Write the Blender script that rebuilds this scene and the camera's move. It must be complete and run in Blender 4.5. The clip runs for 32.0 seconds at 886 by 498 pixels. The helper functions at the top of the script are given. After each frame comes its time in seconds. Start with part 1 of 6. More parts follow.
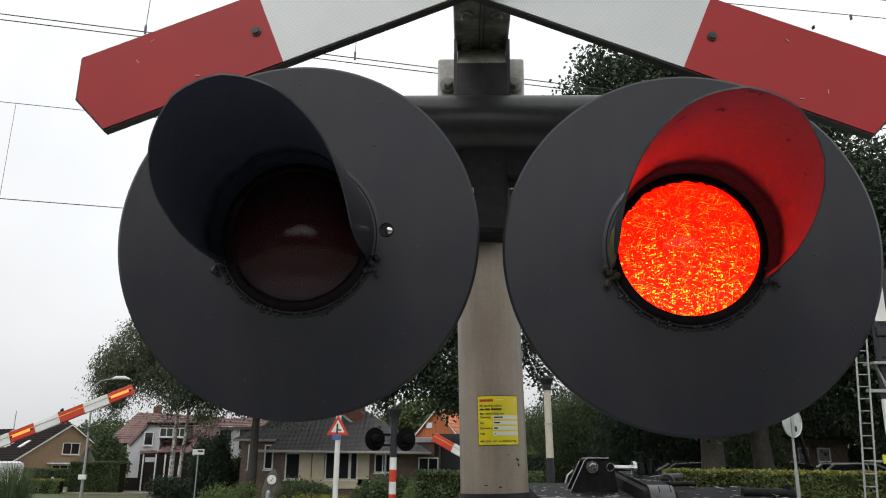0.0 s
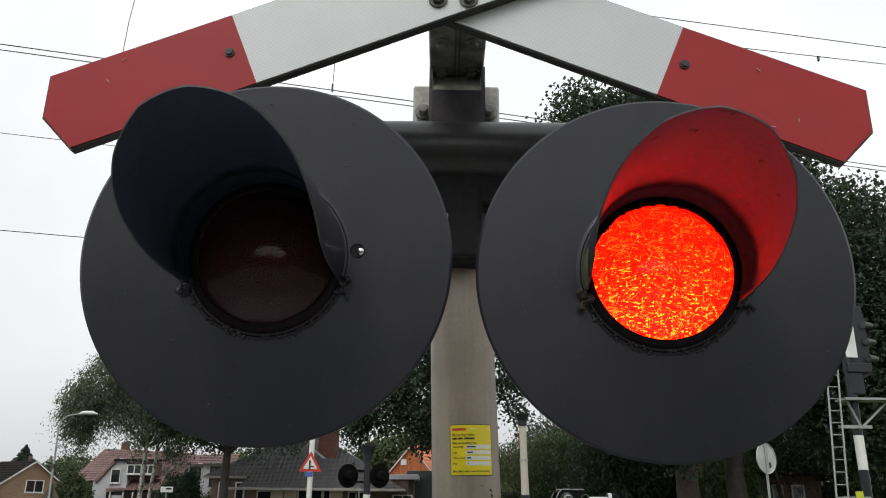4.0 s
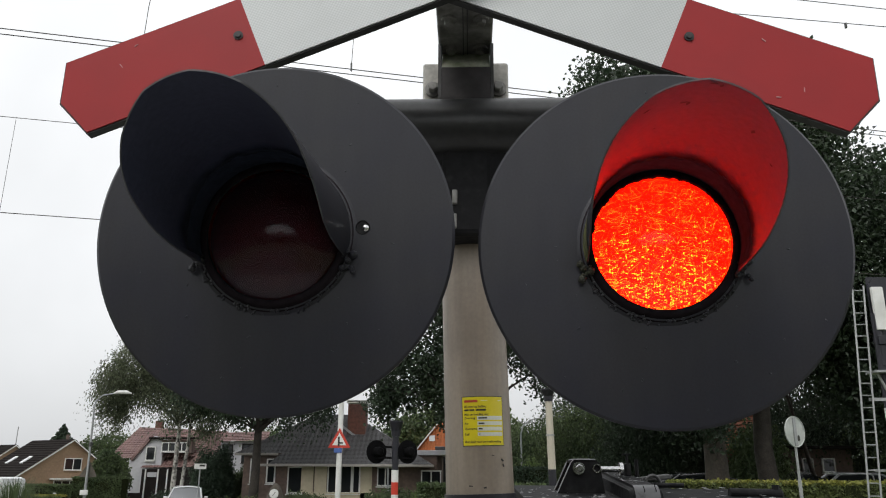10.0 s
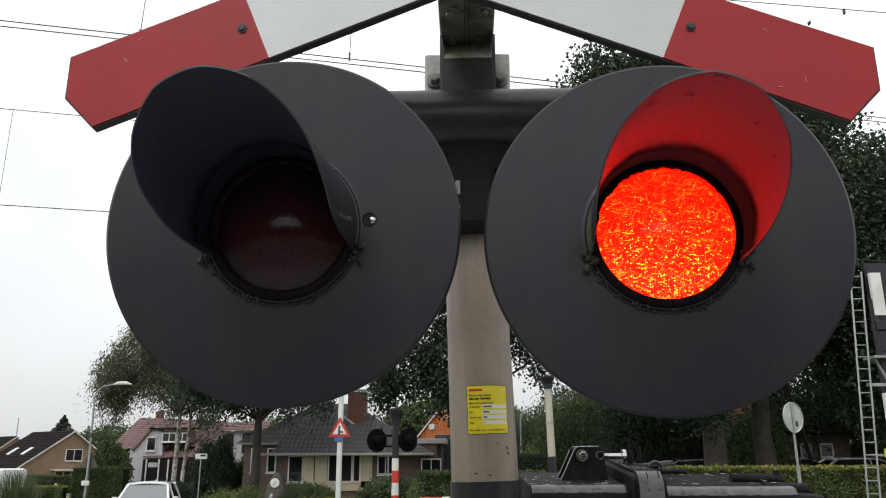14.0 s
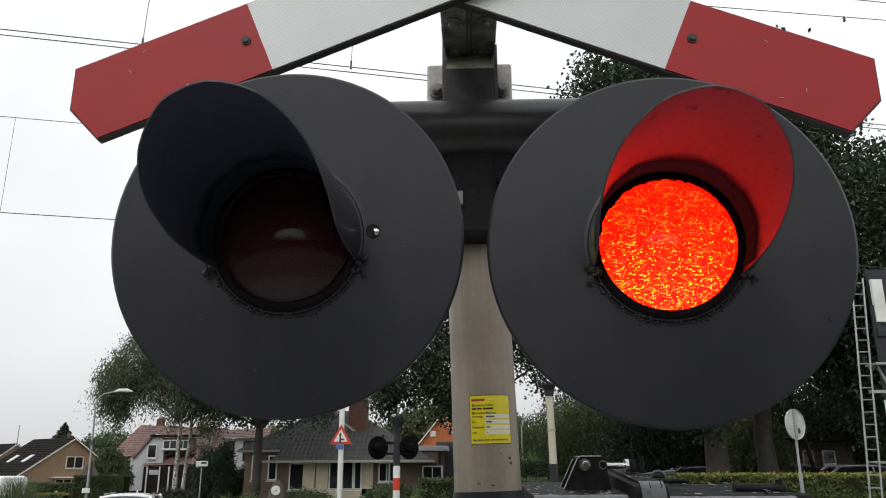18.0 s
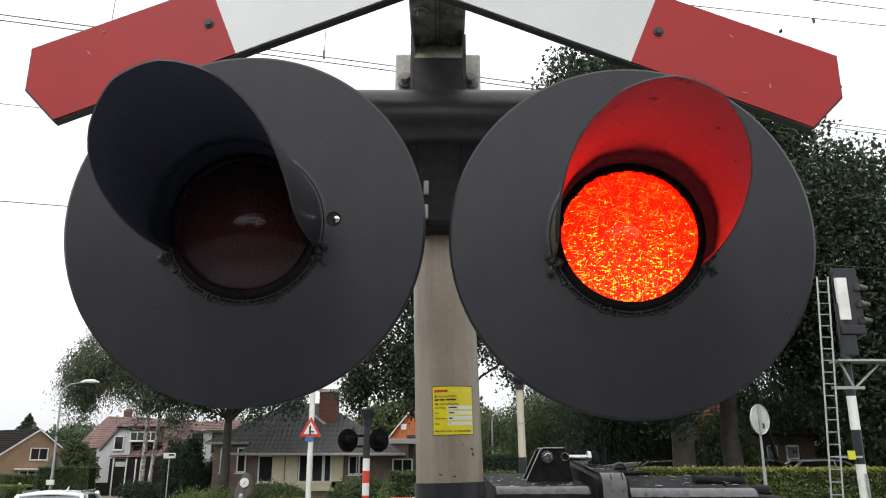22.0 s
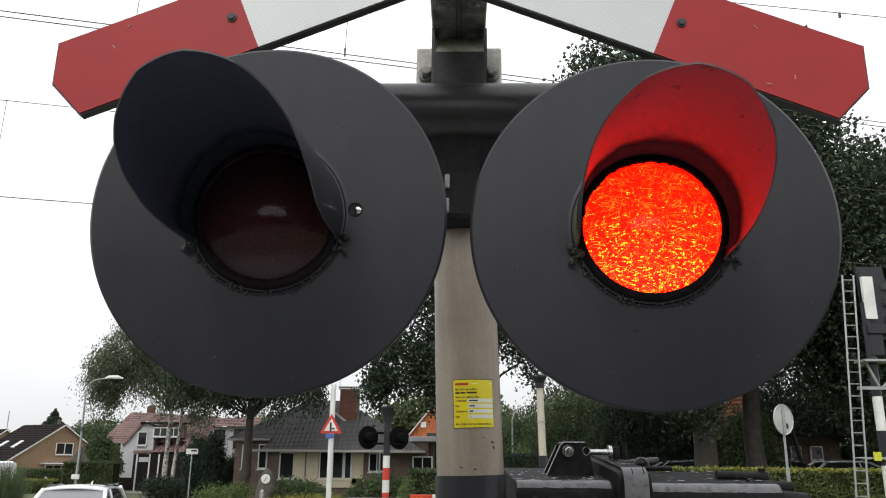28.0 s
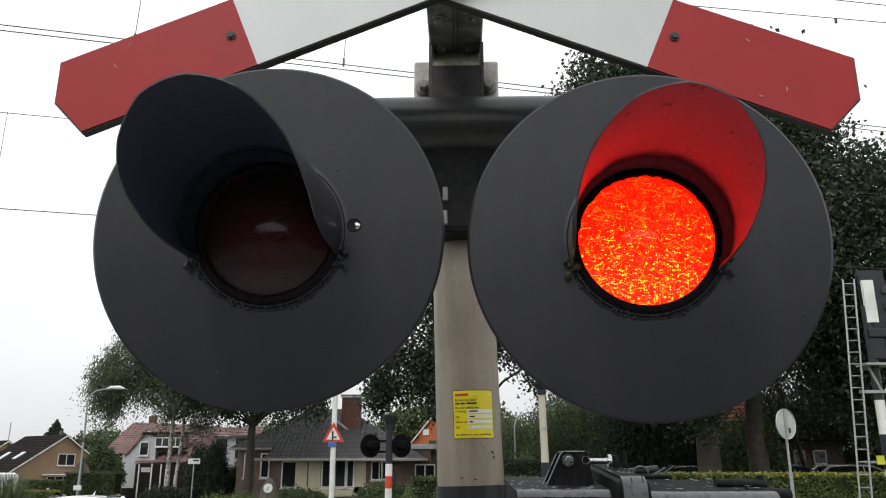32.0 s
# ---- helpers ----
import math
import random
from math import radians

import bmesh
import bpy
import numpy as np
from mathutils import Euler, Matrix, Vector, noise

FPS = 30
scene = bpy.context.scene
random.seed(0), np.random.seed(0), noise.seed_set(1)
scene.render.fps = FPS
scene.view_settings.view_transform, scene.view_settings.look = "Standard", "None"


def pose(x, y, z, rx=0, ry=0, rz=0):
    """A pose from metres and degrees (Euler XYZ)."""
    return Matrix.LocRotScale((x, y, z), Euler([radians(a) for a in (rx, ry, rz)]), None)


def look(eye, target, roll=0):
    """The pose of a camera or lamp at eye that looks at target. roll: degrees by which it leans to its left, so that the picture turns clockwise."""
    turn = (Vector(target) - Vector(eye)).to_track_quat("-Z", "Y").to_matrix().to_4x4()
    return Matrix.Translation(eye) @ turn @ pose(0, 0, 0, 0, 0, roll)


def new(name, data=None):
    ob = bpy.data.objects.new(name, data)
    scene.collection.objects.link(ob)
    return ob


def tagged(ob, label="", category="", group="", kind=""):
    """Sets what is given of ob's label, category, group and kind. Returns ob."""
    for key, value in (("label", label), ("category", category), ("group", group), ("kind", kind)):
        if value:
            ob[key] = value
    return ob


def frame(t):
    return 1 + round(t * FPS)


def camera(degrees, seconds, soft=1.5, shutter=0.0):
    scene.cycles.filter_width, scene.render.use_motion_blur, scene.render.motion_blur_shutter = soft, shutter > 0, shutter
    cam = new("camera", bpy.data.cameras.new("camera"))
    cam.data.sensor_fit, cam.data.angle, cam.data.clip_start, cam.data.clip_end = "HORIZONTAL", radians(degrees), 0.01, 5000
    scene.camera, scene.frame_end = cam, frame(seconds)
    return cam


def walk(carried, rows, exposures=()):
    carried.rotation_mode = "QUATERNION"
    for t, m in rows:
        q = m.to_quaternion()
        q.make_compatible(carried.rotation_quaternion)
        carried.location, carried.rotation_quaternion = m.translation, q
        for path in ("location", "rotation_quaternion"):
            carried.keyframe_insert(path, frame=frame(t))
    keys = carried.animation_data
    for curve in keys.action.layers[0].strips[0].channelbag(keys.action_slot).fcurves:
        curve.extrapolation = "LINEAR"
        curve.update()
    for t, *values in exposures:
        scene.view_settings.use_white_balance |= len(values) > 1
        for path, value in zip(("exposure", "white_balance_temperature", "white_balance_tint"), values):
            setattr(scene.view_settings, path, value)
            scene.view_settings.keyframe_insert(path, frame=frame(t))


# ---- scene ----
cam = camera(60.0, 32.0, soft=1.1)
PATH = [
    (0, (-0.0492, -1.1261, 2.3471), (-0.1100, 0.8006, 2.8801), 0.69),
    (0.5, (-0.0455, -1.1241, 2.3471), (-0.1019, 0.8023, 2.8817), 0.24),
    (1, (-0.0420, -1.1202, 2.3447), (-0.0776, 0.8013, 2.8984), 0.32),
    (1.5, (-0.0406, -1.1222, 2.3456), (-0.0560, 0.7884, 2.9366), 0.94),
    (2, (-0.0447, -1.1087, 2.3400), (-0.0311, 0.8074, 2.9128), -0.34),
    (2.5, (-0.0440, -1.1046, 2.3336), (0.0307, 0.8081, 2.9132), 0.32),
    (3, (-0.0453, -1.1103, 2.3346), (-0.0319, 0.7944, 2.9445), 0.53),
    (3.5, (-0.0448, -1.1098, 2.3330), (-0.0319, 0.7903, 2.9571), 0.66),
    (4, (-0.0436, -1.1028, 2.3334), (-0.0435, 0.7986, 2.9536), 0.62),
    (4.5, (-0.0381, -1.1143, 2.3378), (-0.0608, 0.7880, 2.9550), 0.26),
    (6.5, (-0.0226, -1.1240, 2.3381), (-0.0466, 0.7783, 2.9551), 0.04),
    (7, (-0.0195, -1.1240, 2.3320), (-0.0330, 0.7851, 2.9279), -0.09),
    (7.5, (-0.0164, -1.1176, 2.3303), (-0.0073, 0.7928, 2.9223), 0.19),
    (8, (-0.0181, -1.1140, 2.3309), (-0.0329, 0.7941, 2.9301), 0.19),
    (8.5, (-0.0151, -1.1204, 2.3265), (-0.0482, 0.7839, 2.9368), 0.57),
    (9, (-0.0136, -1.1244, 2.3238), (-0.0580, 0.7869, 2.9111), 0.66),
    (9.5, (-0.0076, -1.1172, 2.3200), (-0.0825, 0.7994, 2.8865), 0.69),
    (10, (-0.0087, -1.1277, 2.3217), (-0.0746, 0.7899, 2.8857), 0.32),
    (10.5, (-0.0139, -1.1330, 2.3201), (-0.0773, 0.7833, 2.8893), 0.42),
    (11, (-0.0202, -1.1236, 2.3214), (-0.0919, 0.7887, 2.9029), -0.10),
    (11.5, (-0.0204, -1.1299, 2.3247), (-0.1052, 0.7808, 2.9094), -0.26),
    (12, (-0.0208, -1.1327, 2.3282), (-0.0743, 0.7776, 2.9181), -0.14),
    (12.5, (-0.0196, -1.1412, 2.3302), (-0.0730, 0.7746, 2.9018), 0.10),
    (13, (-0.0138, -1.1414, 2.3299), (-0.0629, 0.7778, 2.8904), -0.01),
    (13.5, (-0.0176, -1.1362, 2.3207), (-0.0718, 0.7883, 2.8625), 0.19),
    (14, (-0.0206, -1.1416, 2.3218), (-0.0820, 0.7842, 2.8580), -0.13),
    (14.5, (-0.0234, -1.1306, 2.3214), (-0.0639, 0.7913, 2.8732), -0.14),
    (16.5, (-0.0181, -1.1434, 2.3281), (-0.0671, 0.7805, 2.8722), -0.80),
    (17, (-0.0144, -1.1423, 2.3265), (-0.0712, 0.7783, 2.8816), -0.76),
    (17.5, (-0.0223, -1.1490, 2.3240), (-0.0950, 0.7713, 2.8782), -0.12),
    (18, (-0.0241, -1.1486, 2.3277), (-0.0879, 0.7724, 2.8806), -0.16),
    (18.5, (-0.0242, -1.1544, 2.3330), (-0.0817, 0.7597, 2.9098), 0.37),
    (19, (-0.0209, -1.1457, 2.3282), (-0.0478, 0.7702, 2.9013), 1.31),
    (19.5, (-0.0269, -1.1444, 2.3261), (-0.0691, 0.7758, 2.8839), 1.14),
    (20, (-0.0181, -1.1415, 2.3271), (-0.0343, 0.7782, 2.8879), 0.84),
    (20.5, (-0.0183, -1.1432, 2.3254), (-0.0368, 0.7791, 2.8769), 0.46),
    (21, (-0.0104, -1.1413, 2.3250), (-0.0025, 0.7848, 2.8637), 0.48),
    (21.5, (-0.0042, -1.1321, 2.3262), (0.0161, 0.7937, 2.8655), -0.02),
    (22, (-0.0055, -1.1364, 2.3234), (-0.0001, 0.7902, 2.8602), 0.06),
    (22.5, (-0.0062, -1.1375, 2.3221), (-0.0102, 0.7874, 2.8649), 0.41),
    (23, (-0.0008, -1.1363, 2.3227), (-0.0003, 0.7890, 2.8641), -0.00),
    (23.5, (-0.0010, -1.1410, 2.3234), (-0.0211, 0.7844, 2.8644), -0.29),
    (24, (-0.0024, -1.1444, 2.3265), (-0.0040, 0.7818, 2.8647), -0.37),
    (24.5, (-0.0053, -1.1272, 2.3216), (-0.0093, 0.8018, 2.8498), -0.25),
    (25, (-0.0131, -1.1273, 2.3205), (-0.0516, 0.8011, 2.8494), 0.30),
    (25.5, (-0.0162, -1.1293, 2.3153), (-0.0598, 0.8037, 2.8270), 0.07),
    (27.5, (-0.0056, -1.1351, 2.3130), (-0.0565, 0.7935, 2.8401), 0.39),
    (28, (-0.0069, -1.1346, 2.3120), (-0.0542, 0.7927, 2.8443), 0.56),
    (28.5, (-0.0070, -1.1345, 2.3121), (-0.0772, 0.7913, 2.8471), 0.51),
    (29, (-0.0047, -1.1376, 2.3159), (-0.0671, 0.7847, 2.8644), 0.03),
    (29.5, (-0.0042, -1.1538, 2.3173), (-0.0615, 0.7695, 2.8626), 0.31),
    (30, (-0.0087, -1.1491, 2.3194), (-0.0811, 0.7711, 2.8740), 0.61),
    (30.5, (-0.0029, -1.1416, 2.3171), (-0.0565, 0.7809, 2.8657), 0.69),
    (31, (-0.0042, -1.1344, 2.3138), (-0.0542, 0.7905, 2.8545), 0.45),
    (31.5, (0.0017, -1.1422, 2.3166), (-0.0435, 0.7811, 2.8633), 0.15),
    (32, (-0.0020, -1.1551, 2.3185), (-0.0509, 0.7673, 2.8682), 0.04),
]
walk(cam, [(t, look(eye, target, roll)) for t, eye, target, roll in PATH],
     exposures=[(0.0, 0.02), (2.0, 0.03), (3.0, 0.22), (4.0, -0.03), (7.0, -0.1), (9.0, -0.1), (10.0, -0.02), (11.0, -0.03), (13.0, -0.1), (14.2, 0.1), (18.0, 0.0), (19.0, -0.1), (20.0, 0.04), (21.0, 0.15), (22.0, 0.42), (23.0, 0.42), (25.0, 0.42), (28.0, 0.3), (30.0, 0.15), (32.0, 0.18)])

# ---- light: a bright overcast sky and a faint, very soft sun behind the clouds ----
SUN_UP, SUN_TURN = 48, 200
world = bpy.data.worlds.new("overcast")
scene.world = world
world.use_nodes = True
wn, wl = world.node_tree.nodes, world.node_tree.links
sky = wn.new("ShaderNodeTexSky")
sky.sky_type, sky.sun_disc = "NISHITA", False
sky.sun_elevation, sky.sun_rotation = radians(SUN_UP), radians(SUN_TURN)
sky.air_density, sky.dust_density, sky.ozone_density = 1.0, 4.0, 1.0
grey = wn.new("ShaderNodeHueSaturation")
grey.inputs["Saturation"].default_value = 0.10
wl.new(sky.outputs["Color"], grey.inputs["Color"])
coord = wn.new("ShaderNodeTexCoord")
cloud = wn.new("ShaderNodeTexNoise")
cloud.inputs["Scale"].default_value, cloud.inputs["Detail"].default_value = 2.2, 5.0
wl.new(coord.outputs["Generated"], cloud.inputs["Vector"])
ramp = wn.new("ShaderNodeMapRange")
ramp.inputs["From Min"].default_value, ramp.inputs["From Max"].default_value = 0.3, 0.7
ramp.inputs["To Min"].default_value, ramp.inputs["To Max"].default_value = 0.88, 1.1
wl.new(cloud.outputs["Fac"], ramp.inputs["Value"])
veil = wn.new("ShaderNodeMix")
veil.data_type, veil.blend_type = "RGBA", "MIX"
veil.inputs["Factor"].default_value = 0.72
veil.inputs["B"].default_value = (7.3, 7.45, 7.6, 1)
wl.new(grey.outputs["Color"], veil.inputs["A"])
mul = wn.new("ShaderNodeVectorMath")
mul.operation = "SCALE"
wl.new(veil.outputs["Result"], mul.inputs[0])
wl.new(ramp.outputs["Result"], mul.inputs["Scale"])
updown = wn.new("ShaderNodeSeparateXYZ")
wl.new(coord.outputs["Generated"], updown.inputs["Vector"])
low_sky = wn.new("ShaderNodeMapRange")
low_sky.inputs["From Min"].default_value, low_sky.inputs["From Max"].default_value = 0.02, 0.42
low_sky.inputs["To Min"].default_value, low_sky.inputs["To Max"].default_value = 0.74, 1.03
wl.new(updown.outputs["Z"], low_sky.inputs["Value"])
grad = wn.new("ShaderNodeVectorMath")
grad.operation = "SCALE"
wl.new(mul.outputs["Vector"], grad.inputs[0])
wl.new(low_sky.outputs["Result"], grad.inputs["Scale"])
wl.new(grad.outputs["Vector"], wn["Background"].inputs["Color"])
wn["Background"].inputs["Strength"].default_value = 0.165
sun = new("sun", bpy.data.lights.new("sun", "SUN"))
sun.data.energy, sun.data.angle, sun.data.color = 0.6, radians(25), (1, 0.97, 0.92)
sun.matrix_basis = look((0, 0, 50), (50 * math.sin(radians(SUN_TURN)) * -1, -50 * math.cos(radians(SUN_TURN)), 50 - 50 * math.tan(radians(SUN_UP))))


# ---- materials ----
def mat(name, color, rough=0.6, metal=0.0, grain=40.0, vary=0.25, bump=0.1, second=None, patch=3.0, spread=0.5, coat=0.0, island=0.0, obj=0.0, bump_size=0.002):
    """Paint or stuff with fine grain and broad stains; second: the colour of the stains; island, obj: how far pieces differ."""
    m = bpy.data.materials.new(name)
    m.use_nodes = True
    n, l = m.node_tree.nodes, m.node_tree.links
    b = n["Principled BSDF"]
    b.inputs["Roughness"].default_value, b.inputs["Metallic"].default_value = rough, metal
    b.inputs["Coat Weight"].default_value = coat
    tc = n.new("ShaderNodeTexCoord")
    fine, broad = n.new("ShaderNodeTexNoise"), n.new("ShaderNodeTexNoise")
    fine.inputs["Scale"].default_value, fine.inputs["Detail"].default_value = grain, 5
    broad.inputs["Scale"].default_value, broad.inputs["Detail"].default_value = patch, 6
    for t in (fine, broad):
        l.new(tc.outputs["Object"], t.inputs["Vector"])
    stain = n.new("ShaderNodeMapRange")
    stain.inputs["From Min"].default_value, stain.inputs["From Max"].default_value = 1 - spread - 0.12, 1 - spread + 0.12
    l.new(broad.outputs["Fac"], stain.inputs["Value"])
    mix = n.new("ShaderNodeMix")
    mix.data_type = "RGBA"
    mix.inputs["A"].default_value = (*color, 1)
    mix.inputs["B"].default_value = (*(second or [c * (1 - vary) for c in color]), 1)
    l.new(stain.outputs["Result"], mix.inputs["Factor"])
    value = n.new("ShaderNodeMapRange")
    value.inputs["From Min"].default_value, value.inputs["From Max"].default_value = 0.25, 0.75
    value.inputs["To Min"].default_value, value.inputs["To Max"].default_value = 1 - vary, 1 + vary
    l.new(fine.outputs["Fac"], value.inputs["Value"])
    last = value.outputs["Result"]
    if island or obj:
        src = n.new("ShaderNodeNewGeometry").outputs["Random Per Island"] if island else n.new("ShaderNodeObjectInfo").outputs["Random"]
        pick = n.new("ShaderNodeMapRange")
        pick.inputs["To Min"].default_value, pick.inputs["To Max"].default_value = 1 - (island or obj), 1 + (island or obj)
        l.new(src, pick.inputs["Value"])
        both = n.new("ShaderNodeMath")
        both.operation = "MULTIPLY"
        l.new(last, both.inputs[0])
        l.new(pick.outputs["Result"], both.inputs[1])
        last = both.outputs["Value"]
    tone = n.new("ShaderNodeVectorMath")
    tone.operation = "SCALE"
    l.new(mix.outputs["Result"], tone.inputs[0])
    l.new(last, tone.inputs["Scale"])
    l.new(tone.outputs["Vector"], b.inputs["Base Color"])
    if bump:
        bp = n.new("ShaderNodeBump")
        bp.inputs["Strength"].default_value, bp.inputs["Distance"].default_value = bump, bump_size
        l.new(fine.outputs["Fac"], bp.inputs["Height"])
        l.new(bp.outputs["Normal"], b.inputs["Normal"])
    return m


def leafy(name, color, other, rough=0.55):
    m = mat(name, color, rough, grain=3, vary=0.25, bump=0, second=other, patch=0.35, spread=0.5, island=0.45)
    n, l = m.node_tree.nodes, m.node_tree.links
    b = n["Principled BSDF"]
    thin = n.new("ShaderNodeBsdfTranslucent")
    l.new(b.inputs["Base Color"].links[0].from_socket, thin.inputs["Color"])
    add = n.new("ShaderNodeMixShader")
    add.inputs["Fac"].default_value = 0.3
    l.new(b.outputs["BSDF"], add.inputs[1])
    l.new(thin.outputs["BSDF"], add.inputs[2])
    l.new(add.outputs["Shader"], n["Material Output"].inputs["Surface"])
    return m


def glow(name, color, strength):
    m = bpy.data.materials.new(name)
    m.use_nodes = True
    b = m.node_tree.nodes["Principled BSDF"]
    b.inputs["Base Color"].default_value = (0.02, 0.02, 0.02, 1)
    b.inputs["Emission Color"].default_value, b.inputs["Emission Strength"].default_value = (*color, 1), strength
    return m


def lens_glass(name, fewer, cells_high, cells_low):
    """Red signal lens: lets red light through, with fine bright streaks and flecks, the cut glass's sparkle painted
    into its tint, and a glossy face.
    fewer: how much rarer the streaks are; cells_high, cells_low: how rare the flecks are at the top and at the bottom."""
    m = bpy.data.materials.new(name)
    m.use_nodes = True
    n, l = m.node_tree.nodes, m.node_tree.links
    n.remove(n["Principled BSDF"])
    tc = n.new("ShaderNodeTexCoord")
    warp = n.new("ShaderNodeTexNoise")
    warp.inputs["Scale"].default_value, warp.inputs["Detail"].default_value = 22, 3
    l.new(tc.outputs["Object"], warp.inputs["Vector"])
    bend = n.new("ShaderNodeMix")
    bend.data_type, bend.blend_type = "RGBA", "LINEAR_LIGHT"
    bend.inputs["Factor"].default_value = 0.0008
    l.new(tc.outputs["Object"], bend.inputs["A"])
    l.new(warp.outputs["Color"], bend.inputs["B"])
    total = None
    for turn, sx, sz, low, high in ((20, 44, 1500, 0.70, 0.76), (26, 52, 1650, 0.70, 0.76), (-22, 50, 1500, 0.70, 0.76), (-38, 58, 1650, 0.705, 0.765), (62, 60, 1550, 0.70, 0.765), (-66, 58, 1650, 0.70, 0.765), (4, 56, 1550, 0.70, 0.765), (88, 66, 1550, 0.71, 0.77)):
        mp = n.new("ShaderNodeMapping")
        mp.inputs["Rotation"].default_value = (0, radians(turn), 0)
        mp.vector_type = "TEXTURE"
        mp.inputs["Scale"].default_value = (2.1 / sx, 1, 1 / sz)
        mp.inputs["Location"].default_value = (turn * 0.013, 0, turn * 0.007)
        l.new(bend.outputs["Result"], mp.inputs["Vector"])
        cut = n.new("ShaderNodeTexNoise")
        cut.inputs["Scale"].default_value, cut.inputs["Detail"].default_value = 1.0, 0.5
        l.new(mp.outputs["Vector"], cut.inputs["Vector"])
        thr = n.new("ShaderNodeMapRange")
        thr.inputs["From Min"].default_value, thr.inputs["From Max"].default_value = low + fewer, high + fewer
        l.new(cut.outputs["Fac"], thr.inputs["Value"])
        if total is None:
            total = thr.outputs["Result"]
        else:
            mx = n.new("ShaderNodeMath")
            mx.operation = "MAXIMUM"
            l.new(total, mx.inputs[0])
            l.new(thr.outputs["Result"], mx.inputs[1])
            total = mx.outputs["Value"]
    tint = n.new("ShaderNodeMix")
    tint.data_type = "RGBA"
    tint.inputs["A"].default_value = (0.92, 0.0021, 0.0004, 1)
    tint.inputs["B"].default_value = (0.97, 0.19, 0.011, 1)
    # the painted streaks are stronger towards one side of the lens
    sep = n.new("ShaderNodeSeparateXYZ")
    l.new(tc.outputs["Object"], sep.inputs["Vector"])
    side = n.new("ShaderNodeMath")
    side.operation = "SUBTRACT"
    side.inputs[0].default_value = 0.0
    l.new(sep.outputs["Z"], side.inputs[1])
    more = n.new("ShaderNodeMapRange")
    more.inputs["From Min"].default_value, more.inputs["From Max"].default_value = -0.08, 0.10
    more.inputs["To Min"].default_value, more.inputs["To Max"].default_value = 0.45, 1.0
    l.new(side.outputs["Value"], more.inputs["Value"])
    amount = n.new("ShaderNodeMath")
    amount.operation = "MULTIPLY"
    l.new(total, amount.inputs[0])
    l.new(more.outputs["Result"], amount.inputs[1])
    # small flecks with fine ribs: the facets' sparkle painted into the tint
    stretch = n.new("ShaderNodeMapping")
    stretch.inputs["Rotation"].default_value = (0, radians(-14), 0)
    stretch.inputs["Scale"].default_value = (150, 60, 300)
    l.new(bend.outputs["Result"], stretch.inputs["Vector"])
    facet = n.new("ShaderNodeTexNoise")
    facet.inputs["Scale"].default_value, facet.inputs["Detail"].default_value, facet.inputs["Roughness"].default_value = 1.0, 2.0, 0.6
    l.new(stretch.outputs["Vector"], facet.inputs["Vector"])
    dull = n.new("ShaderNodeMapRange")
    dull.inputs["From Min"].default_value, dull.inputs["From Max"].default_value = -0.09, 0.09
    dull.inputs["To Min"].default_value, dull.inputs["To Max"].default_value = cells_high, cells_low
    l.new(side.outputs["Value"], dull.inputs["Value"])
    over = n.new("ShaderNodeMath")
    over.operation = "SUBTRACT"
    l.new(facet.outputs["Fac"], over.inputs[0])
    l.new(dull.outputs["Result"], over.inputs[1])
    lit = n.new("ShaderNodeMapRange")
    lit.inputs["From Min"].default_value, lit.inputs["From Max"].default_value = 0.0, 0.035
    l.new(over.outputs["Value"], lit.inputs["Value"])
    rib = n.new("ShaderNodeTexWave")
    rib.bands_direction = "X"
    rib.inputs["Scale"].default_value, rib.inputs["Distortion"].default_value, rib.inputs["Detail Scale"].default_value = 80, 6.0, 20
    l.new(tc.outputs["Object"], rib.inputs["Vector"])
    gap = n.new("ShaderNodeMapRange")
    gap.inputs["From Min"].default_value, gap.inputs["From Max"].default_value = 0.15, 0.5
    l.new(rib.outputs["Fac"], gap.inputs["Value"])
    ribbed = n.new("ShaderNodeMath")
    ribbed.operation = "MULTIPLY"
    l.new(lit.outputs["Result"], ribbed.inputs[0])
    l.new(gap.outputs["Result"], ribbed.inputs[1])
    both = n.new("ShaderNodeMath")
    both.operation = "MAXIMUM"
    l.new(amount.outputs["Value"], both.inputs[0])
    l.new(ribbed.outputs["Value"], both.inputs[1])
    l.new(both.outputs["Value"], tint.inputs["Factor"])
    clear = n.new("ShaderNodeBsdfTransparent")
    l.new(tint.outputs["Result"], clear.inputs["Color"])
    gloss = n.new("ShaderNodeBsdfGlossy")
    gloss.inputs["Roughness"].default_value = 0.10
    fres = n.new("ShaderNodeFresnel")
    fres.inputs["IOR"].default_value = 1.42
    mixs = n.new("ShaderNodeMixShader")
    l.new(fres.outputs["Fac"], mixs.inputs["Fac"])
    l.new(clear.outputs["BSDF"], mixs.inputs[1])
    l.new(gloss.outputs["BSDF"], mixs.inputs[2])
    # a thin outer film: dust, tinted violet-grey to paint haze over the dark lens
    dust_veil = n.new("ShaderNodeBsdfDiffuse")
    dust_veil.inputs["Color"].default_value = (0.17, 0.125, 0.165, 1)
    speck = n.new("ShaderNodeTexNoise")
    speck.inputs["Scale"].default_value, speck.inputs["Detail"].default_value = 35, 4
    l.new(tc.outputs["Object"], speck.inputs["Vector"])
    film_ = n.new("ShaderNodeMapRange")
    film_.inputs["From Min"].default_value, film_.inputs["From Max"].default_value = 0.3, 0.7
    film_.inputs["To Min"].default_value, film_.inputs["To Max"].default_value = 0.11, 0.16
    l.new(speck.outputs["Fac"], film_.inputs["Value"])
    veiled = n.new("ShaderNodeMixShader")
    l.new(film_.outputs["Result"], veiled.inputs["Fac"])
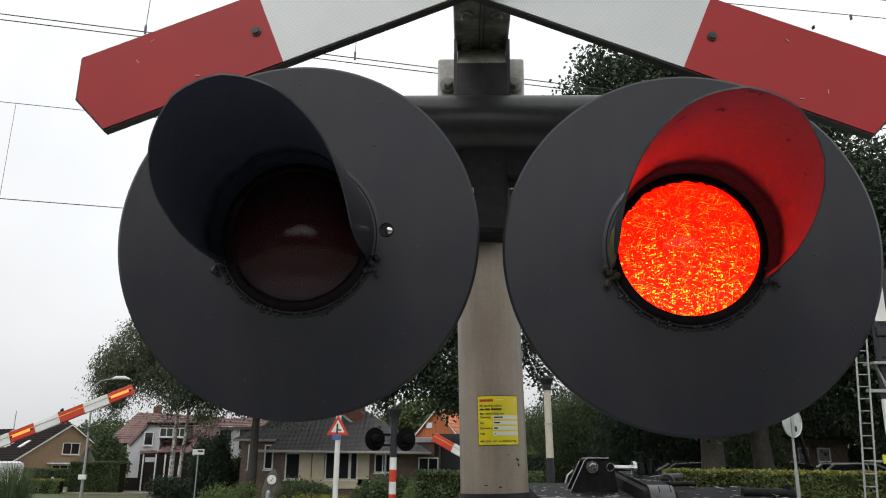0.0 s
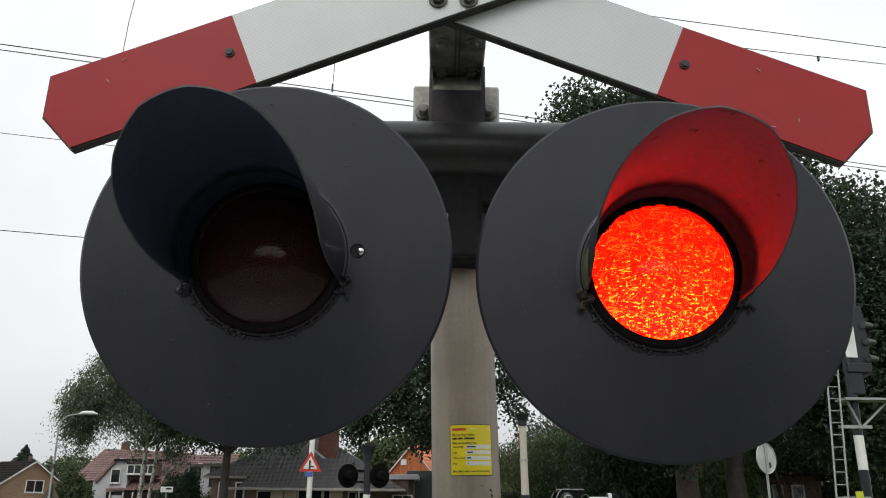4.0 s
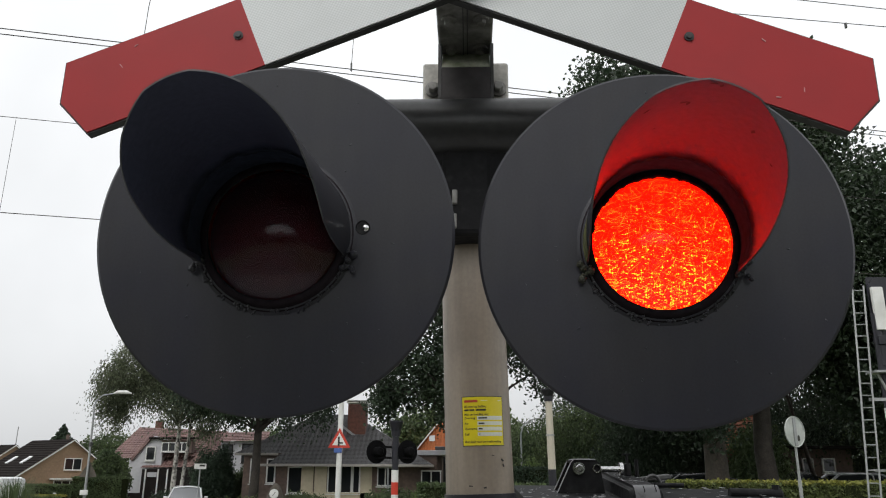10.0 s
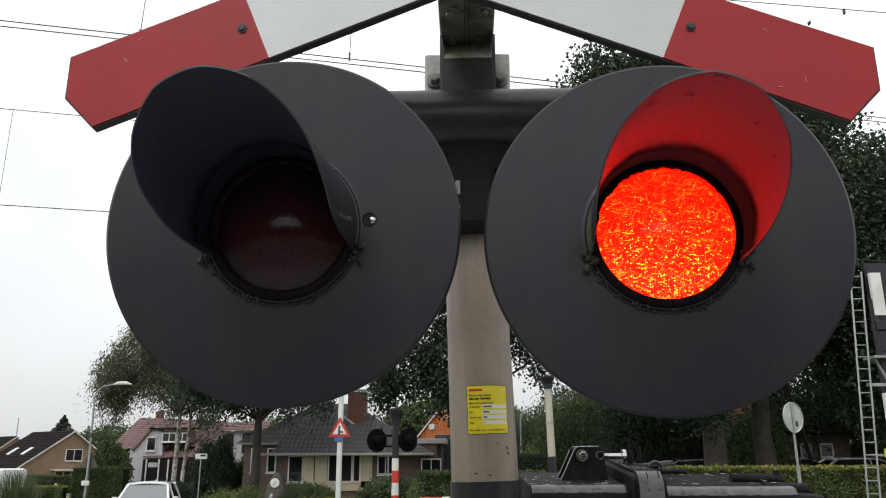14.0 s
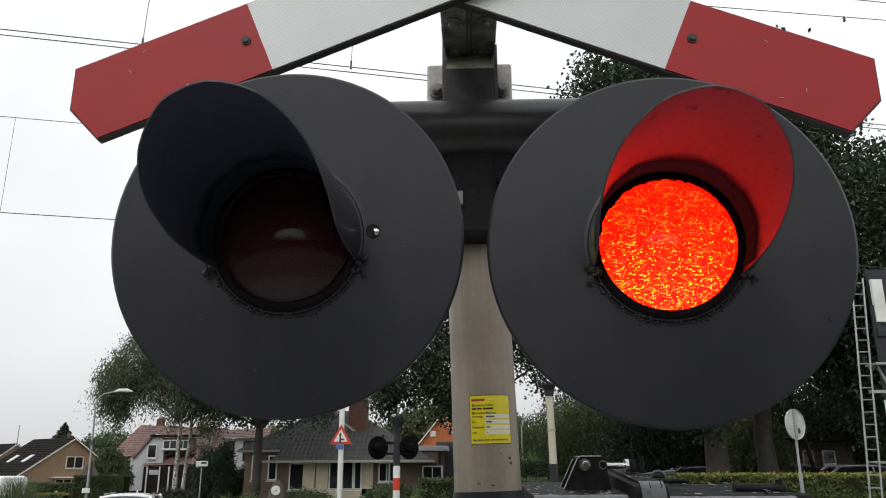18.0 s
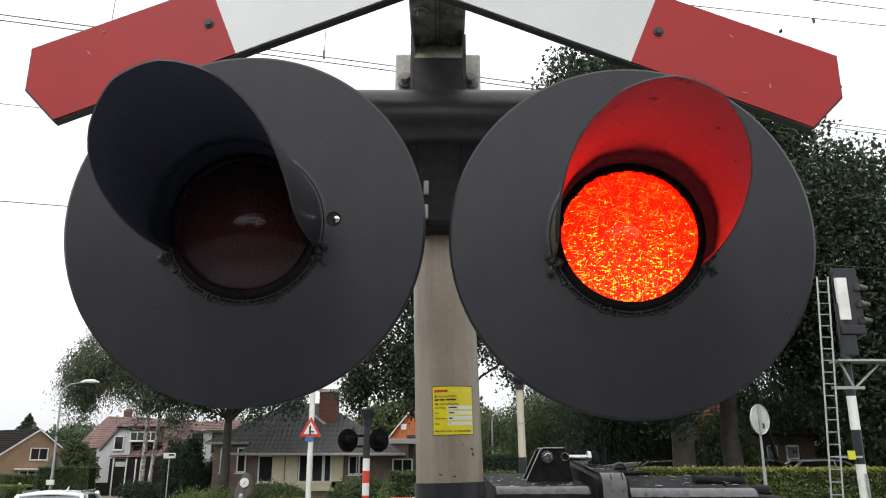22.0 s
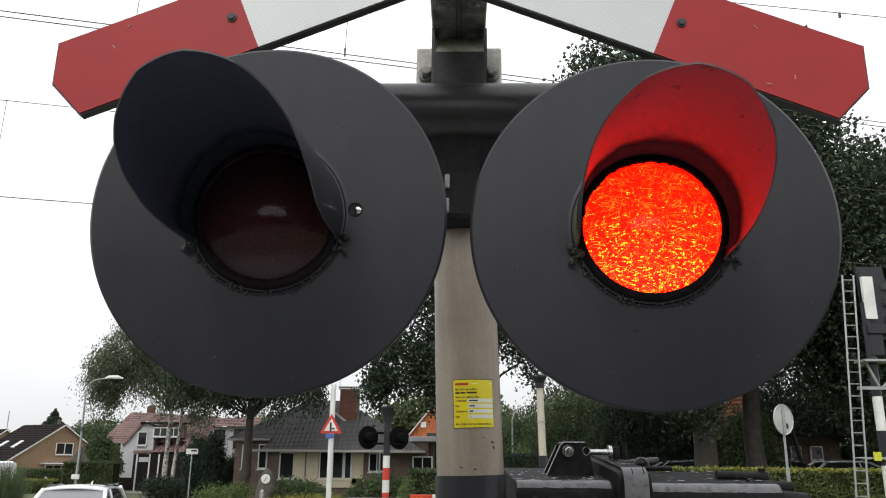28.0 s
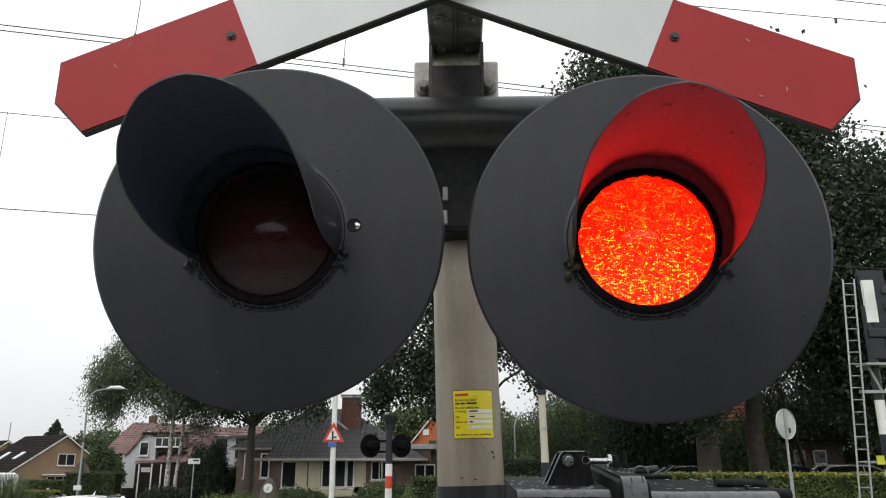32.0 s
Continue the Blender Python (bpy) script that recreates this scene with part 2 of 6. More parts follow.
    l.new(mixs.outputs["Shader"], veiled.inputs[1])
    l.new(dust_veil.outputs["BSDF"], veiled.inputs[2])
    l.new(veiled.outputs["Shader"], n["Material Output"].inputs["Surface"])
    return m


def glass(name, color=(0.8, 0.85, 0.85), rough=0.02):
    m = bpy.data.materials.new(name)
    m.use_nodes = True
    b = m.node_tree.nodes["Principled BSDF"]
    b.inputs["Base Color"].default_value, b.inputs["Roughness"].default_value = (*color, 1), rough
    b.inputs["Transmission Weight"].default_value = 0.0
    b.inputs["Specular IOR Level"].default_value = 0.8
    return m


BLACK = mat("black_paint", (0.0166, 0.0168, 0.0238), 0.30, grain=260, vary=0.14, bump=0.12, second=(0.0205, 0.0203, 0.0245), patch=9, bump_size=0.0006)
DEEP = mat("black_rubber", (0.004, 0.004, 0.0045), 0.85, grain=90, vary=0.3, bump=0.1)
VELVET = mat("soot_black_ring", (0.022, 0.018, 0.021), 0.95, grain=90, vary=0.3, bump=0.1)
# the visor's black paint, lightened and blued to lift its shaded inside
HOODIN = mat("lifted_hood_paint", (0.042, 0.046, 0.073), 0.5, grain=120, vary=0.2, bump=0.1, second=(0.036, 0.039, 0.062), patch=14, spread=0.35, bump_size=0.0008)
MOSS = mat("mossy_grime", (0.028, 0.029, 0.016), 0.9, grain=180, vary=0.4, bump=0.6, second=(0.02, 0.02, 0.015), patch=60)
ALGAE = mat("green_algae", (0.11, 0.115, 0.03), 0.9, grain=120, vary=0.4, bump=0.4, second=(0.05, 0.05, 0.02), patch=25)
BEIGE = mat("beige_pole_paint", (0.275, 0.226, 0.178), 0.4, grain=120, vary=0.08, bump=0.12, second=(0.215, 0.175, 0.137), patch=6, spread=0.42, bump_size=0.0008)
GREYSTEEL = mat("weathered_grey_steel", (0.56, 0.54, 0.50), 0.5, metal=0.0, grain=80, vary=0.2, bump=0.2, second=(0.36, 0.35, 0.31), patch=16, spread=0.42)
DARKSTEEL = mat("dark_weathered_steel", (0.088, 0.088, 0.090), 0.5, metal=0.1, grain=70, vary=0.3, bump=0.25, second=(0.042, 0.042, 0.040), patch=12)
BARSTEEL = mat("dark_bar_paint", (0.034, 0.034, 0.036), 0.36, metal=0.0, grain=55, vary=0.25, bump=0.3, second=(0.024, 0.024, 0.023), patch=7)
ARMSTEEL = mat("weathered_channel_steel", (0.27, 0.265, 0.25), 0.45, metal=0.1, grain=60, vary=0.25, bump=0.3, second=(0.11, 0.105, 0.095), patch=22, spread=0.45)
LIPPAINT = mat("pale_mossy_lip_paint", (0.50, 0.52, 0.42), 0.6, grain=60, vary=0.2, bump=0.2, second=(0.30, 0.34, 0.20), patch=35, spread=0.45)
WETBLACK = mat("wet_chipped_black_paint", (0.012, 0.012, 0.013), 0.55, grain=60, vary=0.3, bump=0.5, second=(0.022, 0.022, 0.022), patch=30, spread=0.35, bump_size=0.003)
# worn edge paint, its grey raised to hold the wet sheen too
RIM = mat("worn_edge_paint_with_sheen", (0.12, 0.12, 0.125), 0.30, grain=45, vary=0.25, bump=0.35, second=(0.025, 0.025, 0.026), patch=55, spread=0.33, bump_size=0.002)
# lighter grey for the visor rims: the edge highlight put into the colour
RIMEDGE = mat("visor_rim_glint", (0.075, 0.076, 0.080), 0.4, grain=120, vary=0.3, bump=0.1, second=(0.04, 0.04, 0.043), patch=25)
CHIP = mat("bare_grey_chips", (0.42, 0.42, 0.43), 0.3, grain=90, vary=0.3, bump=0.3)
CHROME = mat("bright_zinc", (0.62, 0.62, 0.62), 0.22, metal=1.0, grain=150, vary=0.1, bump=0.05)
SIGNRED = mat("red_reflective_sheet", (0.335, 0.022, 0.024), 0.5, grain=600, vary=0.06, bump=0.03, second=(0.30, 0.022, 0.024), patch=5)
PINKSCRATCH = mat("pale_scratch", (0.55, 0.30, 0.30), 0.6)
SIGNWHITE = mat("white_reflective_sheet", (0.62, 0.64, 0.64), 0.4, grain=700, vary=0.03, bump=0.02, second=(0.57, 0.59, 0.59), patch=4)
def prisms(m, scale):
    """The fine cell pattern of reflective sheeting."""
    n, l = m.node_tree.nodes, m.node_tree.links
    b = n["Principled BSDF"]
    old = b.inputs["Base Color"].links[0].from_socket
    tc, mp, vo, mr, mu = [n.new(k) for k in ("ShaderNodeTexCoord", "ShaderNodeMapping", "ShaderNodeTexVoronoi", "ShaderNodeMapRange", "ShaderNodeVectorMath")]
    mp.inputs["Rotation"].default_value = (0, radians(45), 0)
    mp.inputs["Scale"].default_value = (scale, 0.01, scale)
    vo.inputs["Scale"].default_value, vo.inputs["Randomness"].default_value = 1.0, 0.0
    mr.inputs["From Min"].default_value, mr.inputs["From Max"].default_value = 0.25, 0.6
    mr.inputs["To Min"].default_value, mr.inputs["To Max"].default_value = 1.04, 0.84
    mu.operation = "SCALE"
    l.new(tc.outputs["Object"], mp.inputs["Vector"])
    l.new(mp.outputs["Vector"], vo.inputs["Vector"])
    l.new(vo.outputs["Distance"], mr.inputs["Value"])
    l.new(old, mu.inputs[0])
    l.new(mr.outputs["Result"], mu.inputs["Scale"])
    l.new(mu.outputs["Vector"], b.inputs["Base Color"])


prisms(SIGNWHITE, 190)


def ribs(m, scale, depth):
    """The rolls of pantiles as relief across the slope."""
    n, l = m.node_tree.nodes, m.node_tree.links
    tc, wv, bp = [n.new(k) for k in ("ShaderNodeTexCoord", "ShaderNodeTexWave", "ShaderNodeBump")]
    wv.inputs["Scale"].default_value, wv.inputs["Distortion"].default_value = scale, 0.3
    bp.inputs["Strength"].default_value, bp.inputs["Distance"].default_value = 0.8, depth
    l.new(tc.outputs["Object"], wv.inputs["Vector"])
    l.new(wv.outputs["Fac"], bp.inputs["Height"])
    old = n["Principled BSDF"].inputs["Normal"].links
    if old:
        l.new(old[0].from_socket, bp.inputs["Normal"])
    l.new(bp.outputs["Normal"], n["Principled BSDF"].inputs["Normal"])
SIGNEDGE = mat("dark_sign_edge", (0.035, 0.035, 0.035), 0.6, grain=80, vary=0.3, bump=0.1)
YELLOW = mat("yellow_vinyl", (0.72, 0.60, 0.01), 0.4, grain=90, vary=0.05, bump=0.02, second=(0.66, 0.55, 0.02), patch=20)
INK = mat("printed_ink", (0.03, 0.028, 0.02), 0.6, bump=0)
REDINK = mat("red_ink", (0.50, 0.05, 0.02), 0.6, bump=0)
LABELWHITE = mat("white_label", (0.68, 0.68, 0.60), 0.5, bump=0, vary=0.05)
WHITE = mat("white_paint", (0.72, 0.72, 0.70), 0.45, grain=30, vary=0.06, bump=0.05, second=(0.60, 0.60, 0.57), patch=2)
REDPAINT = mat("red_paint", (0.52, 0.04, 0.02), 0.4, grain=30, vary=0.1, bump=0.05)
GALV = mat("galvanised_steel", (0.36, 0.37, 0.37), 0.45, metal=0.5, grain=40, vary=0.15, bump=0.08)
ASPHALT = mat("asphalt", (0.075, 0.073, 0.07), 0.85, grain=14, vary=0.3, bump=0.3, second=(0.10, 0.095, 0.09), patch=0.3)
GRASS = mat("short_grass", (0.055, 0.085, 0.022), 0.9, grain=6, vary=0.45, bump=0.5, second=(0.08, 0.085, 0.03), patch=0.12, bump_size=0.03)
CONCRETE = mat("grey_concrete", (0.28, 0.275, 0.26), 0.8, grain=12, vary=0.15, bump=0.2, second=(0.16, 0.155, 0.15), patch=0.8)
PAVING = mat("paving", (0.24, 0.21, 0.18), 0.85, grain=9, vary=0.25, bump=0.2, second=(0.18, 0.16, 0.14), patch=0.5)
OCHRE = mat("ochre_brick", (0.26, 0.175, 0.11), 0.85, grain=6, vary=0.2, bump=0.1, second=(0.23, 0.15, 0.095), patch=0.6)
GREYBRICK = mat("brown_brick", (0.15, 0.105, 0.085), 0.85, grain=6, vary=0.25, bump=0.15, second=(0.09, 0.065, 0.055), patch=0.8)
REDBRICK = mat("red_brown_brick", (0.16, 0.065, 0.045), 0.85, grain=7, vary=0.3, bump=0.15, second=(0.11, 0.05, 0.04), patch=0.8)
RENDER = mat("grey_white_render", (0.46, 0.46, 0.48), 0.8, grain=5, vary=0.08, bump=0.1, second=(0.40, 0.40, 0.42), patch=0.5)
GUTTER = mat("grey_white_gutter", (0.33, 0.31, 0.28), 0.6, grain=5, vary=0.1, bump=0.05)
STONE = mat("rough_brown_stone", (0.10, 0.085, 0.07), 0.9, grain=20, vary=0.3, bump=0.6, second=(0.07, 0.065, 0.05), patch=4, bump_size=0.02)
SCUFF = mat("dark_scuff", (0.022, 0.020, 0.022), 0.8)
CREAM = mat("cream_panel", (0.55, 0.48, 0.34), 0.6, grain=5, vary=0.08, bump=0.05)
SLATE = mat("dark_grey_roof_tile", (0.070, 0.068, 0.070), 0.6, grain=8, vary=0.25, bump=0.1, second=(0.050, 0.049, 0.050), patch=0.5, island=0.2)
DARKROOF = mat("brown_black_roof_tile", (0.020, 0.017, 0.016), 0.9, grain=6, vary=0.25, bump=0.1, island=0.2)
PINKTILE = mat("faded_red_roof_tile", (0.25, 0.155, 0.14), 0.7, grain=7, vary=0.2, bump=0.1, second=(0.185, 0.115, 0.11), patch=0.7, island=0.22)
ORANGETILE = mat("orange_roof_tile", (0.55, 0.16, 0.045), 0.6, grain=7, vary=0.2, bump=0.1, second=(0.45, 0.13, 0.045), patch=0.7, island=0.18)
BROWNTILE = mat("dull_red_brown_roof_tile", (0.26, 0.085, 0.04), 0.8, grain=7, vary=0.25, bump=0.1, second=(0.18, 0.065, 0.035), patch=0.7, island=0.25)
for m_ in (SLATE, PINKTILE, ORANGETILE):
    ribs(m_, 1.3, 0.05)
PANE = glass("dark_window_glass", (0.018, 0.02, 0.022), 0.05)
BARK = mat("dark_bark", (0.022, 0.018, 0.015), 0.9, grain=18, vary=0.4, bump=0.8, second=(0.040, 0.034, 0.027), patch=3, bump_size=0.02)
PALEBARK = mat("pale_trunk_bark", (0.055, 0.044, 0.034), 0.9, grain=14, vary=0.35, bump=0.7, second=(0.042, 0.036, 0.028), patch=2, bump_size=0.02)
BIRCHBARK = mat("birch_bark", (0.5, 0.48, 0.44), 0.8, grain=9, vary=0.3, bump=0.4, second=(0.05, 0.045, 0.04), patch=6, spread=0.46)
# core of the hedges: shade between the leaves put into a dark colour
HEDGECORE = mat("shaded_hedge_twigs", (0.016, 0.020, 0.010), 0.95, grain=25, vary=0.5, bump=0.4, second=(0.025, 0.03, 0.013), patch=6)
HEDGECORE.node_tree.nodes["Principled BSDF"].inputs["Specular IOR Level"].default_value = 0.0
LEAF_DARK = leafy("dark_oak_leaf", (0.027, 0.046, 0.025), (0.037, 0.057, 0.028))
LEAF_BIRCH = leafy("birch_leaf", (0.088, 0.106, 0.060), (0.112, 0.130, 0.076))
LEAF_MID = leafy("mid_green_leaf", (0.060, 0.092, 0.037), (0.084, 0.114, 0.044))
LEAF_LIGHT = leafy("light_green_leaf", (0.14, 0.19, 0.06), (0.10, 0.155, 0.05))
LEAF_YELLOW = leafy("yellow_green_leaf", (0.27, 0.26, 0.05), (0.18, 0.20, 0.05))
LEAF_HEDGE = leafy("hedge_leaf", (0.085, 0.115, 0.035), (0.12, 0.14, 0.04))
LEAF_CONIFER = leafy("conifer_needles", (0.026, 0.046, 0.026), (0.034, 0.056, 0.03))
REED = leafy("reed_blade", (0.075, 0.11, 0.045), (0.10, 0.13, 0.06))
CARWHITE = mat("white_car_paint", (0.74, 0.75, 0.76), 0.25, grain=5, vary=0.03, bump=0, coat=0.6)
CARDARK = mat("dark_car_paint", (0.03, 0.032, 0.035), 0.25, grain=5, vary=0.1, bump=0, coat=0.6)
CARGREY = mat("silver_car_paint", (0.42, 0.43, 0.45), 0.3, metal=0.4, grain=5, vary=0.05, bump=0, coat=0.6)
TYRE = mat("tyre_rubber", (0.02, 0.02, 0.02), 0.85, bump=0.1)
WIRE = mat("dark_copper_wire", (0.05, 0.045, 0.04), 0.5, metal=0.4, bump=0)
DULL = mat("dull_blink_blade", (0.066, 0.020, 0.023), 0.7, grain=60, vary=0.2, bump=0.05)
for m_, level in ((VELVET, 0.0), (DULL, 0.0), (BLACK, 0.36), (HOODIN, 0.25), (DEEP, 0.1), (DARKROOF, 0.05), (WETBLACK, 0.12), (PANE, 0.4), (SIGNRED, 0.25)):
    m_.node_tree.nodes["Principled BSDF"].inputs["Specular IOR Level"].default_value = level
# one glass in two tints: the second carries more painted sparkle
LENS_SPARSE = lens_glass("red_lens_glass", 0.004, 0.67, 0.59)
LENS_RICH = lens_glass("red_lens_glass_sparkling", 0.006, 0.68, 0.555)
LAMP_DIM = glow("glowing_reflector", (1.0, 0.95, 0.8), 3.3)
LAMP_BRIGHT = glow("glowing_reflector_bright", (1.0, 0.95, 0.8), 5.8)
BOOMGLOW = glow("lit_boom_lamp", (1.0, 0.22, 0.03), 2.2)


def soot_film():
    """Painted shade on the visor's root: dense at the lens, thinning out unevenly along the tube."""
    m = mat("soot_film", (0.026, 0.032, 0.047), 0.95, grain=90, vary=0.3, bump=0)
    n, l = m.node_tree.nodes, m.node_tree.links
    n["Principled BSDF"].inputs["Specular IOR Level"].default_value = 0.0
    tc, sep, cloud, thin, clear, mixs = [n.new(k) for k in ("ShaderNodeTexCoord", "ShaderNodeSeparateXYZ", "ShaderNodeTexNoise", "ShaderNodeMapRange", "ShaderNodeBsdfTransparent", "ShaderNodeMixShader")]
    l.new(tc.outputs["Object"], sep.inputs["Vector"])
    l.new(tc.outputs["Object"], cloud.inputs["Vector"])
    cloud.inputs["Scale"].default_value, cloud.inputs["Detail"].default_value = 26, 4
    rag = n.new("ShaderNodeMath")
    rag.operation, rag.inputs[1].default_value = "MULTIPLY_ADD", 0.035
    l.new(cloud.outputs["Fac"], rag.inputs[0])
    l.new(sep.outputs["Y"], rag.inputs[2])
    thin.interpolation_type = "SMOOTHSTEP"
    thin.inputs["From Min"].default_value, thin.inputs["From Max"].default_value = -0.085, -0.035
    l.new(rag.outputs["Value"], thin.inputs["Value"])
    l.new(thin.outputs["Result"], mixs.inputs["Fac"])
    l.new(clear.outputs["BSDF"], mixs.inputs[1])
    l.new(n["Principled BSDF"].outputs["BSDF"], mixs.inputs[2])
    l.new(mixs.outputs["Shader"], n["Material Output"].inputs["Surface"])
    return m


ROOT_SHADE = soot_film()


def runs(m, across, along_z, low, high):
    """Vertical runs of dirt: a tone that changes quickly across and slowly down."""
    n, l = m.node_tree.nodes, m.node_tree.links
    b = n["Principled BSDF"]
    old = b.inputs["Base Color"].links[0].from_socket
    tc, mp, no, mr, mu = [n.new(k) for k in ("ShaderNodeTexCoord", "ShaderNodeMapping", "ShaderNodeTexNoise", "ShaderNodeMapRange", "ShaderNodeVectorMath")]
    mp.inputs["Scale"].default_value = (across, across, along_z)
    no.inputs["Scale"].default_value, no.inputs["Detail"].default_value = 1.0, 4
    mr.inputs["From Min"].default_value, mr.inputs["From Max"].default_value = 0.3, 0.7
    mr.inputs["To Min"].default_value, mr.inputs["To Max"].default_value = low, high
    mu.operation = "SCALE"
    l.new(tc.outputs["Object"], mp.inputs["Vector"])
    l.new(mp.outputs["Vector"], no.inputs["Vector"])
    l.new(no.outputs["Fac"], mr.inputs["Value"])
    l.new(old, mu.inputs[0])
    l.new(mr.outputs["Result"], mu.inputs["Scale"])
    l.new(mu.outputs["Vector"], b.inputs["Base Color"])


runs(BEIGE, 38, 2.2, 0.82, 1.14)
runs(BLACK, 30, 5.0, 0.90, 1.10)


# ---- mesh helpers ----
def part(name, bm, material, parent=None, label="", smooth=False):
    """Links a bmesh as one mesh object, under a thing or under a part."""
    me = bpy.data.meshes.new(name)
    if smooth:
        for fc in bm.faces:
            if len(fc.verts) > 4:
                for e in fc.edges:
                    e.smooth = False
    bm.to_mesh(me)
    bm.free()
    if smooth:
        me.polygons.foreach_set("use_smooth", [True] * len(me.polygons))
    me.materials.append(material)
    ob = new(name, me)
    ob.parent = parent
    if label:
        ob["label"] = label
    return ob


def thing(name, label, category, m=None, group="", kind=""):
    ob = new(name)
    ob.matrix_basis = m or Matrix()
    return tagged(ob, label, category, group, kind)


def box(bm, c, s, rot=None, bevel=0.0):
    """A box of size s about c, turned by rot (degrees), with rounded edges."""
    m = pose(*c, *(rot or (0, 0, 0)))
    made = bmesh.ops.create_cube(bm, size=1, matrix=m @ Matrix.Diagonal((*s, 1)))["verts"]
    if bevel:
        edges = list({e for v in made for e in v.link_edges})
        bmesh.ops.bevel(bm, geom=edges, offset=bevel, segments=2, affect="EDGES", profile=0.5)
    return bm


def tube(bm, pts, radii, n=12, caps=True):
    """A round tube through pts; radii: one or a list."""
    pts = [Vector(p) for p in pts]
    if not isinstance(radii, (list, tuple)):
        radii = [radii] * len(pts)
    rings, side = [], None
    for i, p in enumerate(pts):
        d = (pts[min(i + 1, len(pts) - 1)] - pts[max(i - 1, 0)]).normalized()
        if side is None:
            side = d.orthogonal().normalized()
        side = (side - d * side.dot(d)).normalized()
        up = d.cross(side)
        rings.append([bm.verts.new(p + radii[i] * (side * math.cos(a) + up * math.sin(a))) for a in (2 * math.pi * k / n for k in range(n))])
    for a, b in zip(rings, rings[1:]):
        for k in range(n):
            bm.faces.new((a[k], a[(k + 1) % n], b[(k + 1) % n], b[k]))
    if caps:
        bm.faces.new(rings[0][::-1])
        bm.faces.new(rings[-1])
    return bm


def lathe(bm, profile, n=64, close=False):
    """A turned shape about the local y axis from (radius, y) pairs."""
    rings = []
    for r, y in profile:
        if r < 1e-6:
            rings.append([bm.verts.new((0, y, 0))])
        else:
            rings.append([bm.verts.new((r * math.cos(a), y, r * math.sin(a))) for a in (2 * math.pi * k / n for k in range(n))])
    pairs = list(zip(rings, rings[1:])) + ([(rings[-1], rings[0])] if close else [])
    for a, b in pairs:
        for k in range(n):
            j = (k + 1) % n
            if len(a) == 1 and len(b) == 1:
                continue
            if len(a) == 1:
                bm.faces.new((a[0], b[j], b[k]))
            elif len(b) == 1:
                bm.faces.new((a[k], a[j], b[0]))
            else:
                bm.faces.new((a[k], a[j], b[j], b[k]))
    return bm


def slab(bm, outline, y0, y1):
    """A plate in the xz plane from an outline, between y0 and y1."""
    a = [bm.verts.new((x, y0, z)) for x, z in outline]
    b = [bm.verts.new((x, y1, z)) for x, z in outline]
    n = len(outline)
    bm.faces.new(a)
    bm.faces.new(b[::-1])
    for k in range(n):
        bm.faces.new((a[k], b[k], b[(k + 1) % n], a[(k + 1) % n]))
    bmesh.ops.recalc_face_normals(bm, faces=bm.faces)
    return bm


def bolt(bm, c, r, depth, axis=(0, -1, 0), n=6):
    c, axis = Vector(c), Vector(axis).normalized()
    tube(bm, [c, c + axis * depth * 0.35], r * 1.55, 16)
    tube(bm, [c + axis * depth * 0.35, c + axis * depth * 0.9, c + axis * depth], [r, r, r * 0.8], n)
    return bm


B = bmesh.new

# ---- ground ----
def ground_z(x, y):
    s = min(max((x - 7) / 3, 0), 1) * min(max((y - 29) / 5, 0), 1)
    return 0.98 * s


bm = B()
xs = [-900, -300, -120, -70] + list(range(-60, 61, 3)) + [70, 120, 300, 900]
ys = [-300, -100, -40] + list(range(-20, 101, 3)) + [120, 200, 400, 1200, 2500]
grid = [[bm.verts.new((x, y, ground_z(x, y))) for x in xs] for y in ys]
for r0, r1 in zip(grid, grid[1:]):
    for k in range(len(xs) - 1):
        bm.faces.new((r0[k], r0[k + 1], r1[k + 1], r1[k]))
tagged(part("ground", bm, GRASS), "rough green grass verge", "ground", kind="structure")
bm = B()
rows_ = []
for y in (-14, -2, 10, 20, 40, 60, 110):
    cx = -3.2 - 0.26 * (y + 1)
    rows_.append((bm.verts.new((cx - 3.6, y, 0.012)), bm.verts.new((cx + 3.2, y, 0.012))))
for (a, b), (c, d) in zip(rows_, rows_[1:]):
    bm.faces.new((a, b, d, c))
tagged(part("road", bm, ASPHALT), "grey asphalt road across the railway", "road", kind="structure")
bm = B()
box(bm, (-22, 52.5, 0.03), (44, 3.0, 0.12), (0, 0, 0), 0.02)
tagged(part("pavement", bm, PAVING), "brown paved footway before the houses", "pavement", kind="structure")

# out of view: pale slab added to throw light on undersides above
bm = B()
box(bm, (1.0, 0.6, 0.0), (9.0, 8.0, 0.09), None, 0.02)
tagged(part("pavement_crossing", bm, CONCRETE), "unseen pale concrete slab added to bounce light upwards", "pavement", kind="structure")

# ---- the near crossing post ----
post = thing("crossing_post", "beige steel crossing post with black foot and yellow notice", "signal post", pose(0.083, 0.655, 0, 0, -1.7, 0))
bm = B()
tube(bm, [(0, 0, 2.283), (0, 0, 2.5), (0, 0, 2.80), (0, 0, 2.90)], [0.0755, 0.0740, 0.0722, 0.0715], 48)
part("upper_tube", bm, BEIGE, post, smooth=True)
bm = B()
tube(bm, [(0, 0, 0), (0, 0, 0.02), (0, 0, 0.021), (0, 0, 2.283)], [0.17, 0.17, 0.079, 0.079], 48)
part("lower_tube", bm, BLACK, post, "black painted lower part", smooth=True)
bm = B()
tube(bm, [(0, 0, 2.82), (0, 0, 3.3)], 0.058, 40)
part("top_tube", bm, DARKSTEEL, post, smooth=True)
bm = B()
tube(bm, [(-0.46, 0.535, 3.105), (0.43, 0.535, 3.105)], 0.072, 40)
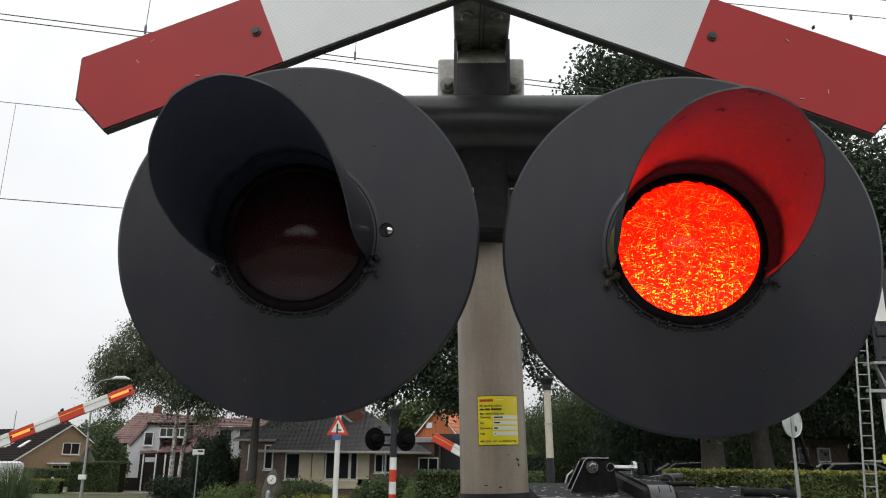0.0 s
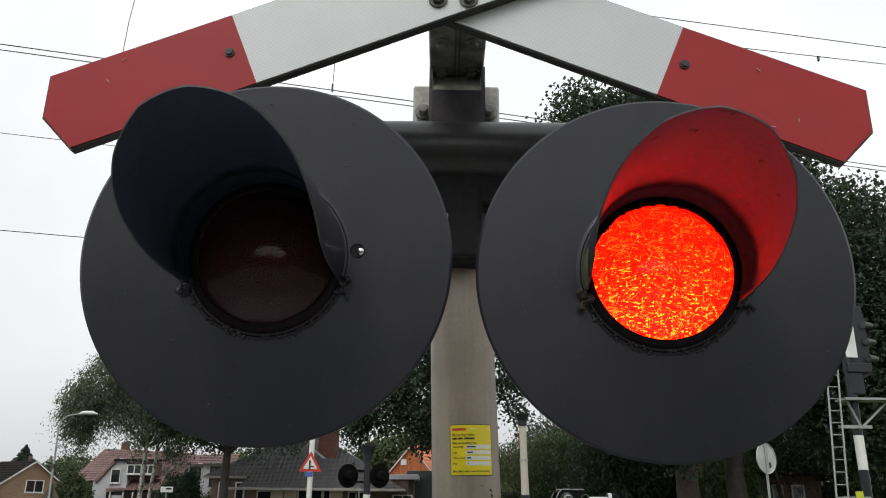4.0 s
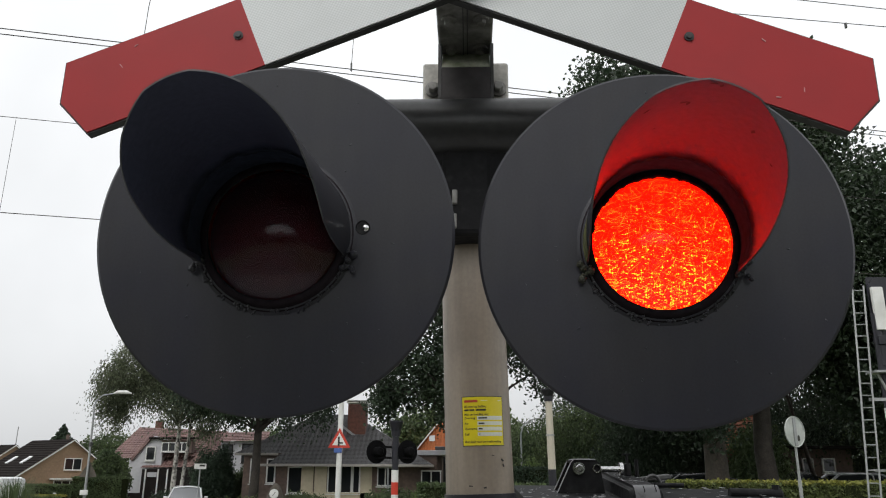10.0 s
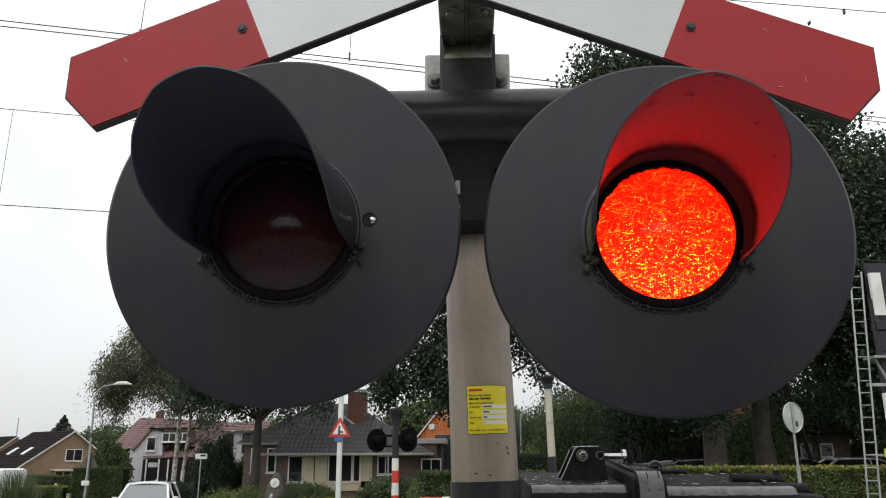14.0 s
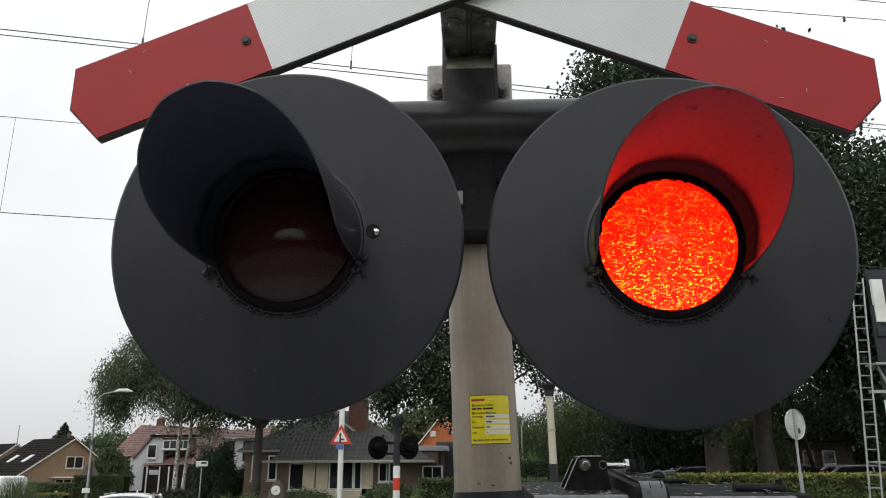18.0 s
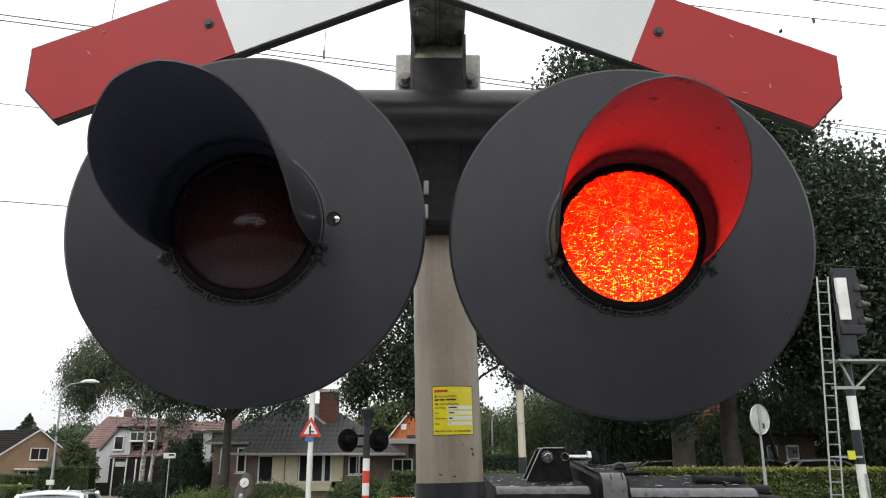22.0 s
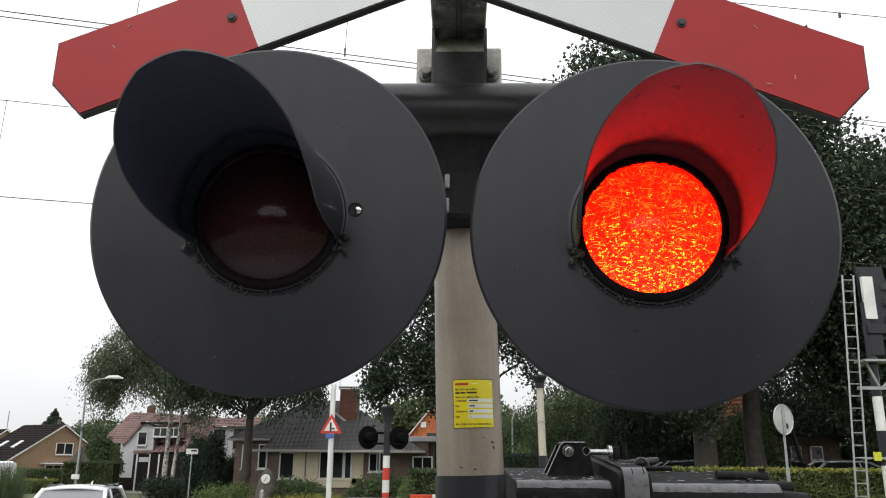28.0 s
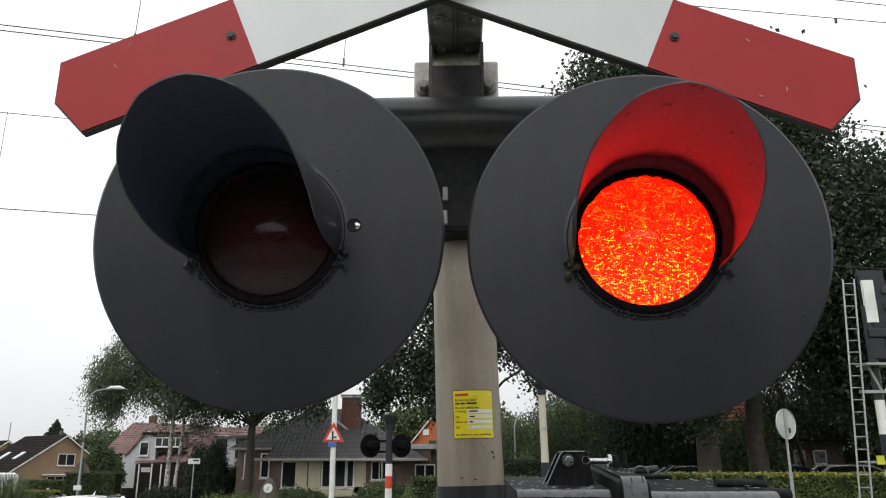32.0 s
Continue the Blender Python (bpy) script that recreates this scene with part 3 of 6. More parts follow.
part("crossbar", bm, BARSTEEL, post, "dark weathered horizontal tube", smooth=True)
bm = B()
box(bm, (-0.012, 0.585, 2.95), (0.118, 0.15, 0.225), None, 0.012)
box(bm, (-0.012, 0.545, 3.01), (0.34, 0.06, 0.09), None, 0.012)
part("saddle", bm, WETBLACK, post, "black cast saddle under the tube")
for x, z in ((-0.040, 2.868), (-0.039, 2.925)):
    bm = B()
    box(bm, (x, 0.508, z), (0.012, 0.014, 0.034), None, 0.003)
    part("clamp_lug", bm, ARMSTEEL, post)
bm = B()
box(bm, (-0.014, 0.645, 3.275), (0.219, 0.012, 0.135), None, 0.006)
part("backing_plate", bm, GREYSTEEL, post)
for sx in (-1, 1):
    bm = B()
    bolt(bm, (-0.014 + sx * 0.083, 0.638, 3.263), 0.013, 0.028)
    part("bolt", bm, ARMSTEEL, post)
for x in (-0.0775, 0.0515):
    bm = B()
    slab(bm, [(-0.004, 3.17), (0.004, 3.17), (0.004, 3.352), (-0.004, 3.352)], 0.562, 0.640)
    part("bracket_cheek", bm, DARKSTEEL, post).location.x = x
bm = B()
box(bm, (-0.013, 0.566, 3.222), (0.121, 0.008, 0.130), None, 0.002)
part("front_panel", bm, mat("brown_black_panel", (0.045, 0.040, 0.041), 0.6, grain=60, vary=0.2, second=(0.03, 0.027, 0.028), patch=20), post)
bm = B()
box(bm, (-0.013, 0.592, 3.320), (0.119, 0.007, 0.084), (-37.7, 0, 0), 0.002)
part("bracket_lip", bm, LIPPAINT, post, "pale mossy bracket lip")
bm = B()
tube(bm, [(-0.018, 0.601, 3.324), (-0.017, 0.588, 3.308), (-0.020, 0.580, 3.302), (-0.040, 0.576, 3.303)], 0.0014, 5)
part("loose_wire", bm, DEEP, post)
bm = B()
box(bm, (-0.0145, 0.415, 3.388), (0.134, 0.43, 0.07), None, 0.006)
part("sign_arm", bm, ARMSTEEL, post, "grey steel channel that carries the cross")
for x in (-0.019, -0.009):
    bm = B()
    box(bm, (x, 0.415, 3.3515), (0.0025, 0.42, 0.004), None, 0.0)
    part("seam", bm, DARKSTEEL, post)
for x in (-0.052, 0.023):
    for y in (0.585, 0.455, 0.32):
        bm = B()
        bolt(bm, (x, y, 3.353), 0.012, 0.016, (0, 0, -1))
        part("bolt", bm, ARMSTEEL, post)

upright = post.matrix_basis.inverted()
for o in post.children:
    if o.name.split(".")[0] not in ("upper_tube", "lower_tube", "top_tube"):
        o.matrix_basis = upright @ o.matrix_basis

for x, z, w_, h_, ang in ((0.050, 2.352, 0.007, 0.003, 30), (0.052, 2.341, 0.003, 0.006, -20), (0.030, 2.362, 0.004, 0.0015, 10), (-0.020, 2.300, 0.008, 0.002, 5), (0.010, 2.296, 0.006, 0.003, -8)):
    bm = B()
    a = math.asin(x / 0.0762)
    box(bm, (0.0762 * math.sin(a), -0.0762 * math.cos(a), z), (w_, 0.0012, h_), (0, ang, math.degrees(a)))
    part("paint_chip", bm, SCUFF, post, "dark chip in the paint")

# notice on the post
notice = thing("notice_sticker", "yellow railway notice sticker with white fields, stuck on the post", "sticker", pose(0.0110, 0.655, 2.434, 0, -1.7, 0))
RS = 0.0752


def wrap(bm, x0, x1, z0, z1, lift, n=10):
    """A patch on the round post between two arcs and two heights."""
    rows_ = []
    for k in range(n + 1):
        a = 0.90 * (x0 + (x1 - x0) * k / n) / RS + 0.17
        r = RS + lift
        rows_.append([bm.verts.new((r * math.sin(a), -r * math.cos(a), z * 0.955)) for z in (z0, z1)])
    for a, b in zip(rows_, rows_[1:]):
        bm.faces.new((a[0], b[0], b[1], a[1]))
    return bm


bm = B()
wrap(bm, -0.052, 0.052, -0.054, 0.054, 0.0006)
part("sheet", bm, YELLOW, notice, smooth=True)
for x0, x1, z0, z1 in ((-0.0535, -0.052, -0.0555, 0.0555), (0.052, 0.0535, -0.0555, 0.0555), (-0.052, 0.052, 0.054, 0.0555), (-0.052, 0.052, -0.0555, -0.054)):
    bm = B()
    wrap(bm, x0, x1, z0, z1, 0.0004, 8)
    part("edge", bm, SIGNEDGE, notice)
for z, h in ((0.0065, 0.0085), (-0.0055, 0.0085), (-0.0175, 0.0085), (-0.0295, 0.0085)):
    bm = B()
    wrap(bm, -0.016, 0.049, z - h / 2, z + h / 2, 0.0010, 8)
    part("field", bm, LABELWHITE, notice)


def bars(spec, z, h, material, lift=0.0012):
    """Unreadable or left-out writing as plain bars."""
    for x0, x1 in spec:
        bm = B()
        wrap(bm, x0, x1, z - h / 2, z + h / 2, lift, 4)
        part("bar", bm, material, notice)


def words(text, x, z, size, material=INK):
    cu = bpy.data.curves.new("words", "FONT")
    cu.body, cu.size, cu.resolution_u = text, size, 2
    cu.offset = size * 0.018
    ob = bpy.data.objects.new("words", cu)
    scene.collection.objects.link(ob)
    bpy.context.view_layer.update()
    me = bpy.data.meshes.new_from_object(ob.evaluated_get(bpy.context.evaluated_depsgraph_get()))
    bpy.data.objects.remove(ob)
    r = RS + 0.0012
    for v in me.vertices:
        a = 0.90 * (x + v.co.x) / RS + 0.17
        v.co = (r * math.sin(a), -r * math.cos(a), (z + v.co.y) * 0.955)
    me.materials.clear()
    me.materials.append(material)
    o = new("words", me)
    o.parent = notice
    return o


bars(((-0.047, -0.014),), 0.0445, 0.0055, REDINK)
bars(((-0.006, 0.010), (0.038, 0.047)), 0.0455, 0.0012, LABELWHITE)
words("Bij storing bellen:", -0.047, 0.0300, 0.0078)
bars(((-0.047, -0.036), (-0.034, -0.022), (-0.019, 0.006)), 0.0245, 0.004, INK)
words("Met vermelding van:", -0.047, 0.0125, 0.0072)
words("Overweg", -0.047, 0.0045, 0.0068)
words("Km", -0.047, -0.0075, 0.0068)
words("Gemeente", -0.047, -0.0195, 0.0068)
words("Paal", -0.047, -0.0315, 0.0068)
words("Met dank voor uw medewerking", -0.047, -0.0480, 0.0068)
bars(((-0.013, 0.008),), 0.0065, 0.003, INK)
bars(((-0.013, 0.001),), -0.0055, 0.003, INK)
bars(((-0.013, -0.004),), -0.0175, 0.003, INK)
bars(((-0.012, -0.010),), -0.0295, 0.003, INK)

# ---- the warning cross ----
cross = thing("warning_cross", "red and white reflective railway warning cross on a steel arm", "warning sign", pose(-0.028, 0.195, 3.324, 0, 0, -1.0))
ARM_W, ARM_T = 0.0808, 0.018


def cross_arm(turn, y, slide=0.0, lift=0.0):
    a = new("cross_arm")
    a.parent = cross
    a.matrix_basis = pose(0, y, 0, 0, turn, 0) @ pose(slide, 0, lift)
    for s in (-1, 1):
        bm = B()
        slab(bm, [(s * x, z) for x, z in ((0.437, -ARM_W), (0.800, -ARM_W), (0.832, 0.000), (0.800, ARM_W), (0.437, ARM_W))], 0, ARM_T)
        part("red_end", bm, SIGNRED, a)
        bm = B()
        slab(bm, [(s * x, z) for x, z in ((0.43, -ARM_W - 0.003), (0.802, -ARM_W - 0.003), (0.836, 0.000), (0.802, ARM_W + 0.003), (0.43, ARM_W + 0.003))], 0.003, ARM_T + 0.004)
        part("end_backing", bm, SIGNEDGE, a)
        bm = B()
        bolt(bm, (s * 0.4655, -0.001, 0.001), 0.0062, 0.005, n=12)
        part("bolt", bm, SIGNEDGE, a)
        for x, z, ang in ((0.70, -0.03, 70), (0.60, 0.045, 20), (0.66, -0.062, -15)):
            bm = B()
            box(bm, (s * x, -0.0012, z * s), (0.009, 0.001, 0.0016), (0, ang, 0))
            part("scratch", bm, PINKSCRATCH, a)
    bm = B()
    slab(bm, [(-0.437, -ARM_W), (0.437, -ARM_W), (0.437, ARM_W), (-0.437, ARM_W)], -0.0002, ARM_T)
    part("white_band", bm, SIGNWHITE, a)
    bm = B()
    slab(bm, [(-0.43, -ARM_W - 0.003), (0.43, -ARM_W - 0.003), (0.43, ARM_W + 0.003), (-0.43, ARM_W + 0.003)], 0.003, ARM_T + 0.004)
    part("band_backing", bm, SIGNEDGE, a)
    return a


cross_arm(-22.19, -0.012)
cross_arm(22.68, 0.014, 0.020, 0.0025)
for x, z in ((-0.03, -0.055), (0.03, -0.055), (-0.03, 0.05), (0.03, 0.05)):
    bm = B()
    bolt(bm, (x, -0.013, z), 0.012, 0.012)
    part("centre_bolt", bm, DARKSTEEL, cross)

# ---- the two flashing lights ----
HOOD_R, LENS_R, DISC_R = 0.1175, 0.1035, 0.2795
# how far each visor reaches at so many degrees from its top
LONG_VISOR = ((0, 0.343), (30, 0.332), (60, 0.297), (75, 0.272), (85, 0.249), (93, 0.218), (100, 0.190), (105, 0.160), (109, 0.110), (111, 0.055), (112, 0.006))
SHORT_VISOR = ((0, 0.324), (30, 0.311), (60, 0.270), (75, 0.236), (85, 0.205), (93, 0.176), (100, 0.146), (105, 0.112), (108, 0.070), (110, 0.030), (111, 0.006))


def flashing_light(m, with_screw, reach, lean, off, lens_mat, lamp_mat):
    """lean: the visor's own tilt and turn on the plate; off: how far its top is turned aside."""
    head = thing("flashing_light", "black round crossing light with a long visor and red lens", "warning light", m, "flashing lights on the post")
    bm = B()
    lathe(bm, [(HOOD_R, 0.0), (DISC_R - 0.004, 0.0), (DISC_R, 0.003), (DISC_R, 0.007), (DISC_R - 0.004, 0.009), (HOOD_R, 0.009)], 128, True)
    part("backplate", bm, BLACK, head, "matt black round backing board")
    # visor
    bm = B()
    edge = [q[0] for q in reach], [q[1] for q in reach]
    limit = reach[-1][0]
    tilt = pose(0, 0, 0, lean[0], 0, lean[1])
    angs = sorted([-limit + 2 * limit * k / 84 for k in range(85)] + [q * sgn for q in (107, 108, 109, 110.5) for sgn in (-1, 1)])
    cols, lining, rim = [], B(), B()
    for a in angs:
        ln = float(np.interp(abs(a), *edge))
        c, s = math.sin(radians(a + off)), math.cos(radians(a + off))
        col = []
        for k in range(9):
            y = 0.008 - (ln + 0.008) * k / 8
            col.append((bm.verts.new((HOOD_R * c, y, HOOD_R * s)), bm.verts.new(((HOOD_R - 0.0022) * c, y, (HOOD_R - 0.0022) * s))))
        cols.append(col)
    for p, q in zip(cols, cols[1:]):
        for k in range(8):
            bm.faces.new((p[k][0], p[k + 1][0], q[k + 1][0], q[k][0]))
            lining.faces.new([lining.verts.new(v.co) for v in (p[k][1], q[k][1], q[k + 1][1], p[k + 1][1])])
        rim.faces.new([rim.verts.new(v.co + Vector((0, -0.0004, 0))) for v in (p[8][0], p[8][1], q[8][1], q[8][0])])
    for col in (cols[0], cols[-1]):
        for k in range(8):
            bm.faces.new((col[k][0], col[k][1], col[k + 1][1], col[k + 1][0]))
    bmesh.ops.recalc_face_normals(bm, faces=bm.faces)
    vis = part("visor", bm, BLACK, head, smooth=False)
    vis.matrix_basis = tilt
    bmesh.ops.remove_doubles(lining, verts=lining.verts, dist=1e-5)
    bmesh.ops.remove_doubles(rim, verts=rim.verts, dist=1e-5)
    part("rim", rim, RIMEDGE, vis, "thin visor rim with its edge glint painted in grey")
    part("lining", lining, HOODIN, vis, "inside of the visor, its black paint lightened and blued", smooth=True)
    # ring that holds the lens
    bm = B()
    lathe(bm, [(LENS_R + 0.0006, 0.010), (LENS_R + 0.0006, -0.007), (LENS_R + 0.002, -0.009), (HOOD_R - 0.0026, -0.007), (HOOD_R - 0.0026, -0.0022), (HOOD_R + 0.005, -0.0018), (HOOD_R + 0.005, -0.0006), (HOOD_R - 0.0015, -0.0004), (HOOD_R - 0.0015, 0.010)], 96, True)
    part("gasket", bm, VELVET, head, smooth=True)
    # white barrel added inside so the lit lens stays bright to its edge
    bm = B()
    lathe(bm, [(LENS_R + 0.0004, 0.0108), (LENS_R + 0.0004, -0.0022)], 96)
    part("lamp_barrel", bm, WHITE, head, "white barrel added behind the lens to brighten its edge", smooth=True)
    # dark film paints in the shade where the lens beam misses the visor wall
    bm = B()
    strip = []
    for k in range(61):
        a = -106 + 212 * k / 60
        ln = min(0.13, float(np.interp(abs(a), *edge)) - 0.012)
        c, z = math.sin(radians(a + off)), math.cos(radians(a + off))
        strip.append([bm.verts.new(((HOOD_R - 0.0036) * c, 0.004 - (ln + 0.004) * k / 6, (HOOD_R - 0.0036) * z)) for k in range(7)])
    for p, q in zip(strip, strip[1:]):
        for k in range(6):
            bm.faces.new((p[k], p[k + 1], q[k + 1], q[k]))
    part("soot_film", bm, ROOT_SHADE, vis, "film that paints the unlit band at the visor's root", smooth=True)
    bm = B()
    lathe(bm, [(HOOD_R, 0.0), (HOOD_R, -0.0022), (HOOD_R + 0.004, -0.0018), (HOOD_R + 0.010, 0.0)], 96)
    part("base_ring", bm, BLACK, head)
    # domed lens
    bm = B()
    sag = 0.032
    rad = (LENS_R ** 2 + sag ** 2) / (2 * sag)
    top = math.asin(LENS_R / rad)
    lathe(bm, [(rad * math.sin(top * k / 12), rad - sag - 0.002 - rad * math.cos(top * k / 12)) for k in range(13)] + [(LENS_R + 0.0012, -0.0017)], 96)
    bmesh.ops.reverse_faces(bm, faces=bm.faces)
    part("lens", bm, lens_mat, head, "red cut-glass signal lens", smooth=True)
    # housing behind the plate
    bm = B()
    lathe(bm, [(0.1075, 0.0092), (0.230, 0.0092), (0.234, 0.014), (0.234, 0.06), (0.15, 0.085), (0.13, 0.24), (0.0, 0.25), (0.0, 0.246), (0.126, 0.236), (0.146, 0.082), (0.230, 0.057), (0.230, 0.0106), (0.1075, 0.0102)], 48, True)
    part("housing", bm, DEEP, head)
    bm = B()
    tube(bm, [(0, 0.2, 0.05), (0, 0.36, 0.36), (0, 0.5, 0.44)], 0.03, 16)
    part("mounting_arm", bm, BLACK, head)
    rnd = random.Random(6)
    bm = B()
    for k in range(24):
        a = radians(rnd.gauss(0, 30))
        bmesh.ops.create_icosphere(bm, subdivisions=1, radius=1, matrix=pose((LENS_R + 0.001) * math.sin(a), -0.008, (LENS_R + 0.001) * math.cos(a), 0, math.degrees(a), 0) @ Matrix.Diagonal((rnd.uniform(0.004, 0.013), 0.004, rnd.uniform(0.002, 0.0055), 1)))
    tagged(part("putty", bm, VELVET, head, "black putty along the lens edge"), kind="stuff")
    # lugs and sealant where the visor meets the plate
    rnd = random.Random(4)
    for a in (-112, 112):
        c, s = math.sin(radians(a)), math.cos(radians(a))
        bm = B()
        for k in range(9):
            q = Vector(((HOOD_R + 0.007) * c, -0.004, (HOOD_R + 0.007) * s)) + Vector((rnd.uniform(-1, 1) * 0.010, rnd.uniform(-0.008, 0.0), rnd.uniform(-1, 1) * 0.017))
            bmesh.ops.create_icosphere(bm, subdivisions=1, radius=rnd.uniform(0.003, 0.0075), matrix=Matrix.Translation(q))
        tagged(part("sealant_lump", bm, MOSS if (a < 0 and not with_screw) else BLACK, head, "grimy sealant round the visor foot"), kind="stuff")
    bm = B()
    for k in range(70):
        a = radians(rnd.uniform(112, 248))
        q = Vector(((HOOD_R + rnd.uniform(0, 0.012)) * math.sin(a), -0.002, (HOOD_R + rnd.uniform(0, 0.012)) * math.cos(a)))
        bmesh.ops.create_icosphere(bm, subdivisions=1, radius=rnd.uniform(0.0012, 0.003), matrix=Matrix.Translation(q))
    tagged(part("sealant_bead", bm, BLACK, head), kind="stuff")
    bm = B()
    for k in range(22):
        a, r = rnd.uniform(0, 6.28), rnd.uniform(0.14, 0.265)
        bmesh.ops.create_icosphere(bm, subdivisions=1, radius=1, matrix=pose(r * math.cos(a), 0.0, r * math.sin(a), 0, rnd.uniform(0, 180), 0) @ Matrix.Diagonal((rnd.uniform(0.001, 0.004), 0.0012, rnd.uniform(0.0008, 0.0016), 1)))
    tagged(part("paint_specks", bm, BLACK, head), kind="stuff")
    if not with_screw:
        bm = B()
        cols = [[bm.verts.new(((HOOD_R + 0.0007) * math.sin(radians(a)), y, (HOOD_R + 0.0007) * math.cos(radians(a)))) for y in (-0.001, -0.035, -0.065, -0.085 - 0.015 * math.sin(a * 0.2))] for a in range(-104, -80, 2)]
        for p, q in zip(cols, cols[1:]):
            for k in range(3):
                bm.faces.new((p[k], p[k + 1], q[k + 1], q[k]))
        part("algae_film", bm, ALGAE, vis, "yellow-green algae on the visor")
        for a, y, da, dy in ((-3, -0.262, 3.2, 0.003), (0, -0.258, 1.4, 0.006), (-27, -0.268, 3.0, 0.004), (9, -0.316, 2.6, 0.003), (14, -0.312, 1.2, 0.005), (44, -0.235, 1.2, 0.007), (-16, -0.19, 1.6, 0.002), (66, -0.21, 1.5, 0.003)):
            bm = B()
            vs = [bm.verts.new(((HOOD_R - 0.0027) * math.sin(radians(a + u * da)), y + w_ * dy, (HOOD_R - 0.0027) * math.cos(radians(a + u * da)))) for u, w_ in ((-1, 0.1), (-0.4, 0.8), (0.3, 0.5), (1, -0.2), (0.4, -0.9), (-0.5, -0.5))]
            bm.faces.new(vs)
            part("scuff", bm, SCUFF, vis, "dark scuff inside the visor")
    # screw hole in the plate: a dark disc, its bright crescent as a bead
    if with_screw:
        bm = B()
        lathe(bm, [(0.0, -0.004), (0.003, -0.0035), (0.0055, -0.002), (0.0065, 0.0)], 24)
        s = part("dome_nut", bm, CHROME, head, "small bright bead for the light edge of a screw hole", smooth=True)
        s.matrix_basis = pose(0.1405, 0, 0.0095)
        bm = B()
        lathe(bm, [(0.0, -0.0006), (0.0095, -0.0006), (0.0105, -0.0018), (0.0115, 0)], 24)
        part("washer", bm, WETBLACK, head).matrix_basis = pose(0.136, 0, 0.0105)
    # lamp, and two blades added before it that cover it so it blinks
    bm = B()
    lathe(bm, [(0.0, 0.0127), (0.1068, 0.0127), (0.107, 0.0165), (0.0, 0.0165)], 64)
    part("reflector", bm, lamp_mat, head, "glowing lamp reflector")
    blades = []
    for s, y in ((-1, 0.0112), (1, 0.0118)):
        bm = B()
        slab(bm, [(s * -0.008, -0.1072), (s * -0.008, 0.1072)] + [(s * 0.1072 * math.sin(k / 24 * math.pi), 0.1072 * math.cos(k / 24 * math.pi)) for k in range(1, 24)], y, y + 0.0004)
        blades.append((part("shutter_blade", bm, DULL, head, "dull dark blade added to make the lamp blink"), s))
    return blades


left_blades = flashing_light(pose(-0.3085, 0, 2.6787, 4.2, 0, 0.8), True, LONG_VISOR, (0.7, -2.9), -3.6, LENS_SPARSE, LAMP_DIM)
right_blades = flashing_light(pose(0.2852, 0, 2.6620, 3.0, 0, -4.5), False, SHORT_VISOR, (0.4, -0.45), 6.0, LENS_RICH, LAMP_BRIGHT)

# ---- barrier machine beside the post ----
machine = thing("barrier_machine", "black barrier drive with wet, chipped paint beside the post", "barrier drive", pose(0.115, 0.68, 0, 0, 0, 3))


def rounded_body(bm, x0, x1, prof):
    a = [bm.verts.new((x0, y, z)) for y, z in prof]
    b = [bm.verts.new((x1, y, z)) for y, z in prof]
    n = len(prof)
    bm.faces.new(a)
    bm.faces.new(b[::-1])
    for k in range(n):
        bm.faces.new((a[k], b[k], b[(k + 1) % n], a[(k + 1) % n]))
    bmesh.ops.recalc_face_normals(bm, faces=bm.faces)
    return bm


def body_profile(front, back, top, low, r, rise):
    pts = [(front + r - r * math.cos(k / 8 * 1.5708), top - r + r * math.sin(k / 8 * 1.5708)) for k in range(9)]
    return [(front, low)] + pts + [(back, top + rise), (back, low)]


bm = B()
rounded_body(bm, 0.0, 0.221, body_profile(-0.03, 0.27, 2.272, 1.2, 0.030, 0.024))
part("left_cover", bm, WETBLACK, machine)
bm = B()
rounded_body(bm, 0.295, 0.60, body_profile(-0.035, 0.27, 2.268, 1.2, 0.034, 0.022))
part("right_cover", bm, WETBLACK, machine)
bm = B()
rounded_body(bm, 0.222, 0.294, body_profile(-0.075, 0.30, 2.302, 1.2, 0.036, 0.034))
bmesh.ops.bevel(bm, geom=[e for e in bm.edges if abs(e.verts[0].co.x - e.verts[1].co.x) < 1e-4], offset=0.010, segments=3, affect="EDGES")
part("strap", bm, WETBLACK, machine, "thick rounded joining strap")
bm = B()
tube(bm, [(0.01, -0.032, 2.215), (0.25, -0.032, 2.215)], 0.010, 12)
part("seam_rod", bm, WETBLACK, machine)
bm = B()
tube(bm, [(0.14, -0.03, 2.17), (0.14, -0.036, 2.17)], 0.035, 24)
part("key_plate", bm, BLACK, machine)


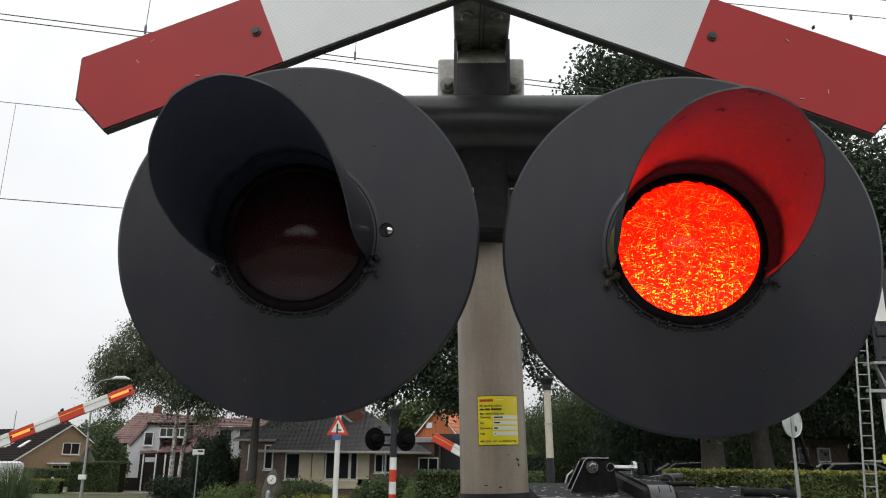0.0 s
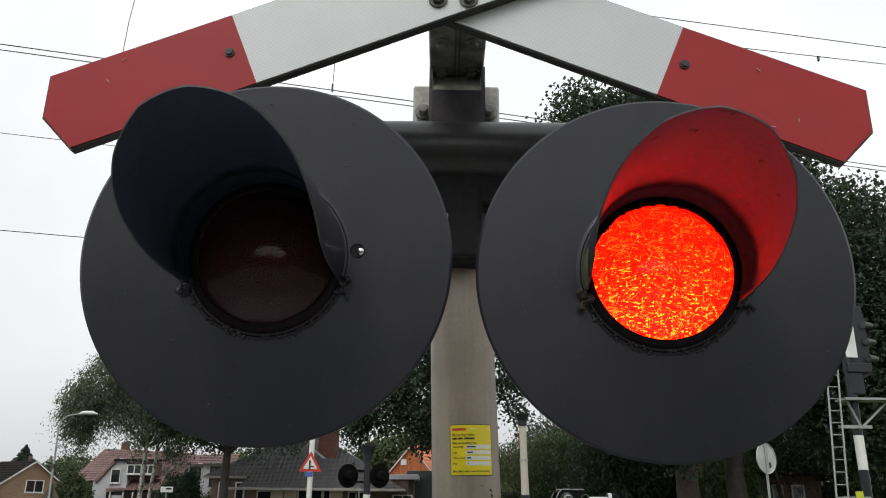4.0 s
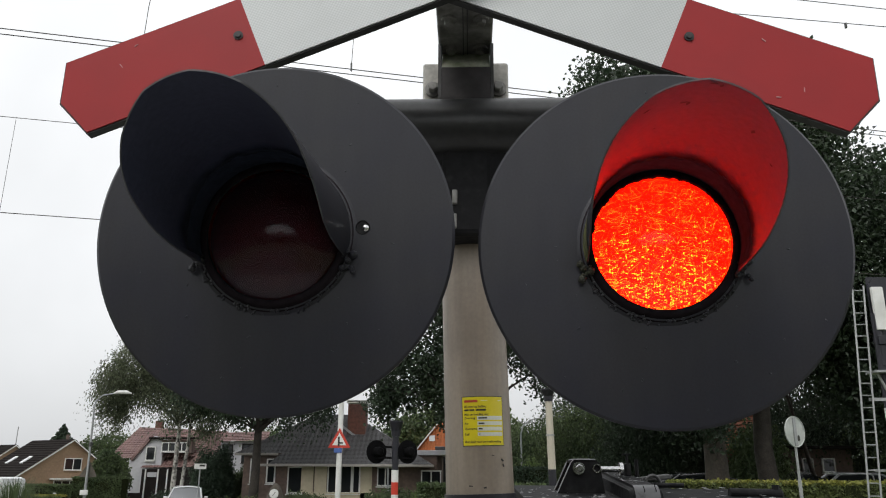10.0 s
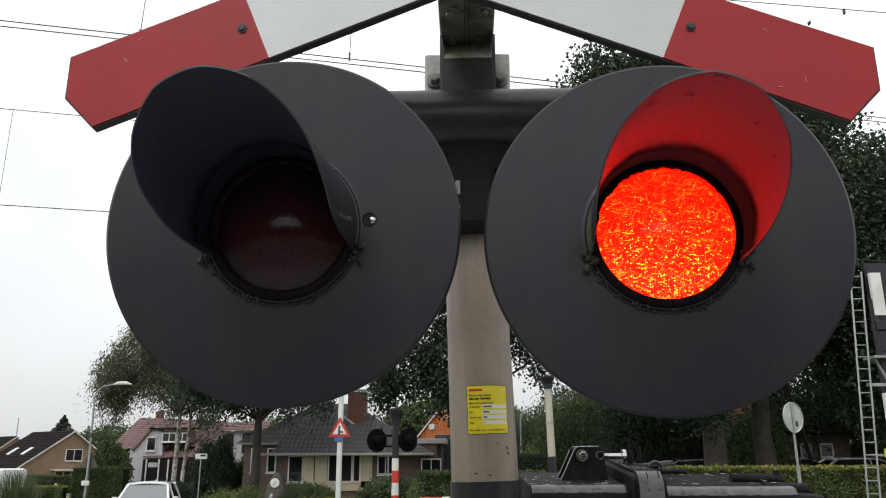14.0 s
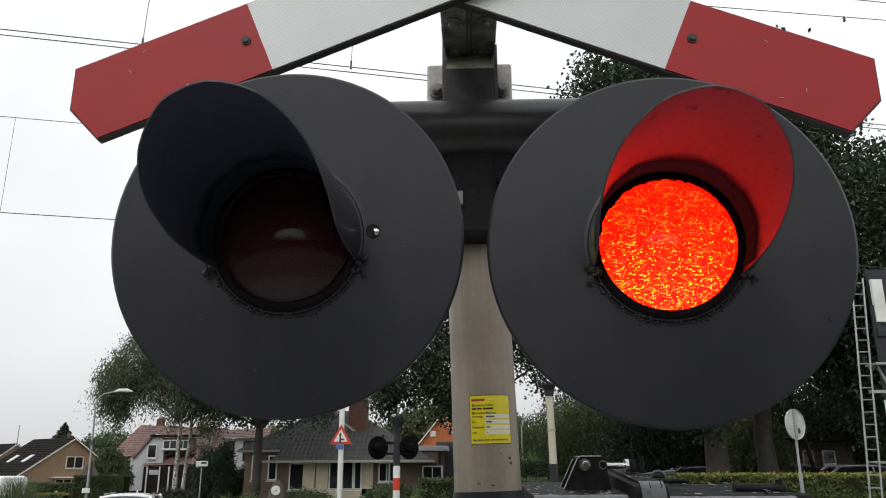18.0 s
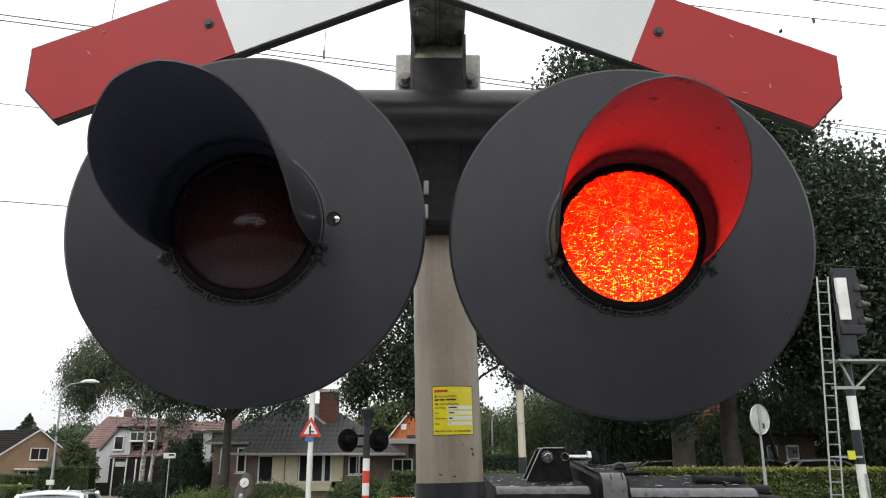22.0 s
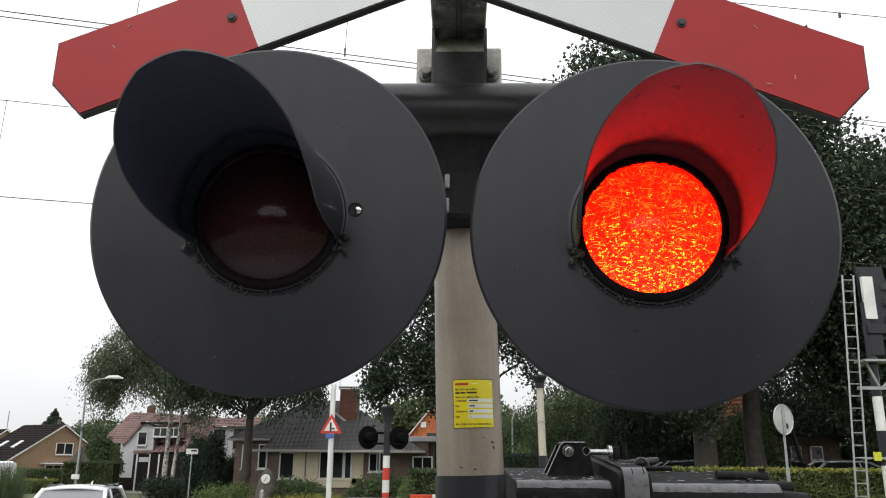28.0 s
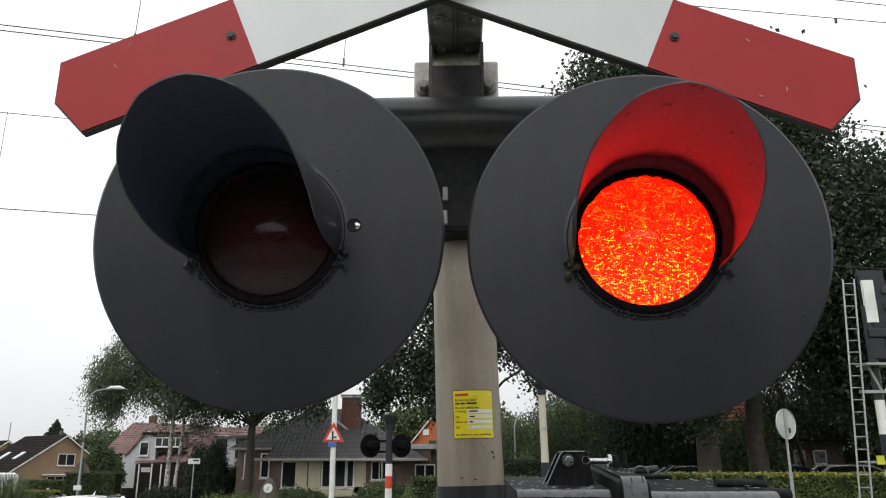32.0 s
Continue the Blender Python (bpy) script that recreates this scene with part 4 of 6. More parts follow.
def worn_rim(name, x0, x1, front, top, r, rise, seed, skirt=0.0):
    """The rounded front edge, worn, its wet sheen painted in grey, with a ragged border where the black coat has
    chipped off.
    """
    rnd = random.Random(seed)
    bm = B()
    cols, edge = [], 0.0
    n = int((x1 - x0) / 0.003)
    for k in range(n + 1):
        edge = min(max(edge * 0.85 + rnd.choice((0, 0, 0, rnd.uniform(-0.005, 0.005))), -0.008), 0.010)
        x = x0 + (x1 - x0) * k / n
        col = [bm.verts.new((x, front - 0.0012, top - r - skirt + 2 * edge))] if skirt else []
        for a in (2, 20, 36, 47, 58, 70) if skirt else (26 + 700 * abs(edge), 36, 47, 58, 70):
            c_, s_ = math.cos(radians(a)), math.sin(radians(a))
            col.append(bm.verts.new((x, front + r - (r + 0.0012) * c_, top - r + (r + 0.0012) * s_)))
        y = front + r * 0.85 + edge
        col.append(bm.verts.new((x, y, top + 0.0010 + rise * max(y - front - r, 0) - (max(front + r - y, 0) ** 2) / (2 * r))))
        cols.append(col)
    for p, q in zip(cols, cols[1:]):
        for k in range(len(p) - 1):
            bm.faces.new((p[k], q[k], q[k + 1], p[k + 1]))
    return part(name, bm, RIM, machine, "worn grey rounded edge with its wet sheen painted in", smooth=True)


worn_rim("front_rim", 0.003, 0.214, -0.03, 2.272, 0.030, 0.089, 3)
worn_rim("front_rim", 0.306, 0.597, -0.035, 2.268, 0.034, 0.081, 4)
for x, pts in ((0.250, 5), (0.275, 6)):
    q = [(x + rnd_ * 0.0022, -0.0765 + 0.003 * j, 2.262 + 0.0095 * j) for j, rnd_ in zip(range(pts), (0, 1, -0.5, 1.2, 0.3, 1.5))]
    bm = B()
    tube(bm, q, 0.0011, 5)
    part("crack", bm, WETBLACK, machine)
worn_rim("strap_rim", 0.231, 0.285, -0.075, 2.302, 0.036, 0.1, 5, 0.07)
bm = B()
tube(bm, [(0.14, -0.036, 2.178), (0.14, -0.042, 2.178)], 0.006, 16)
part("lock", bm, CHROME, machine)
for name_, y in (("bracket_cheek", 0.10), ("bracket_cheek", 0.16)):
    bm = B()
    slab(bm, [(0.085, 2.27), (0.125, 2.352), (0.132, 2.358), (0.185, 2.358), (0.193, 2.35), (0.206, 2.27)], y, y + 0.008)
    ck = part(name_, bm, WETBLACK, machine)
    bm = B()
    tube(bm, [(0.085, y, 2.272), (0.125, y, 2.352), (0.133, y, 2.3585), (0.184, y, 2.3585)], 0.0013, 6)
    part("worn_edge", bm, CHIP, ck)
bm = B()
box(bm, (0.155, 0.13, 2.354), (0.06, 0.06, 0.006), None, 0.001)
part("bracket_web", bm, WETBLACK, machine)
bm = B()
bolt(bm, (0.142, 0.10, 2.338), 0.0095, 0.02)
part("nut", bm, CHROME, machine)
bm = B()
lathe(bm, [(0.0075, 0.0), (0.0075, -0.005), (0.0105, -0.005), (0.0105, 0.0)], 24)
part("bush", bm, CHROME, machine).matrix_basis = pose(0.186, 0.10, 2.338)
bm = B()
tube(bm, [(0.19, 0.125, 2.336), (0.247, 0.125, 2.336)], 0.0070, 16)
part("shaft", bm, CHROME, machine, smooth=True)
bm = B()
lathe(bm, [(0.0, -0.004), (0.0165, -0.004), (0.0165, 0.004), (0.0, 0.004)], 20)
part("shaft_washer", bm, CHROME, machine).matrix_basis = pose(0.250, 0.125, 2.336, 0, 0, 90)
bm = B()
box(bm, (0.266, 0.125, 2.335), (0.014, 0.022, 0.03), None, 0.003)
tube(bm, [(0.266, 0.125, 2.34), (0.266, 0.125, 2.370)], 0.0035, 10)
box(bm, (0.266, 0.125, 2.371), (0.020, 0.010, 0.004), None, 0.001)
tube(bm, [(0.290, 0.13, 2.30), (0.290, 0.13, 2.36)], 0.005, 10)
part("clevis", bm, WETBLACK, machine)
bm = B()
box(bm, (0.335, 0.15, 2.316), (0.080, 0.03, 0.012), (0, -6, 8), 0.003)
part("latch_lever", bm, DARKSTEEL, machine)
bm = B()
tube(bm, [(0.325 + 0.017 * math.cos(k / 12 * 3.14), 0.12, 2.305 + 0.017 * math.sin(k / 12 * 3.14)) for k in range(13)], 0.004, 8)
part("shackle", bm, DARKSTEEL, machine)
bm = B()
tube(bm, [(0.20, 0.25, 2.300), (0.44, 0.25, 2.298)], 0.006, 8)
part("rod", bm, WETBLACK, machine)
bm = B()
tube(bm, [(0.50, 0.10, 2.284), (0.60, 0.10, 2.281), (0.62, 0.10, 2.279), (0.625, 0.10, 2.279)], [0.011, 0.012, 0.016, 0.012], 16)
tube(bm, [(0.55, 0.04, 2.262), (0.655, 0.05, 2.258)], 0.015, 16)
tube(bm, [(0.60, 0.0, 2.235), (0.67, 0.02, 2.230)], 0.02, 16)
part("linkage", bm, WETBLACK, machine)
bm = B()
tube(bm, [(0.612, 0.10, 2.285), (0.612, 0.10, 2.302)], 0.009, 6)
part("linkage_bolt", bm, WETBLACK, machine)
bm = B()
rnd = random.Random(9)
for k in range(95):
    x = rnd.choice((rnd.uniform(0.01, 0.22), rnd.uniform(0.31, 0.58)))
    y = rnd.uniform(0.01, 0.26)
    zz = 2.2705 + 0.0235 * (y - 0.0) / 0.27
    bmesh.ops.create_circle(bm, cap_ends=True, segments=6, radius=1, matrix=pose(x, y, zz + 0.0016, 7, 0, rnd.uniform(0, 90)) @ Matrix.Diagonal((rnd.uniform(0.003, 0.013), rnd.uniform(0.003, 0.010), 1, 1)))
tagged(part("bare_chips", bm, CHIP, machine, "bare grey chips in the paint"), kind="stuff")
bm = B()
for k in range(46):
    x = rnd.uniform(0.231, 0.285)
    y = rnd.uniform(-0.02, 0.28)
    zz = 2.302 + 0.034 * (y + 0.03) / 0.33
    bmesh.ops.create_circle(bm, cap_ends=True, segments=6, radius=1, matrix=pose(x, y, zz + 0.002, 7, 0, rnd.uniform(0, 90)) @ Matrix.Diagonal((rnd.uniform(0.002, 0.007), rnd.uniform(0.0015, 0.005), 1, 1)))
tagged(part("strap_chips", bm, CHIP, machine), kind="stuff")
# hose from the post's foot to the drive
bm = B()
tube(bm, [(-0.02, -0.02, 2.05), (0.0, -0.05, 2.14), (0.02, -0.045, 2.20), (0.05, -0.035, 2.23)], 0.014, 12)
part("cable_sleeve", bm, WETBLACK, machine, smooth=True)

# ---- trees, hedges and bushes ----
def leaf_mesh(name, pts, dirs, size, rnd, stretch=1.5, fold=0.25):
    """Many small folded leaves as one mesh: four corners, two faces each."""
    n = len(pts)
    pts = np.array(pts)
    g = np.random.default_rng(rnd)
    d = np.array(dirs) if dirs is not None else g.normal(size=(n, 3))
    d /= np.linalg.norm(d, axis=1)[:, None]
    o = np.cross(d, g.normal(size=(n, 3)))
    o /= np.maximum(np.linalg.norm(o, axis=1), 1e-6)[:, None]
    up = np.cross(d, o)
    s = size * g.uniform(0.6, 1.35, (n, 1))
    a, c = pts - d * s * stretch * 0.5, pts + d * s * stretch * 0.5
    b, e = pts + o * s * 0.5 + up * s * fold, pts - o * s * 0.5 + up * s * fold
    v = np.stack([a, b, c, e], 1).reshape(-1, 3)
    i = np.arange(n) * 4
    f = np.concatenate([np.stack([i, i + 1, i + 2], 1), np.stack([i, i + 2, i + 3], 1)])
    me = bpy.data.meshes.new(name)
    me.from_pydata(v.tolist(), [], f.tolist())
    return me


def crown_points(lobes, count, rnd, cluster=14, tight=0.32, droop=0.0):
    """Leaf places in clumps near the surface of several lobes (centre, radii)."""
    g = np.random.default_rng(rnd)
    vol = np.array([l[1][0] * l[1][1] * l[1][2] for l in lobes]) ** 0.67
    which = g.choice(len(lobes), count // cluster, p=vol / vol.sum())
    c, r = np.array([lobes[k][0] for k in which]), np.array([lobes[k][1] for k in which])
    u = g.normal(size=(len(which), 3))
    u /= np.linalg.norm(u, axis=1)[:, None]
    u *= g.uniform(0.15, 1.0, (len(which), 1)) ** 0.4
    mid = c + u * r
    pts = np.repeat(mid, cluster, 0)
    spread = g.normal(size=pts.shape) * tight
    if droop:
        # hanging twigs: each clump leans its own way as it falls
        fall = np.abs(g.normal(size=len(pts))) * droop
        way = np.repeat(g.normal(size=(len(mid), 2)) * 0.25, cluster, 0)
        pts[:, :2] += way * fall[:, None]
        pts[:, 2] -= fall
    return pts + spread, mid


def tree(name, label, base, height, trunk_r, lobes, count, leaf, mat_leaf, mat_bark, seed, tight=0.32, cluster=14, droop=0.0, stretch=1.5, lean=(0, 0), forks=14, group="", bare=0.35, limb=None):
    rnd = random.Random(seed)
    t = thing(name, label, "tree", pose(*base), group)
    bm = B()
    top = Vector((lean[0], lean[1], height * 0.8))
    knots = [Vector((lean[0] * k / 5 + rnd.uniform(-1, 1) * trunk_r * 0.4, lean[1] * k / 5, height * 0.8 * k / 5)) for k in range(6)]
    tube(bm, knots, [trunk_r * 1.25, trunk_r, trunk_r * 0.85, trunk_r * 0.65, trunk_r * 0.42, trunk_r * 0.15], 10)
    part("trunk", bm, mat_bark, t, smooth=True)
    pts, mids = crown_points(lobes, count, seed, cluster, tight=tight, droop=droop)
    bm = B()
    for k in range(forks):
        q = Vector(mids[rnd.randrange(len(mids))])
        f = min(max(q.z / height * 0.75, bare), 0.92)
        s = knots[0].lerp(top, f) if f > 0 else knots[1]
        w = trunk_r * (1 - f) * 0.36 + 0.02
        m = s.lerp(q, 0.5) + Vector((rnd.uniform(-0.3, 0.3), rnd.uniform(-0.3, 0.3), rnd.uniform(0.1, 0.7)))
        tube(bm, [s, m, q], [w, w * 0.6, w * 0.15], 6)
    part("branching", bm, limb or mat_bark, t, smooth=True)
    dirs = None
    if droop:
        g = np.random.default_rng(seed + 1)
        dirs = g.normal(size=(len(pts), 3)) * 0.5 + np.array([0, 0, -1.0])
    me = leaf_mesh("crown", pts, dirs, leaf, seed, stretch)
    me.materials.append(mat_leaf)
    tagged(new("crown", me), kind="stuff").parent = t
    return t


def hedge(name, label, x0, x1, y, depth, height, mat_leaf, seed, leaf=0.07, per=900, turn=0.0, z0=0.0, top_mat=None, base=None, category="hedge"):
    """A clipped hedge: a dark core and a skin of leaves."""
    ln = x1 - x0
    t = thing(name, label, category, base or pose((x0 + x1) / 2, y, z0, 0, 0, turn))
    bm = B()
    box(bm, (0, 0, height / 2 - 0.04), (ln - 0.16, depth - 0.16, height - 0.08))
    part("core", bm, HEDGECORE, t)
    g = np.random.default_rng(seed)
    n = int(per * ln * height)
    p = np.stack([g.uniform(-ln / 2, ln / 2, n), -depth / 2 + np.abs(g.normal(size=n)) * 0.05, g.uniform(0, height, n)], 1)
    p[:, 1] += 0.05 * np.sin(p[:, 0] * 3.1) + 0.04 * np.sin(p[:, 2] * 5 + p[:, 0])
    me = leaf_mesh("leaves", p, None, leaf, seed)
    me.materials.append(mat_leaf)
    tagged(new("leaves", me), kind="stuff").parent = t
    n2 = int(per * ln * depth * 0.8)
    q = np.stack([g.uniform(-ln / 2, ln / 2, n2), g.uniform(-depth / 2, depth / 2, n2), height + g.normal(size=n2) * 0.035], 1)
    me = leaf_mesh("top_leaves", q, None, leaf, seed + 5)
    me.materials.append(top_mat or mat_leaf)
    tagged(new("top_leaves", me), kind="stuff").parent = t
    return t


def bush(name, label, at, radii, count, leaf, mat_leaf, seed, tight=0.12, category="bush"):
    rnd = random.Random(seed)
    t = thing(name, label, category, pose(*at))
    lobes = [((rnd.uniform(-0.5, 0.5) * radii[0], rnd.uniform(-0.5, 0.5) * radii[1], radii[2] * rnd.uniform(0.6, 1.1)), (radii[0] * rnd.uniform(0.45, 0.7), radii[1] * 0.6, radii[2] * rnd.uniform(0.6, 0.9))) for _ in range(6)]
    pts, mids = crown_points(lobes, count, seed, tight=tight)
    pts[:, 2] = np.abs(pts[:, 2])
    bm = B()
    for k in range(10):
        q = Vector(mids[rnd.randrange(len(mids))])
        tube(bm, [(0, 0, 0), q * 0.5 + Vector((0, 0, 0.1)), q], [0.03, 0.02, 0.006], 5)
    part("stems", bm, BARK, t)
    me = leaf_mesh("leaves", pts, None, leaf, seed)
    me.materials.append(mat_leaf)
    tagged(new("leaves", me), kind="stuff").parent = t
    return t


tree("birch_tree", "large drooping birch with pale trunks before the white house", (-17.6, 46, 0), 15, 0.14,
     [((x + 0.7, y, z), r) for (x, y, z), r in (((-4.9, 0, 7.7), (1.3, 2.0, 1.3)), ((-3.6, 0, 9.0), (1.7, 2.2, 1.8)), ((-1.6, 0, 10.4), (2.4, 2.6, 2.8)), ((1.4, 0, 10.0), (3.0, 3, 3.0)), ((4.2, 0, 8.8), (2.4, 2.6, 2.2)), ((-4.9, 0.3, 6.4), (0.9, 1.4, 0.9)), ((-2.2, 0, 7.4), (1.6, 1.6, 1.0)), ((1.2, 0, 7.2), (2.4, 1.2, 0.7)), ((3.4, -1, 7.5), (3.2, 1.4, 1.0)), ((6.2, -1, 7.6), (2.2, 1.4, 1.0)), ((0.4, -1, 7.9), (2.0, 1.2, 0.8)), ((-0.4, -1.5, 5.9), (1.0, 0.6, 0.6)), ((1.5, -1.5, 5.3), (0.8, 0.6, 0.6)), ((3.2, -1.5, 6.3), (1.0, 0.6, 0.5)), ((5.0, -1, 6.6), (1.4, 0.7, 0.6)))],
     108000, 0.072, LEAF_BIRCH, BIRCHBARK, 11, tight=0.17, cluster=34, droop=0.62, stretch=1.9, forks=30, bare=0.42, limb=BARK)
tree("birch_tree", "slender pale birch stem beside the larger birch", (-17.05, 45.6, 0), 12, 0.11,
     [((0.7, 0, 8.2), (2.2, 1.6, 1.6))], 9000, 0.085, LEAF_BIRCH, BIRCHBARK, 12, droop=0.9, stretch=1.8, lean=(0.6, 0), limb=BARK, forks=8, bare=0.5)
street = tree("street_tree", "dark leaved street tree before the slate-roofed house", (-10.6, 38, 0), 12, 0.225,
     [((-0.55, 0, 8.4), (4.0, 3, 3.0)), ((-2.75, 0, 6.7), (1.7, 2, 0.9)), ((1.35, 0, 6.7), (1.5, 2, 0.8)), ((2.9, -0.6, 5.75), (1.1, 0.6, 0.55)), ((2.9, -0.6, 5.9), (1.0, 0.6, 0.5)), ((1.75, -0.8, 5.2), (0.4, 0.3, 0.55)), ((-1.0, -0.6, 5.7), (1.0, 0.5, 0.4))], 40000, 0.10, LEAF_DARK, BARK, 13, tight=0.2, cluster=26, droop=0.5, forks=22, bare=0.46)
bm = B()
tube(bm, [(0.05, -0.1, 4.3), (0.8, -0.2, 4.95), (1.5, -0.4, 5.75), (2.0, -0.5, 6.5)], [0.10, 0.08, 0.06, 0.03], 8)
part("limb", bm, BARK, street, smooth=True)
tree("oak_tree", "tall dark oak with gaps of sky in its crown", (0.3, 34, 0), 20, 0.32,
     [((x - 1.2, y, z), r) for (x, y, z), r in (((-1.9, 0, 6.6), (1.5, 2.2, 1.5)), ((0.2, 0, 6.7), (1.7, 2.6, 1.7)), ((1.9, 0, 8.6), (1.4, 3, 1.6)), ((0.4, 0, 12), (4.0, 4, 4.5)), ((0.8, 0, 16), (3.2, 3.4, 3.0)), ((-3.0, 0, 5.4), (0.6, 1.2, 0.9)), ((0.0, 0, 4.9), (0.7, 1.2, 0.7)), ((3.7, 0, 7.3), (0.75, 1, 1.0)), ((4.3, 0, 6.1), (0.4, 0.6, 0.5)))],
     60000, 0.12, LEAF_DARK, BARK, 14, tight=0.24, cluster=24, forks=44, bare=0.25)
tree("beech_tree", "massive dark green tree towering behind the hedge", (11.9, 31, 0), 21, 0.36,
     [((0.5, 0, 12), (6.2, 5, 5.5)), ((-4.6, 0, 14.5), (3.2, 4, 4.6)), ((-5.2, 0, 17.9), (2.6, 3, 2.6)), ((-2.6, 0, 18.4), (2.6, 3, 2.2)), ((5.4, 0, 11.0), (5.0, 4, 5.0)), ((0, 0, 17.0), (4.6, 4, 3.8)), ((6.6, 0, 6.4), (4.2, 3.5, 3.0)), ((-3, 1, 9.0), (3.5, 3, 3.0)), ((10.5, 0, 9.5), (4, 4, 4.5))],
     190000, 0.145, LEAF_DARK, BARK, 15, tight=0.4, forks=40, bare=0.5)
tree("lime_tree", "broad tree with a thick pale brown trunk behind the hedge", (9.55, 30, 0), 16, 0.44,
     [((0, 0, 9.5), (4.2, 4, 4.0)), ((-1.6, 0, 6.2), (2.4, 2, 1.6)), ((1.8, 0, 7.4), (1.6, 2, 1.4)), ((-0.5, -1.3, 4.6), (1.0, 0.8, 0.9))], 50000, 0.12, LEAF_DARK, PALEBARK, 16, forks=22)
for k, (x, y, h, s, m_) in enumerate(((4.6, 54, 6.0, 3.2, LEAF_MID), (9.0, 58, 8.2, 4.0, LEAF_DARK), (7.0, 46, 6.6, 3.0, LEAF_MID), (11.2, 44, 7.0, 3.0, LEAF_DARK), (9.0, 40, 5.6, 1.8, LEAF_DARK), (13.1, 35.6, 3.4, 0.6, LEAF_MID), (3.2, 60, 5.6, 2.6, LEAF_MID), (14.5, 50, 10.5, 4.0, LEAF_DARK), (19.5, 44, 9.5, 4.0, LEAF_DARK), (25, 42, 10, 4.5, LEAF_MID), (30, 46, 11, 5, LEAF_MID))):
    tree("garden_tree", "leafy green garden tree in the belt behind the road", (x, y, ground_z(x, y)), h, 0.16,
         [((0, 0, h * 0.62), (s, s, h * 0.36)), ((s * 0.4, 0, h * 0.38), (s * 0.8, s, h * 0.28)), ((-s * 0.5, 0, h * 0.32), (s * 0.8, s, h * 0.27))],
         42000, 0.105, m_, BARK, 30 + k, tight=0.4, droop=0.3, forks=16, group="garden trees")
for k, (x, y, h, s) in enumerate(((-60, 130, 9, 8), (-44, 140, 8, 8), (-4.8, 80, 9.2, 5.5), (2, 78, 8.4, 5), (-26, 100, 8, 6))):
    tree("far_tree", "round-headed green tree far behind the roofs", (x, y, 0), h, 0.2, [((0, 0, h * 0.6), (s * 0.7, s * 0.7, h * 0.4)), ((s * 0.4, 0, h * 0.5), (s * 0.6, s * 0.6, h * 0.36)), ((-s * 0.4, 0, h * 0.45), (s * 0.6, s * 0.6, h * 0.36))],
         9000, 0.3, LEAF_MID, BARK, 50 + k, tight=0.5, forks=10, group="far trees")
# unseen trees added behind the camera; they darken low reflections on plates and lenses
for k, (x, y, h, s_) in enumerate(((-24, -27, 5.6, 4.5), (-13, -30, 6.2, 4.5), (-3, -32, 5.2, 4), (8, -30, 6, 4.5), (19, -27, 5.6, 4.5))):
    tree("garden_tree", "unseen leafy tree added behind the viewer for dark reflections", (x, y, 0), h, 0.25, [((0, 0, h * 0.6), (s_, s_, h * 0.4)), ((s_ * 0.5, 0, h * 0.4), (s_, s_, h * 0.35)), ((-s_ * 0.5, 0, h * 0.38), (s_, s_, h * 0.36))],
         9000, 0.42, LEAF_DARK, BARK, 80 + k, tight=0.6, forks=10, group="garden trees")
tree("slender_tree", "slender leaning pale stem among the dark trees", (17.1, 38.4, 0.98), 9.5, 0.11, [((-1.4, 0, 8.0), (1.6, 1.4, 1.4))], 5000, 0.12, LEAF_DARK, PALEBARK, 91, lean=(-1.7, 0), forks=5)
spruce = thing("spruce_tree", "dark pointed spruce behind the ochre house", "tree", pose(-51.9, 98, -0.2))
bm = B()
tube(bm, [(0, 0, 0), (0, 0, 8)], [0.2, 0.03], 8)
part("trunk", bm, BARK, spruce)
g_ = np.random.default_rng(7)
hh = 8.5 - 7.5 * g_.uniform(0, 1, 12000) ** 0.62
tier = 0.72 + 0.28 * ((hh * 1.9) % 1.0 < 0.5)
rr = (8.6 - hh) * 0.78 * tier * g_.uniform(0.1, 1, 12000) ** 0.5
aa = g_.uniform(0, 6.283, 12000)
me = leaf_mesh("needles", np.stack([rr * np.cos(aa), rr * np.sin(aa), hh - rr * 0.25], 1), None, 0.19, 7)
me.materials.append(LEAF_CONIFER)
tagged(new("needles", me), kind="stuff").parent = spruce

bush("round_shrub_tree", "bushy green shrub tree before the white house", (-25.0, 54, 0), (1.5, 1.2, 2.2), 22800, 0.112, LEAF_MID, 61)
bush("yew_bush", "dense dark upright conifer bush by the drive", (-13.8, 41.6, 0), (1.15, 1.0, 2.05), 38000, 0.070, LEAF_CONIFER, 62)
bush("garden_bush", "dark green bush by the front garden", (-16.4, 43.2, 0), (1.6, 1.0, 0.75), 11400, 0.070, LEAF_DARK, 63)
bush("garden_bush", "fresh green bush beside the brick house", (-13.0, 43.5, 0), (1.0, 0.9, 1.6), 11400, 0.084, LEAF_MID, 64)
bush("garden_bush", "rounded green bush under the windows", (-7.6, 37.2, 0), (1.5, 0.9, 0.75), 13300, 0.063, LEAF_MID, 65)
bush("garden_bush", "large rhododendron bush in the front garden", (-3.6, 34.5, 0), (1.5, 1.0, 0.95), 15200, 0.077, LEAF_MID, 66)
bush("garden_bush", "light green bush beside the far post", (2.6, 35.8, 0), (1.0, 0.7, 1.65), 13300, 0.063, LEAF_LIGHT, 70)
bush("flowering_shrub", "small green shrub with pale flowers", (-1.6, 33.2, 0), (1.0, 0.7, 0.85), 9500, 0.063, LEAF_LIGHT, 67)
bush("ground_cover", "yellow-green ground cover before the house", (-6.6, 35.0, 0), (2.6, 0.7, 0.42), 9500, 0.063, LEAF_YELLOW, 68)
bush("ground_cover", "pale green low plants in the front garden", (-11.6, 37.5, 0), (1.7, 0.7, 0.6), 7600, 0.063, LEAF_LIGHT, 69)
